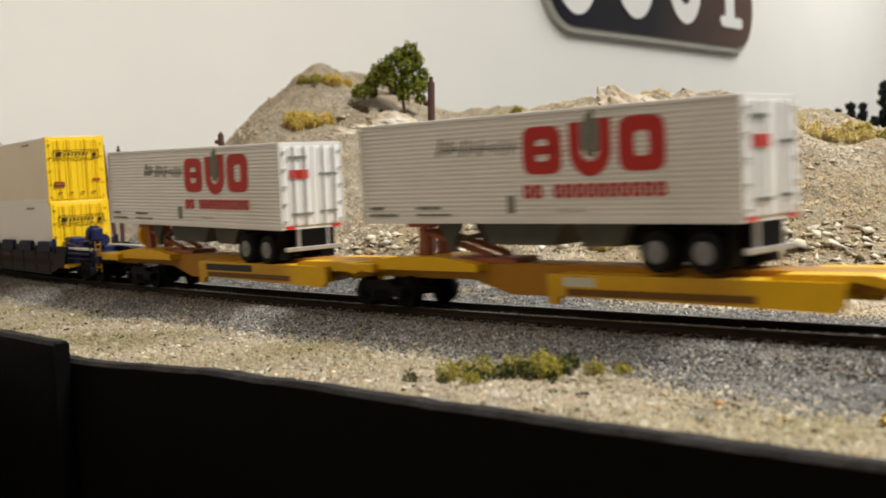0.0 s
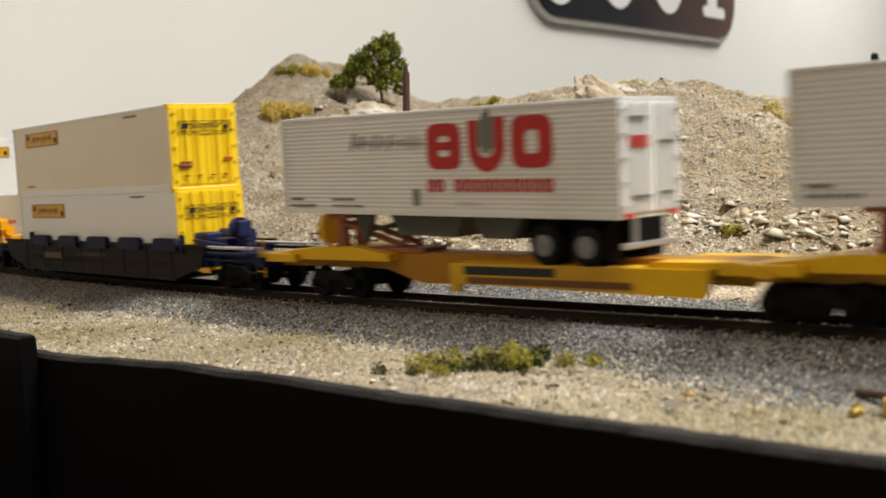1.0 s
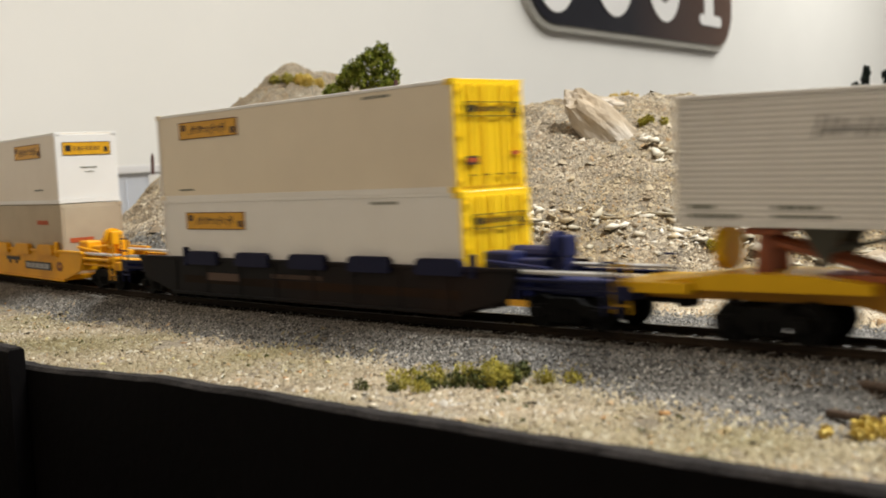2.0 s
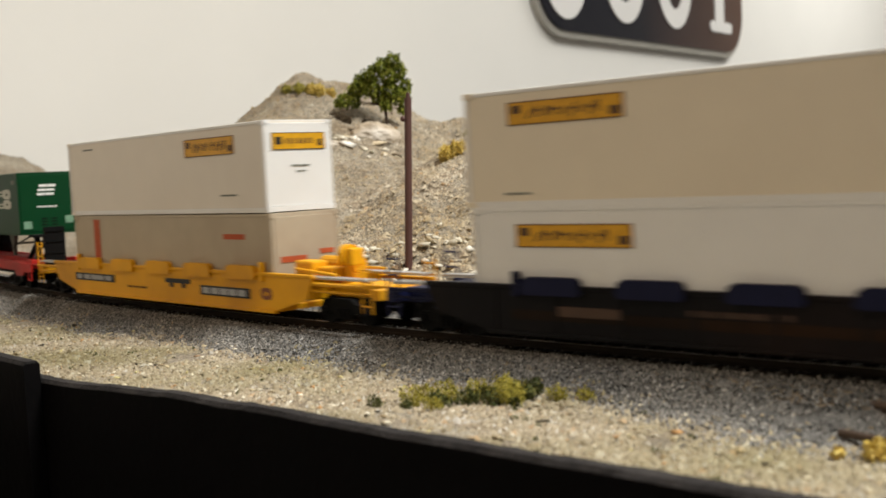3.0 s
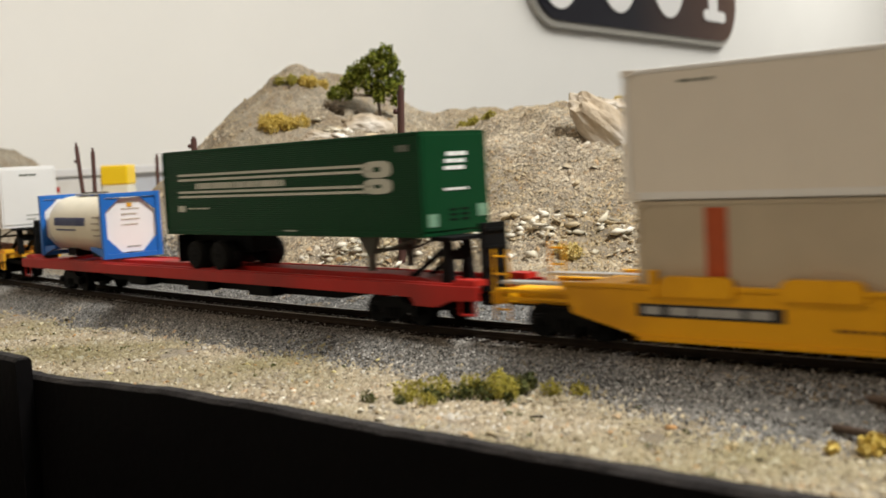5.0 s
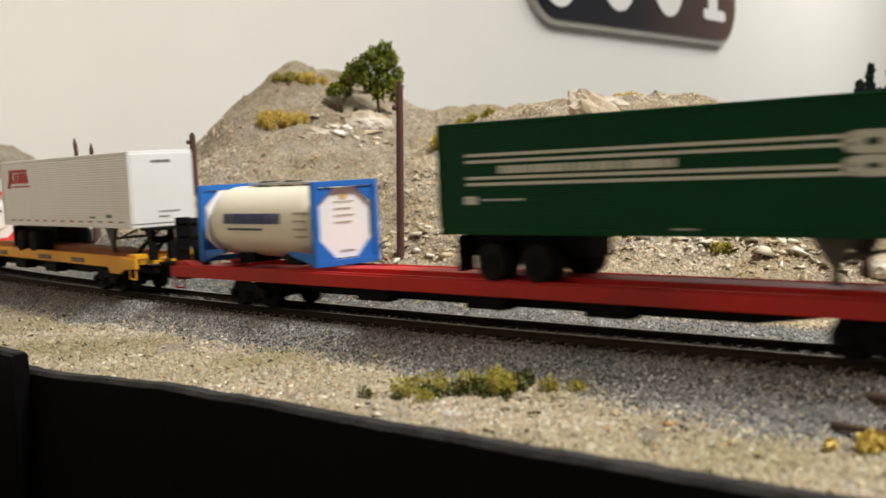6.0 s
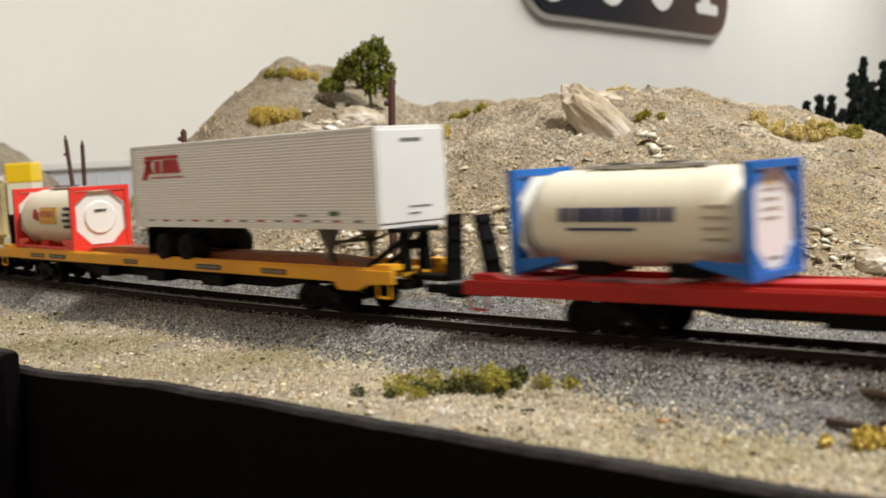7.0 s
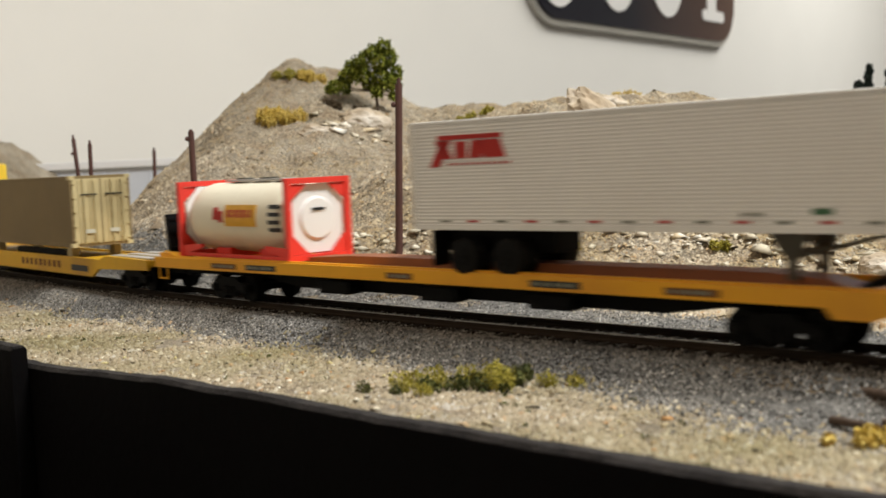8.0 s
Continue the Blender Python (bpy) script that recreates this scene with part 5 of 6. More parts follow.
def build_train():
    spine_platform(0.3407, True)
    spine_platform(0.1508, False)
    red_lettered_trailer(0.3407, 0.43, 0.0282)
    red_lettered_trailer(0.1507, 1.40, 0.0279)
    well_car(-0.068, M_WELLDK, M_NAVYDK, M_NAVY, "grimy black well car with dark navy end gear and guides", 0.131, -0.098, 0.084, dark_marks)
    yellow_ended(-0.0776, 0.0397, True)
    yellow_ended(-0.0763, 0.0060, False)
    well_car(-0.341, M_WELLYEL, M_WELLYEL, M_WELLYEL, "bright orange-yellow well car with black stencil panels", 0.136, -0.097, 0.092, yellow_marks, -0.080, 0)
    white_ended()
    red = flat_car(-0.645, M_CARRED, "long red flat car carrying a trailer and a tank container", 0.165, 0.0148, 80)
    hitch(red, 0.142, 0.0136, 0.0288, -0.020, M_BLACK)
    green_trailer()
    tank_container(-0.7575, M_BLUE, "bright blue", "navy", 90)
    orange = flat_car(-0.9960, M_ORANGE, "long orange flat car with a brown deck runner", 0.158, 0.0162, 85)
    hitch(orange, 0.1525, 0.0150, 0.0290, -0.020, M_BLACK)
    for car, x, lean, hw, mid in ((orange, 0.1680, -0.0015, 0.0030, 0.002), (orange, -0.1560, 0.0024, 0.0085, 0.0), (red, 0.158, 0.0, 0.0052, 0.0), (red, -0.1640, 0.0045, 0.0034, 0.0)):
        bm = bmesh.new()
        add_prism(bm, [(x - 0.0011, 0.0121), (x + 0.0011, 0.0121), (x + 0.0009 - lean, 0.0330), (x - 0.0009 - lean, 0.0330)], mid - hw, mid + hw)
        for zz in (0.0190, 0.0250, 0.0305):
            k = lean * (zz - 0.0142) / 0.0188
            add_box(bm, x - k - 0.0015, x - k + 0.0015, mid - hw + 0.0006, mid + hw - 0.0006, zz, zz + 0.0009)
        if mid:
            add_box(bm, 0.1500, x, mid - 0.003, mid + 0.003, 0.0120, 0.0138, 0.0003)
        part("folded_hitch", bm, M_BLACK, car)
    ribbed_white_trailer()
    tank_container(-1.1040, M_REDF, "bright red", "amber", 95)
    well_last = thing("spine_flat_car", -1.290, 0.0, "yellow low flat car with pale end walkways carrying a khaki box", "rail car", "flat cars")
    t = well_last
    for sy in (-1, 1):
        bm = bmesh.new()
        add_prism(bm, [(-0.13, 0.0046), (0.070, 0.0046), (0.078, 0.0085), (0.128, 0.0100), (0.128, 0.0142), (0.086, 0.0146), (0.080, 0.0128), (-0.13, 0.0128)], *sorted((sy * 0.0152, sy * 0.0138)))
        sill = part("side_sill", bm, M_CARYEL, t)
        if sy < 0:
            side_mark("stencil_panel", sill, 0.046, 0.066, 0.0066, 0.0094, -0.0152, M_LBLK)
            side_bars("lettering", sill, -0.02, 0.035, 0.0072, 0.0104, -0.0152, M_STAMP, 9, 0.4, "", 99)
    box_part("deck", t, -0.13, 0.080, -0.0138, 0.0138, 0.0100, 0.0120, M_CARYEL)
    box_part("end_deck", t, 0.080, 0.130, -0.0138, 0.0138, 0.0118, 0.0140, M_CARYEL, 0.0002)
    for y0 in (-0.012, -0.004, 0.004):
        box_part("walkway", t, 0.084, 0.126, y0, y0 + 0.0050, 0.0140, 0.0147, M_STEEL, 0.0001, "pale mesh walkway")
    for x in (-0.066, 0.038):
        for sy in (-1, 1):
            box_part("container_stand", t, x - 0.003, x + 0.003, sy * 0.0105 - 0.002, sy * 0.0105 + 0.002, 0.0120, 0.0172, M_KHAKIL, 0.0003)
    box_part("container_stand", t, -0.040, 0.030, -0.0105, -0.0065, 0.0120, 0.0150, M_BLACK, 0.0003)
    rail_truck(t, 0.105)
    rail_truck(t, -0.105)
    coupler(t, 0.128, 1)
    khaki_box()


build_train()


# ---- loose stones ----
def speckle(name, stops, rough=0.95, patch=(0.80, 0.75, 0.56)):
    """Stone colours that change from piece to piece, with a fine grain."""
    m = bpy.data.materials.new(name)
    m.use_nodes = True
    nt = m.node_tree
    b = nt.nodes["Principled BSDF"]
    b.inputs["Roughness"].default_value = rough
    b.inputs["Specular IOR Level"].default_value = 0.25
    geo = nt.nodes.new("ShaderNodeNewGeometry")
    ramp = nt.nodes.new("ShaderNodeValToRGB")
    ramp.color_ramp.interpolation = "CONSTANT"
    e = ramp.color_ramp.elements
    e[0].position, e[0].color = 0.0, (*stops[0][1], 1)
    e[1].position, e[1].color = stops[1][0], (*stops[1][1], 1)
    for p, c in stops[2:]:
        e.new(p).color = (*c, 1)
    nt.links.new(geo.outputs["Random Per Island"], ramp.inputs[0])
    co = nt.nodes.new("ShaderNodeTexCoord")
    n = nt.nodes.new("ShaderNodeTexNoise")
    n.inputs["Scale"].default_value, n.inputs["Detail"].default_value = 1500, 3
    nt.links.new(co.outputs["Object"], n.inputs["Vector"])
    mr = nt.nodes.new("ShaderNodeMapRange")
    mr.inputs[3].default_value, mr.inputs[4].default_value = 0.75, 1.25
    nt.links.new(n.outputs["Fac"], mr.inputs[0])
    # broad patches of warmer and greyer ground
    n2 = nt.nodes.new("ShaderNodeTexNoise")
    n2.inputs["Scale"].default_value, n2.inputs["Detail"].default_value = 17, 4
    nt.links.new(co.outputs["Object"], n2.inputs["Vector"])
    r2 = nt.nodes.new("ShaderNodeValToRGB")
    r2.color_ramp.elements[0].position, r2.color_ramp.elements[0].color = 0.38, (*patch, 1)
    r2.color_ramp.elements[1].position, r2.color_ramp.elements[1].color = 0.62, (1.12, 1.09, 1.04, 1)
    nt.links.new(n2.outputs["Fac"], r2.inputs[0])
    mul = nt.nodes.new("ShaderNodeMix")
    mul.data_type, mul.blend_type = "RGBA", "MULTIPLY"
    mul.inputs[0].default_value = 1.0
    nt.links.new(ramp.outputs[0], mul.inputs[6])
    nt.links.new(r2.outputs[0], mul.inputs[7])
    hsv = nt.nodes.new("ShaderNodeHueSaturation")
    nt.links.new(mr.outputs[0], hsv.inputs["Value"])
    nt.links.new(mul.outputs[2], hsv.inputs["Color"])
    nt.links.new(hsv.outputs[0], b.inputs["Base Color"])
    return m


S_GRAVEL = speckle("gravel_mix", [(0, (0.305, 0.265, 0.195)), (0.30, (0.355, 0.31, 0.235)), (0.55, (0.26, 0.22, 0.158)), (0.78, (0.42, 0.385, 0.315)), (0.86, (0.16, 0.13, 0.09)), (0.92, (0.38, 0.28, 0.18)), (0.95, (0.40, 0.38, 0.345))], patch=(0.74, 0.73, 0.55))
S_BALLAST = speckle("ballast_mix", [(0, (0.165, 0.16, 0.152)), (0.35, (0.235, 0.228, 0.215)), (0.58, (0.095, 0.092, 0.087)), (0.78, (0.37, 0.36, 0.34)), (0.85, (0.045, 0.044, 0.042))], patch=(0.85, 0.85, 0.86))
S_HILL = speckle("hill_rubble", [(0, (0.41, 0.36, 0.28)), (0.30, (0.46, 0.41, 0.33)), (0.55, (0.37, 0.315, 0.235)), (0.78, (0.53, 0.49, 0.42)), (0.85, (0.18, 0.145, 0.105)), (0.93, (0.40, 0.29, 0.18))], patch=(0.82, 0.73, 0.555))
S_PALE = speckle("pale_rock_chips", [(0, (0.58, 0.54, 0.46)), (0.35, (0.70, 0.67, 0.61)), (0.62, (0.50, 0.42, 0.30)), (0.80, (0.74, 0.72, 0.68)), (0.92, (0.26, 0.21, 0.15))], patch=(0.86, 0.83, 0.74))

S_CHIPS = speckle("mixed_chips", [(0, (0.60, 0.56, 0.47)), (0.28, (0.46, 0.40, 0.29)), (0.52, (0.34, 0.27, 0.17)), (0.68, (0.72, 0.69, 0.62)), (0.80, (0.42, 0.25, 0.12)), (0.86, (0.05, 0.042, 0.032)), (0.93, (0.50, 0.45, 0.25))])
OCTA_V = np.array([(1, 0, 0), (-1, 0, 0), (0, 1, 0), (0, -1, 0), (0, 0, 1), (0, 0, -1)], float)
HALF_F = np.array([(0, 2, 4), (2, 1, 4), (1, 3, 4), (3, 0, 4)])
OCTA_F = np.array([(0, 2, 4), (2, 1, 4), (1, 3, 4), (3, 0, 4), (2, 0, 5), (1, 2, 5), (3, 1, 5), (0, 3, 5)])


def arrays_to_mesh(name, verts, faces, material, smooth=False):
    me = bpy.data.meshes.new(name)
    k = faces.shape[1]
    me.vertices.add(len(verts))
    me.vertices.foreach_set("co", verts.astype(np.float32).ravel())
    me.loops.add(faces.size)
    me.loops.foreach_set("vertex_index", faces.astype(np.int32).ravel())
    me.polygons.add(len(faces))
    me.polygons.foreach_set("loop_start", np.arange(0, faces.size, k, dtype=np.int32))
    me.update(calc_edges=True)
    me.materials.append(material)
    return new(name, me)


def stones(name, x, y, size, material, label, seed, sink=0.25, z=None, flat=0.75, whole=False):
    """Many small chipped stones at the places given, one joined mesh."""
    rng = np.random.default_rng(seed)
    n = len(x)
    z = ground_z(x, y) if z is None else z
    v = OCTA_V[None] * rng.uniform(0.5, 1.3, (n, 6, 1)) + rng.uniform(-0.46, 0.46, (n, 6, 3))
    v *= size[:, None, None] * np.array([1, 1, flat])
    v[..., 0] *= rng.uniform(0.75, 1.7, (n, 1))
    if not whole:
        v[:, :4, 2] = -0.45 * size[:, None]  # the foot is buried
    a = rng.uniform(0, 2 * np.pi, n)
    t = rng.uniform(-0.7, 0.7, n)
    c, s = np.cos(t)[:, None], np.sin(t)[:, None]
    vy, vz = v[..., 1] * c - v[..., 2] * s, v[..., 1] * s + v[..., 2] * c
    c, s = np.cos(a)[:, None], np.sin(a)[:, None]
    vx, vy = v[..., 0] * c - vy * s, v[..., 0] * s + vy * c
    v = np.stack([vx + x[:, None], vy + y[:, None], vz + (z + size * (0.5 - sink))[:, None]], -1)
    f = (OCTA_F if whole else HALF_F)[None] + 6 * np.arange(n)[:, None, None]
    ob = arrays_to_mesh(name, v.reshape(-1, 3), f.reshape(-1, 3), material)
    return tagged(ob, label, "stones", kind="stuff")


def along(s, o):
    th = K * s
    return np.sin(th) / K - o * np.sin(th), (1 - np.cos(th)) / K + o * np.cos(th)


def bed_edge(s):
    """Place across the track where the ballast gives way to sandy gravel, wider towards the aisle end."""
    k = np.clip((s - 0.36) / 0.10, 0, 1)
    return -0.033 - 0.017 * k * k * (3 - 2 * k) - 0.0025 * np.sin(s * 61) - 0.0012 * np.sin(s * 173 + 1)


def bed_back(s):
    """The same on the hill's side of the track."""
    k = np.clip((s - 0.08) / 0.2, 0, 1)
    return 0.050 + 0.036 * k * k * (3 - 2 * k) + 0.003 * np.sin(s * 83)


def ballast_bed():
    """Grey bed under the loose ballast, a thin layer that follows the ground."""
    S, O = np.meshgrid(np.arange(-0.16, 0.80, 0.006), np.linspace(-0.036, 0.052, 23), indexing="ij")
    O = np.where(O < 0, O / -0.036 * bed_edge(S), O / 0.052 * bed_back(S))
    x, y = along(S, O)
    z = ground_z(x, y) + 0.0001 + 0.00015 * np.sin(S * 900) * np.sin(O * 700)
    z[:, 0] -= 0.0012
    z[:, -1] -= 0.0012
    n, k = S.shape
    idx = np.arange(n * k).reshape(n, k)
    f = np.stack([idx[:-1, :-1], idx[1:, :-1], idx[1:, 1:], idx[:-1, 1:]], -1).reshape(-1, 4)
    ob = arrays_to_mesh("ballast_bed", np.stack([x, y, z], -1).reshape(-1, 3), f, M_BED)
    tagged(ob, "dark grey ballast bed under the track", "track bed", kind="structure")


M_BED = mat("ballast_bed", (0.13, 0.127, 0.122, 1), 0.95, vary=0.6, scale=900, bump=1.0, bump_scale=900, dirt=(0.30, 0.29, 0.27, 1), dirt_amount=0.6, gloss=0.2)
ballast_bed()


def scatter_stones():
    rng = np.random.default_rng(11)
    # front strip of sandy gravel
    n = 84000
    s = 0.52 - 0.62 * rng.beta(1.0, 1.15, n)
    lo = edge_offset(s) + 0.0005
    hi = bed_edge(s) + rng.normal(0.001, 0.0045, n)
    o = lo + (hi - lo) * rng.uniform(0, 1, n)
    x, y = along(s, o)
    pick = rng.uniform(0, 1, n)
    size = np.where(pick < 0.55, rng.uniform(0.00020, 0.00040, n), np.where(pick < 0.94, rng.uniform(0.00040, 0.00075, n), rng.uniform(0.0007, 0.0013, n)))
    dens = np.array([noise.fractal(Vector((a * 45, b * 45, 2.0)), 0.9, 2.0, 3) for a, b in zip(x, y)])
    keep = rng.uniform(-0.35, 0.35, n) < dens + 0.34
    x, y, size = x[keep], y[keep], size[keep]
    stones("gravel", x, y, size, S_GRAVEL, "sandy tan gravel with pale and dark chips", 12)
    # larger chips of all colours lying on it
    n = 900
    s = 0.52 - 0.62 * rng.beta(1.0, 1.1, n)
    lo = edge_offset(s) + 0.002
    x, y = along(s, lo + (-0.030 - lo) * rng.uniform(0, 1, n))
    stones("gravel_chips", x, y, 0.0006 + 0.0010 * rng.beta(1.0, 3.0, n), S_CHIPS, "scattered white, tan and rust-coloured chips on the gravel", 18, flat=0.55, whole=True)
    # ballast shoulders and between the ties
    n = 150000
    s = 0.54 - 0.80 * rng.beta(1.0, 1.1, n)
    o = np.clip(rng.normal(-0.003, 0.022, n), -0.030, 0.062)
    front, back = rng.uniform(0, 1, n) < 0.42, rng.uniform(0, 1, n) < 0.55
    o = np.where(back, 0.016 + (bed_back(s) + rng.normal(0, 0.004, n) - 0.016) * rng.uniform(0, 1, n), o)
    o = np.where(front, -0.016 + (bed_edge(s) + rng.normal(0, 0.0050, n) + 0.016) * rng.uniform(0, 1, n), o)
    keep = np.abs(np.abs(o) - 0.00825) > 0.0017
    s, o = s[keep], o[keep]
    x, y = along(s, o)
    gap = np.abs(((s + 0.40) / 0.0062 + 0.5) % 1 - 0.5) * 0.0062  # distance from the nearest tie's middle
    on_tie = (gap < 0.0017) & (np.abs(o) < 0.0153) & (rng.uniform(0, 1, len(x)) < np.where(o < 0, 0.75, 0.9))
    x, y, s, o = x[~on_tie], y[~on_tie], s[~on_tie], o[~on_tie]
    size = rng.uniform(0.00026, 0.00058, len(x))
    stones("ballast", x, y, size, S_BALLAST, "fine grey ballast around the rails and ties", 13, z=ground_z(x, y) + 0.0003 + 0.0004 * (np.abs(o) < 0.019))
    # rubble on the slopes behind
    n = 270000
    d = 0.33 + 0.62 * rng.uniform(0, 1, n) ** 0.9
    q = rng.uniform(-0.30, 0.42, n) * d
    x, y = STAND[0] + d * AHEAD[0] + q * ASIDE[0], STAND[1] + d * AHEAD[1] + q * ASIDE[1]
    ss, oo = track_coords(x, y)
    high = np.clip(ground_z(x, y) / 0.09, 0, 1)
    left = q / d < -0.03
    ok = (oo > bed_back(ss) + rng.normal(0, 0.005, n)) & (rng.uniform(0, 1, n) < np.where(left, 0.95 - 0.55 * high, 1.0))
    x, y = x[ok], y[ok]
    size = 0.00032 + 0.0012 * rng.beta(1.0, 5.0, len(x)) + 0.0017 * (rng.uniform(0, 1, len(x)) > 0.993) * rng.uniform(0.3, 1, len(x))
    stones("rubble", x, y, size, S_HILL, "pale tan rubble lying on the rocky slopes", 14)
    # larger pale chips along the foot of the slopes
    n = 460
    d = rng.normal(0.0, 0.009, n)
    k = rng.uniform(0, 1, n)
    x, y = 0.13 + 0.24 * k - 0.6 * d, 0.068 + 0.158 * k + d
    size = 0.0011 + 0.0046 * rng.beta(1.0, 3.0, n)
    stones("rock_chips", x, y, size, S_PALE, "larger pale rock chips at the foot of the hill", 15, flat=0.38, whole=True)
    # flat broken pieces beside the large rock, and piles on the other hill
    for cx, cy, sx, sy, m, sz, lab, seed in ((0.2245, 0.2275, 0.006, 0.003, 26, 0.0044, "broken flat pale stones on the slope", 16), (-0.020, 0.200, 0.016, 0.009, 30, 0.0050, "pale chalky stones below the tree", 17)):
        x, y = rng.normal(cx, sx, m), rng.normal(cy, sy, m)
        stones("stone_pile", x, y, sz * rng.uniform(0.4, 1.0, m), S_PALE, lab, seed, flat=0.4, whole=True)


scatter_stones()


def boulder(name, place, size, turn, seed, label, material):
    """A weathered rock: jittered, faceted and flattened ball."""
    bm = bmesh.new()
    bmesh.ops.create_icosphere(bm, subdivisions=4, radius=1.0)
    for v in bm.verts:
        p = v.co.copy()
        k = 1 + 0.30 * noise.noise(p * 1.1 + Vector((seed, 0, 0))) + 0.16 * noise.noise(p * 2.7 + Vector((0, seed, 0))) + 0.07 * noise.noise(p * 7 + Vector((0, 0, seed)))
        v.co = Vector((p.x * size[0], p.y * size[1], p.z * size[2])) * k
    ob = finish(name, bm, material)
    ob.matrix_world = pose(*place, *turn)
    return tagged(ob, label, "rock")


boulder("rock", (0.1985, 0.2300, 0.0525), (0.0400, 0.0105, 0.0120), (-24, 46, 47), 3.1, "large tan and white slab of rock leaning on the hill", M_ROCK)
boulder("rock", (-0.0165, 0.2175, 0.0770), (0.0165, 0.0110, 0.0090), (0, 4, 50), 7.7, "pale rounded rock below the tree", M_ROCK)
boulder("rock", (0.1660, 0.2500, 0.0760), (0.0120, 0.0080, 0.0060), (0, 4, 40), 2.4, "pale weathered rock beside the large slab", M_ROCK)
boulder("rock", (-0.012, 0.180, 0.0705), (0.0125, 0.0065, 0.0055), (0, 10, 60), 9.2, "pale rounded rock on the hill", M_ROCK)
boulder("rock", (0.352, 0.205, 0.0), (0.0090, 0.0070, 0.0050), (0, 0, 40), 5.5, "pale flat rock at the foot of the hill", M_ROCK)

# ---- plants ----
def foliage_material(name, dark, light, tip):
    m = bpy.data.materials.new(name)
    m.use_nodes = True
    nt = m.node_tree
    b = nt.nodes["Principled BSDF"]
    b.inputs["Roughness"].default_value = 0.9
    b.inputs["Specular IOR Level"].default_value = 0.15
    geo = nt.nodes.new("ShaderNodeNewGeometry")
    co = nt.nodes.new("ShaderNodeTexCoord")
    n = nt.nodes.new("ShaderNodeTexNoise")
    n.inputs["Scale"].default_value = 160
    nt.links.new(co.outputs["Object"], n.inputs["Vector"])
    mix = nt.nodes.new("ShaderNodeMix")
    mix.inputs[0].default_value = 0.45
    nt.links.new(n.outputs["Fac"], mix.inputs[2])
    nt.links.new(geo.outputs["Random Per Island"], mix.inputs[3])
    ramp = nt.nodes.new("ShaderNodeValToRGB")
    e = ramp.color_ramp.elements
    e[0].position, e[0].color = 0.25, (*dark, 1)
    e[1].position, e[1].color = 0.55, (*light, 1)
    e.new(0.85).color = (*tip, 1)
    nt.links.new(mix.outputs[0], ramp.inputs[0])
    nt.links.new(ramp.outputs[0], b.inputs["Base Color"])
    return m


M_LEAF = foliage_material("tree_foliage", (0.030, 0.045, 0.006), (0.17, 0.20, 0.022), (0.46, 0.46, 0.09))
M_STRAW = foliage_material("straw_tuft", (0.46, 0.32, 0.05), (0.70, 0.53, 0.14), (0.80, 0.66, 0.28))
M_PALESTRAW = foliage_material("pale_straw", (0.50, 0.38, 0.11), (0.72, 0.58, 0.25), (0.82, 0.72, 0.42))
M_OLIVE = foliage_material("olive_bush", (0.14, 0.13, 0.020), (0.38, 0.33, 0.052), (0.58, 0.50, 0.13))
M_SAGE = foliage_material("dark_sage_bush", (0.030, 0.040, 0.012), (0.085, 0.095, 0.028), (0.18, 0.17, 0.06))
M_SHADESCRUB = foliage_material("shade_dark_scrub", (0.045, 0.033, 0.020), (0.11, 0.080, 0.050), (0.21, 0.16, 0.10))
M_CONIFER = foliage_material("conifer_foliage", (0.006, 0.010, 0.010), (0.018, 0.026, 0.022), (0.04, 0.05, 0.04))
M_BARK = mat("bark", (0.07, 0.045, 0.03, 1), 0.9, vary=0.3, scale=300, bump=0.6)


def crumbs(balls, per, leaf, seed, upright=0.0):
    """Ground-foam foliage: small torn leaves thick on the outside of each ball (x, y, z, radius)."""
    rng = np.random.default_rng(seed)
    out_v, out_f, base = [], [], 0
    for bx, by, bz, r in balls:
        n = max(30, int(per * (r / 0.01) ** 2))
        d = rng.normal(size=(n, 3))
        d /= np.linalg.norm(d, axis=1)[:, None]
        lump = 0.72 + 0.28 * np.sin(d[:, 0] * 5 + bx * 900) * np.sin(d[:, 1] * 5 + bz * 700)
        c = d * (r * lump * rng.uniform(0.55, 1.05, n) ** 0.6)[:, None] + np.array([bx, by, bz])
        u = rng.normal(size=(n, 3))
        u[:, 2] += upright * 3
        u /= np.linalg.norm(u, axis=1)[:, None]
        w = np.cross(u, rng.normal(size=(n, 3)))
        w /= np.linalg.norm(w, axis=1)[:, None] + 1e-9
        L = leaf * rng.uniform(0.5, 1.2, n)[:, None]
        W = L * rng.uniform(0.35, 0.8, n)[:, None]
        bend = np.cross(u, w) * L * 0.3
        v = np.stack([c - u * L, c + w * W + bend, c + u * L, c - w * W + bend], 1)
        out_v.append(v.reshape(-1, 3))
        out_f.append(np.arange(4 * n).reshape(n, 4) + base)
        base += 4 * n
    return np.concatenate(out_v), np.concatenate(out_f)


def tuft(name, balls, per, leaf, material, label, seed, category="bush", upright=0.0):
    v, f = crumbs(balls, per, leaf, seed, upright)
    ob = arrays_to_mesh(name, v, f, material)
    return tagged(ob, label, category)


def at_ground(x, y, up=0.0):
    return float(ground_z(np.array([x]), np.array([y]))[0]) + up


def aside(x, y, q, p=0.0):
    """A place moved sideways by q and away by p, along the hills' axes."""
    return x + q * ASIDE[0] + p * AHEAD[0], y + q * ASIDE[1] + p * AHEAD[1]


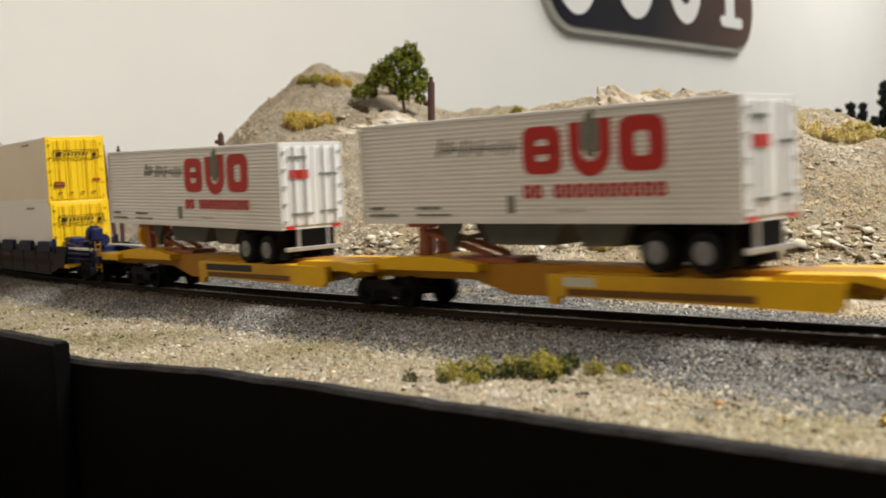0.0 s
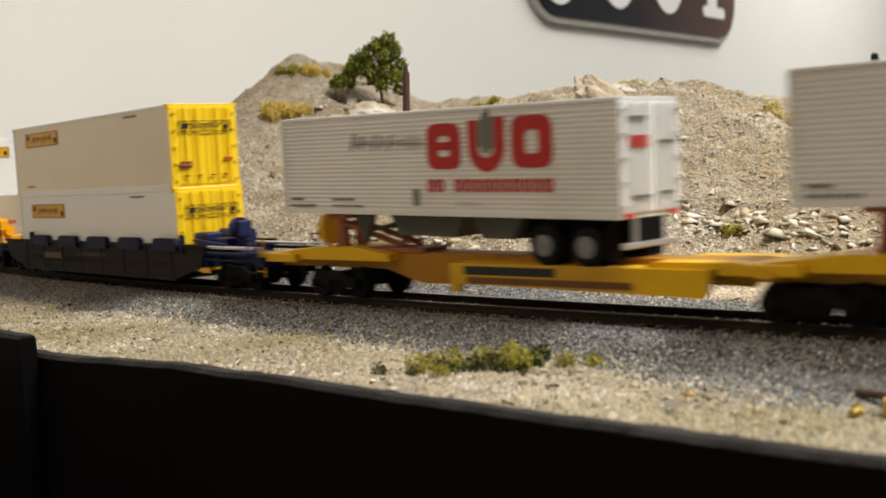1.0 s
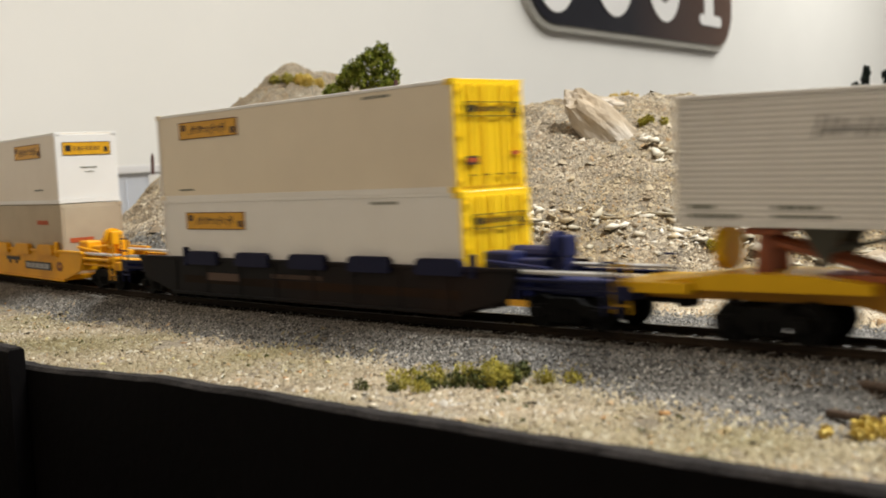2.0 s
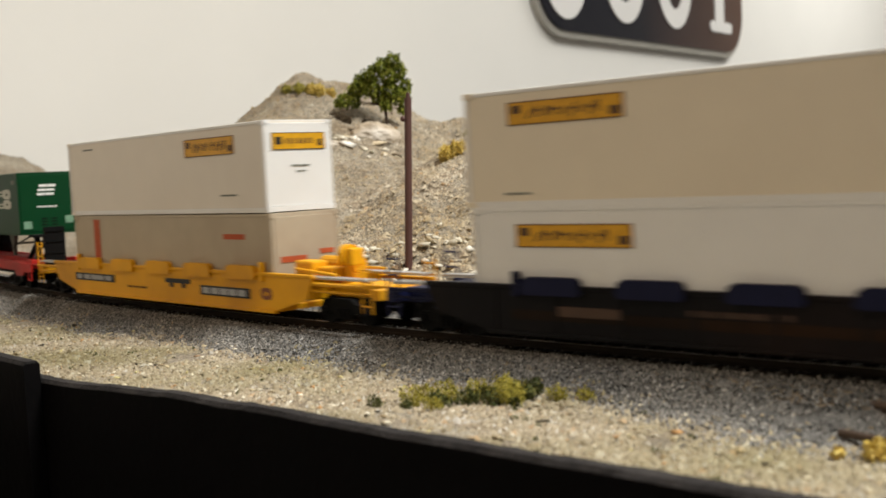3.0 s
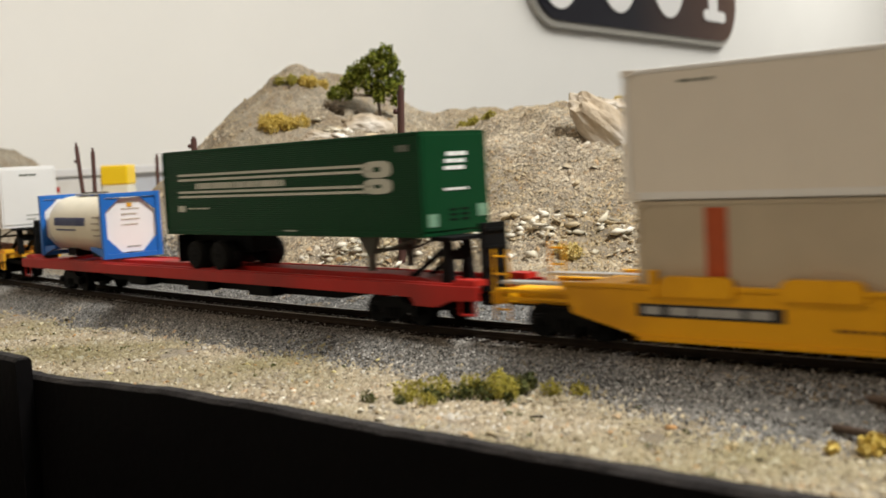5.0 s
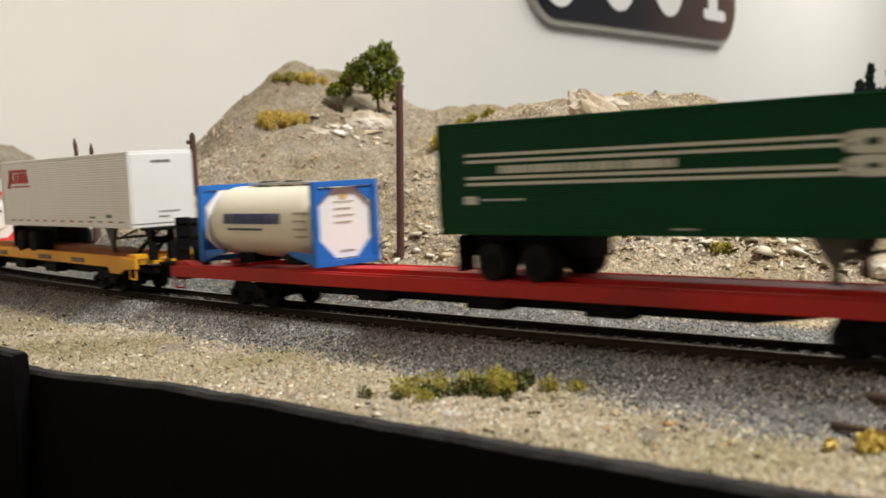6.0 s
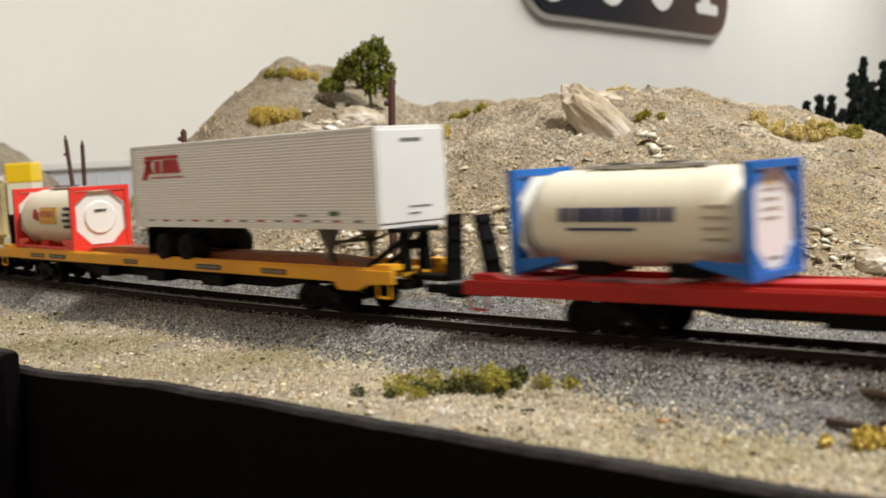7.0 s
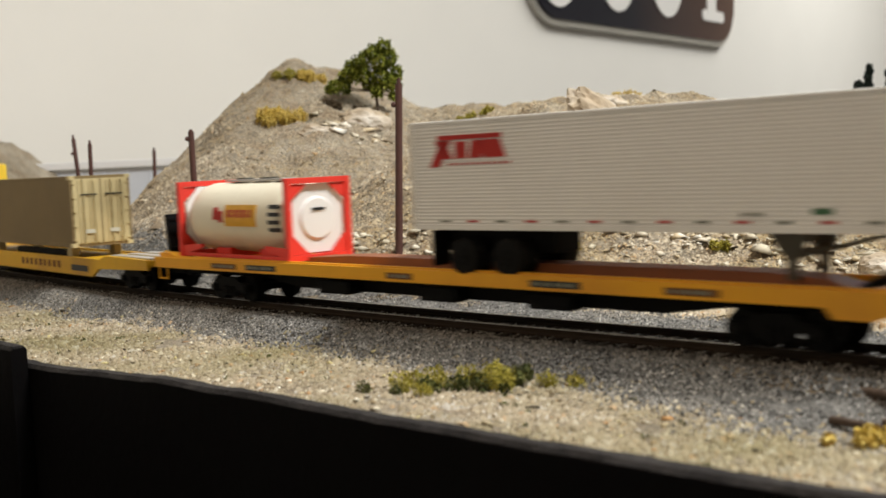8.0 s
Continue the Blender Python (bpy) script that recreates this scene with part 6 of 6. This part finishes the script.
def tree():
    x, y = -0.0395, 0.2454
    z = at_ground(x, y) - 0.001
    t = new("tree")
    t.matrix_world = pose(x, y, z)
    tagged(t, "small broadleaf model tree with a lopsided green foam crown", "tree")
    lobes = [(0.0062, 0.0440, 0.0070), (-0.001, 0.0400, 0.0078), (0.0105, 0.0365, 0.0076), (0.0045, 0.0330, 0.0088), (-0.0085, 0.0350, 0.0072), (-0.0150, 0.0305, 0.0078), (-0.0200, 0.0260, 0.0070), (-0.0275, 0.0190, 0.0068), (-0.0215, 0.0180, 0.0062), (-0.0315, 0.0170, 0.0042), (-0.0085, 0.0265, 0.0090), (0.0040, 0.0240, 0.0094), (0.0110, 0.0190, 0.0080), (0.0010, 0.0150, 0.0066), (0.0120, 0.0105, 0.0046), (-0.0060, 0.0190, 0.0050), (0.0145, 0.0270, 0.0062)]
    rnd = random.Random(4)
    bm = bmesh.new()
    top = (-0.001, 0.0, 0.018)
    add_rod(bm, (0.0015, 0, -0.002), top, 0.0012, 0.0008, 8)
    for q, up, r in lobes:
        add_rod(bm, (top[0] * 0.5, 0, 0.011 + 0.2 * up), (q * ASIDE[0], q * ASIDE[1], up), 0.0005, 0.0002, 5)
    part("trunk", bm, M_BARK, t)
    balls = [(q * ASIDE[0] + (p := rnd.uniform(-0.004, 0.004)) * AHEAD[0], q * ASIDE[1] + p * AHEAD[1], up, r * 1.0) for q, up, r in lobes]
    v, f = crumbs(balls, 1500, 0.00105, 21)
    crown = arrays_to_mesh("crown", v, f, M_LEAF)
    crown.parent = t


tree()


def tufts():
    rnd = random.Random(8)

    def clump(x, y, spread, count, r, m, label, seed, leaf=0.00055, per=4200, flat=0.5, upright=0.0):
        balls = []
        for i in range(count):
            q, p = rnd.uniform(-spread, spread), rnd.uniform(-spread, spread) * flat
            bx, by = aside(x, y, q, p)
            rr = r * rnd.uniform(0.7, 1.2) * (1.15 if m is M_STRAW else 1.0)
            balls.append((bx, by, at_ground(bx, by, rr * 0.45), rr))
        tuft("grass_tuft" if m in (M_STRAW, M_PALESTRAW) else "bush", balls, per, leaf, m, label, seed, "grass tuft" if m in (M_STRAW, M_PALESTRAW) else "bush", upright)

    STR = "clump of straw-yellow scenic grass on the hillside"
    clump(-0.0451, 0.1724, 0.0125, 10, 0.0058, M_STRAW, STR, 31, 0.00048, 5200)
    clump(-0.0990, 0.2135, 0.011, 7, 0.0045, M_OLIVE, "olive scrub tuft near the hilltop", 32)
    clump(-0.0885, 0.2237, 0.009, 6, 0.0048, M_STRAW, STR, 33)
    # scrub coloured dark so that it also gives the hollow its shadow
    clump(-0.0467, 0.2213, 0.013, 8, 0.0042, M_SHADESCRUB, "dark brown scrub that also stands for the shadow in the hollow below the tree", 30, 0.0006, 3000, 0.4)
    clump(0.150, 0.292, 0.012, 4, 0.0040, M_STRAW, STR, 34)
    clump(0.2500, 0.3085, 0.0200, 18, 0.0050, M_PALESTRAW, "broad clump of pale straw grass near the hilltop", 35, 0.0005, 4600)
    clump(0.095, 0.2123, 0.012, 5, 0.0050, M_OLIVE, "dull green scrub in the gap between the hills", 36)
    clump(0.1020, 0.1865, 0.006, 5, 0.0050, M_STRAW, STR, 37)
    clump(0.2572, 0.1275, 0.006, 5, 0.0042, M_PALESTRAW, "straw-yellow tuft at the foot of the hill", 38)
    clump(0.300, 0.170, 0.006, 3, 0.0030, M_OLIVE, "small olive tuft at the foot of the hill", 39)
    clump(0.205, 0.245, 0.007, 4, 0.0030, M_OLIVE, "small olive tuft on the hill", 40)
    clump(0.268, 0.332, 0.016, 4, 0.0050, M_OLIVE, "dull green scrub behind the hill", 49)
    # the bush by the front edge: yellow-green heads over dark sage
    x, y = 0.3727, -0.0237
    clump(*aside(x, y, -0.002, -0.003), 0.016, 16, 0.0030, M_SAGE, "dark sage-green undergrowth by the layout's edge", 41, 0.0007, 1100, 0.5)
    for i, (q, p, r, m) in enumerate(((-0.0170, 0.006, 0.0026, M_OLIVE), (-0.0115, 0.004, 0.0032, M_OLIVE), (-0.0035, 0.004, 0.0030, M_OLIVE), (0.0045, 0.006, 0.0032, M_OLIVE), (0.0040, -0.004, 0.0040, M_OLIVE), (-0.0205, -0.003, 0.0030, M_OLIVE), (0.0105, 0.005, 0.0024, M_SAGE), (-0.006, -0.003, 0.0026, M_SAGE), (0.017, -0.003, 0.0022, M_OLIVE), (-0.0145, -0.010, 0.0020, M_OLIVE), (-0.0300, -0.0025, 0.0020, M_SAGE), (0.024, -0.005, 0.0020, M_OLIVE), (-0.0215, -0.007, 0.0014, M_SAGE))):
        bx, by = aside(x, y, q, p)
        r *= 1.4
        tuft("bush", [(bx, by, at_ground(bx, by, r * 0.5), r), (bx + r * 0.55, by, at_ground(bx, by, r * 0.4), r * 0.75)], 3600, 0.00036, m, {"olive_bush": "low yellow-green foam bush by the layout's edge", "straw_tuft": "low dry straw-coloured foam bush", "dark_sage_bush": "low dark sage foam bush"}[m.name], 60 + i)
    # thin olive dusting on the front strip
    balls = []
    for i in range(40):
        s, o = rnd.uniform(0.05, 0.45), rnd.uniform(-0.085, -0.038)
        bx, by = along(s, o)
        balls.append((bx, by, at_ground(bx, by, 0.0002), rnd.uniform(0.0007, 0.0016)))
    v, f = crumbs(balls, 900, 0.0004, 77)
    tagged(arrays_to_mesh("ground_foam", v, f, M_SAGE), "thin olive ground foam dusted over the gravel", "ground cover", kind="stuff")
    # bark and twigs near the front corner
    heap = new("twigs")
    tagged(heap, "dark dead twigs lying on the ballast shoulder", "twigs")
    for a, b, r in (((0.449, 0.017, -0.0062), (0.476, 0.011, -0.0048), 0.0012), ((0.456, 0.012, -0.0070), (0.482, 0.020, -0.0055), 0.0009), ((0.460, -0.001, -0.0085), (0.486, -0.010, -0.0070), 0.0010), ((0.470, 0.002, -0.0080), (0.490, 0.004, -0.0060), 0.0008)):
        bm = bmesh.new()
        a, b = Vector(a), Vector(b)
        mid = (a + b) / 2 + Vector((0.001, -0.0012, 0.0008))
        add_rod(bm, a, mid, r, r * 0.85, 8)
        add_rod(bm, mid, b, r * 0.85, r * 0.4, 8)
        part("twig", bm, M_BARK, heap)
    clump(0.474, -0.012, 0.006, 4, 0.0022, M_STRAW, "dry straw tuft by the front edge", 81, 0.0007)


tufts()


def conifer(x, y, h, seed):
    t = new("conifer")
    z = at_ground(x, y) - 0.001
    t.matrix_world = pose(x, y, z)
    tagged(t, "dark slender model conifer standing far behind the hill", "tree", "far conifers")
    rnd = random.Random(seed)
    bm = bmesh.new()
    add_rod(bm, (0, 0, -0.003), (0, 0, h * 0.95), 0.0016, 0.0003, 7)
    part("trunk", bm, M_BARK, t)
    balls = []
    for i in range(30):
        f = i / 29
        r = (0.0068 * (1 - f) ** 0.7 + 0.0034) * rnd.uniform(0.8, 1.2)
        balls.append((rnd.uniform(-0.004, 0.004) * (1.1 - f), rnd.uniform(-0.004, 0.004) * (1.1 - f), h * (0.10 + 0.84 * f) + rnd.uniform(-0.003, 0.003), r))
    v, f = crumbs(balls, 1300, 0.0019, seed, 0.7)
    crown = arrays_to_mesh("crown", v, f, M_CONIFER)
    crown.parent = t


for cx, cy, ch, cs in ((0.017, 0.676, 0.052, 1), (0.024, 0.686, 0.060, 2), (0.031, 0.692, 0.056, 7), (0.037, 0.700, 0.046, 8), (0.044, 0.708, 0.080, 3), (0.049, 0.716, 0.092, 4), (0.055, 0.721, 0.066, 9), (0.060, 0.731, 0.088, 5), (0.068, 0.738, 0.094, 6), (0.076, 0.748, 0.086, 10)):
    zz = at_ground(cx, cy)
    conifer(cx, cy, ch + 0.032 - zz, cs)

# ---- poles, shed, sign ----
M_POLE = mat("brown_pole_plastic", (0.085, 0.035, 0.028, 1), 0.6, vary=0.15, scale=200)
M_SHEDW = mat("pale_blue_shed_wall", (0.60, 0.64, 0.72, 1), 0.6, vary=0.06, scale=40, dirt=(0.45, 0.50, 0.62, 1), dirt_amount=0.3)
M_SHEDR = mat("white_shed_roof", (0.80, 0.81, 0.84, 1), 0.5, vary=0.04, scale=40)


def pole(x, y, top, lean_q, r, knob=True, z0=None):
    z = at_ground(x, y, -0.004) if z0 is None else z0
    t = new("utility_pole")
    t.matrix_world = pose(x, y, z)
    tagged(t, "brown plastic utility pole with a small knob below its top", "pole", "utility poles")
    h = top - z
    e = (lean_q * h * ASIDE[0], lean_q * h * ASIDE[1], h)
    bm = bmesh.new()
    add_rod(bm, (0, 0, 0), (e[0] * 0.975, e[1] * 0.975, h * 0.97), r, r * 0.92, 14)
    part("shaft", bm, M_POLE, t)
    bm = bmesh.new()
    add_rod(bm, (e[0] * 0.975, e[1] * 0.975, h * 0.97), (e[0], e[1], h), r * 0.55, r * 0.5, 10)
    part("top_pin", bm, M_POLE, t)
    if knob:
        bm = bmesh.new()
        k = 0.86
        c = Vector((e[0] * k - ASIDE[0] * r * 1.3, e[1] * k - ASIDE[1] * r * 1.3, h * k))
        bmesh.ops.create_uvsphere(bm, u_segments=12, v_segments=8, radius=r * 0.75, matrix=Matrix.Translation(c))
        part("insulator", bm, M_POLE, t)
    return t


pole(0.1895, 0.0881, 0.0868, 0.045, 0.0017)
pole(0.0053, 0.0832, 0.0740, 0.0, 0.0018)
pole(-0.1560, 0.0838, 0.0785, -0.07, 0.0015, z0=-0.012)
pole(-0.1541, 0.0861, 0.0745, 0.02, 0.0015, False, z0=-0.012)
pole(-0.366, 0.229, 0.0735, 0.03, 0.0017, False, z0=-0.012)


def shed():
    t = new("storage_shed")
    t.matrix_world = pose(-0.522, 0.260, 0.012, 0, 0, 50.8)
    tagged(t, "long low pale blue shed with a white roof edge", "shed")
    bm = bmesh.new()
    add_box(bm, -0.16, 0.16, 0.0, 0.06, -0.014, 0.046)
    part("wall", bm, M_SHEDW, t)
    box_part("roof", t, -0.164, 0.164, -0.004, 0.064, 0.046, 0.0535, M_SHEDR, 0.0006, "white roof edge")
    for i in range(14):
        x = -0.152 + i * 0.0234
        box_part("batten", t, x - 0.0007, x + 0.0007, -0.0008, 0.0, 0.0, 0.046, M_SHEDW)
    # dark strip in place of the shadow along the wall's base
    box_part("base_shadow_strip", t, -0.161, 0.161, -0.0014, 0.0, -0.013, 0.0012, M_GREYU)


def sign():
    """Wall sign: rounded glossy dark panel in a bright rim, with pale ring-shaped marks."""
    n_in = Vector((0.970, 0.242, 0))
    t = new("wall_sign")
    m = Matrix((( -WALL_W.x * -1, 0, n_in.x * -1, WALL_P.x + n_in.x * 0.002), (WALL_W.y, 0, -n_in.y, WALL_P.y + n_in.y * 0.002), (0, 1, 0, 0), (0, 0, 0, 1)))
    t.matrix_world = m @ pose(-0.015, 0.007, 0)
    tagged(t, "glossy dark wall sign with a bright rim and pale ring marks", "sign")
    panel = bpy.data.materials.new("sign_panel_sheen")
    panel.use_nodes = True
    nt = panel.node_tree
    b = nt.nodes["Principled BSDF"]
    b.inputs["Roughness"].default_value, b.inputs["Specular IOR Level"].default_value = 0.35, 0.15
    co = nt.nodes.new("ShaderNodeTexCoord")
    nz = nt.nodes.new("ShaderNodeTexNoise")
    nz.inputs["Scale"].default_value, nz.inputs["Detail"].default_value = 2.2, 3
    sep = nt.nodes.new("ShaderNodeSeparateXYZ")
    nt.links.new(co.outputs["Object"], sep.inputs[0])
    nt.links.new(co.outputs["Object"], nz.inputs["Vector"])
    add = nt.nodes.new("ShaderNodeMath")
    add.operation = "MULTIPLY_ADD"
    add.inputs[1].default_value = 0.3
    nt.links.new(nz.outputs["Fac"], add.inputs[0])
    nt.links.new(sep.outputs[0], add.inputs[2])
    # navy-to-brown ramp puts the gloss reflection into the panel's colour
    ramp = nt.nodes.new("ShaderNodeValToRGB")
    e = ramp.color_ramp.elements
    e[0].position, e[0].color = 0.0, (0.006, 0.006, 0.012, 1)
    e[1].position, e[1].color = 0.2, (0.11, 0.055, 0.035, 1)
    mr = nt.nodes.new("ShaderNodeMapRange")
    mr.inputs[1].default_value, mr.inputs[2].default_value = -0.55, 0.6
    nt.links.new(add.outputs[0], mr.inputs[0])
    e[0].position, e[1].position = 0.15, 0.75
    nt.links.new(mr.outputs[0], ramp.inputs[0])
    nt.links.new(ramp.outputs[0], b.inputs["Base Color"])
    rim = mat("sign_rim", (0.42, 0.40, 0.36, 1), 0.35, 0.5, vary=0.2, scale=8)
    mark = mat("sign_mark", (0.74, 0.72, 0.70, 1), 0.5, vary=0.04, scale=10)

    def rounded(x0, x1, y0, y1, r, z0, z1, name, material, label=""):
        bm = bmesh.new()
        pts = []
        for cx, cy, a0 in ((x1 - r, y1 - r, 0), (x0 + r, y1 - r, 90), (x0 + r, y0 + r, 180), (x1 - r, y0 + r, 270)):
            for k in range(9):
                a = math.radians(a0 + 90 * k / 8)
                pts.append((cx + r * math.cos(a), cy + r * math.sin(a)))
        a, bq = [bm.verts.new((x, y, -z0)) for x, y in pts], [bm.verts.new((x, y, -z1)) for x, y in pts]
        n = len(pts)
        bm.faces.new(a), bm.faces.new(bq[::-1])
        for i in range(n):
            bm.faces.new((a[i], bq[i], bq[(i + 1) % n], a[(i + 1) % n]))
        bmesh.ops.recalc_face_normals(bm, faces=bm.faces[:])
        part(name, bm, material, t, label)

    def ring(cx, cy, ax, ay, w, name="ring_mark"):
        bm = bmesh.new()
        n, rows = 32, []
        for i in range(n):
            a = 2 * math.pi * i / n
            c, s = math.cos(a), math.sin(a)
            rows.append([bm.verts.new((cx + rx * c, cy + ry * s, -zz)) for rx, ry, zz in ((ax, ay, 0.018), (ax, ay, 0.0215), (ax - w, ay - w, 0.0215), (ax - w, ay - w, 0.018))])
        for a, bq in zip(rows, rows[1:] + rows[:1]):
            for k in range(4):
                bm.faces.new((a[k], a[(k + 1) % 4], bq[(k + 1) % 4], bq[k]))
        bmesh.ops.recalc_face_normals(bm, faces=bm.faces[:])
        part(name, bm, mark, t, "pale ring mark")

    rounded(-0.985, 0.032, 0.306, 0.700, 0.112, 0.0, 0.014, "rim", rim, "bright metal rim")
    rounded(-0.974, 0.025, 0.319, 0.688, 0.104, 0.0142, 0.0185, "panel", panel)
    ring(-0.872, 0.452, 0.088, 0.110, 0.044)
    ring(-0.622, 0.464, 0.092, 0.112, 0.046)
    ring(-0.376, 0.470, 0.090, 0.112, 0.045)
    rounded(-0.180, -0.050, 0.366, 0.393, 0.012, 0.0186, 0.0215, "bar_mark", mark)
    rounded(-0.150, -0.098, 0.3665, 0.600, 0.018, 0.0187, 0.0218, "bar_mark", mark)


def far_car():
    """Tail of a second train on the back line: a yellow box behind a low white one."""
    t = new("far_rail_car")
    tagged(t, "distant rail car with a yellow box and a low white load", "rail car")
    box_part("flat_bed", t, -0.075, 0.024, -0.014, 0.014, 0.004, 0.014, M_GREYU, 0.0004)
    box_part("lower_box", t, -0.004, 0.0195, -0.013, 0.013, 0.014, 0.0560, M_TANKC, 0.0006, "pale cream lower box")
    box_part("yellow_box", t, -0.0045, 0.0200, -0.0135, 0.0135, 0.0560, 0.0740, M_BRIGHTYEL, 0.0015, "rounded yellow box")
    box_part("white_load", t, -0.073, -0.005, -0.013, 0.013, 0.014, 0.0630, M_WHITE, 0.0006, "low white box")
    side_mark("emblem", t, -0.050, -0.042, 0.052, 0.0570, -0.0130, M_LRED)
    for xx in (-0.060, -0.046, 0.004, 0.016):
        for sy in (-1, 1):
            bm = bmesh.new()
            lathe(bm, [(-0.001, 0.001), (-0.001, 0.0045), (0.001, 0.0045), (0.001, 0.001)], (xx, sy * 0.008, 0.0045), 14)
            part("wheel", bm, M_BLACK, t)
    return t


shed()
sign()
FAR_CAR = far_car()


# how far the train is ahead (+) or behind (-) of an even speed, in metres, every half second
SLACK = [-0.0007, -0.0024, -0.0025, -0.0018, -0.0006, 0.0012, 0.0024, 0.0035, 0.0022, 0.0023, 0.0014, -0.0004, -0.0019, -0.0022, -0.0007, 0.0011, 0.0018]


def motions():
    for ob, u, z, lift in MOVING:
        walk(ob, [(t * 0.5, on_track(u + SPEED * t * 0.5 + SLACK[t], 0, z, lift)) for t in range(17)])
    # the second train creeps along the back line
    rows = []
    for k in range(9):
        q = -0.375 - 0.0386 * (k - 6.7)
        x, y = STAND[0] + 1.03 * AHEAD[0] + q * ASIDE[0], STAND[1] + 1.03 * AHEAD[1] + q * ASIDE[1]
        rows.append((float(k), pose(x, y, -0.0085, 0, 0, 50.8)))
    walk(FAR_CAR, rows)


motions()
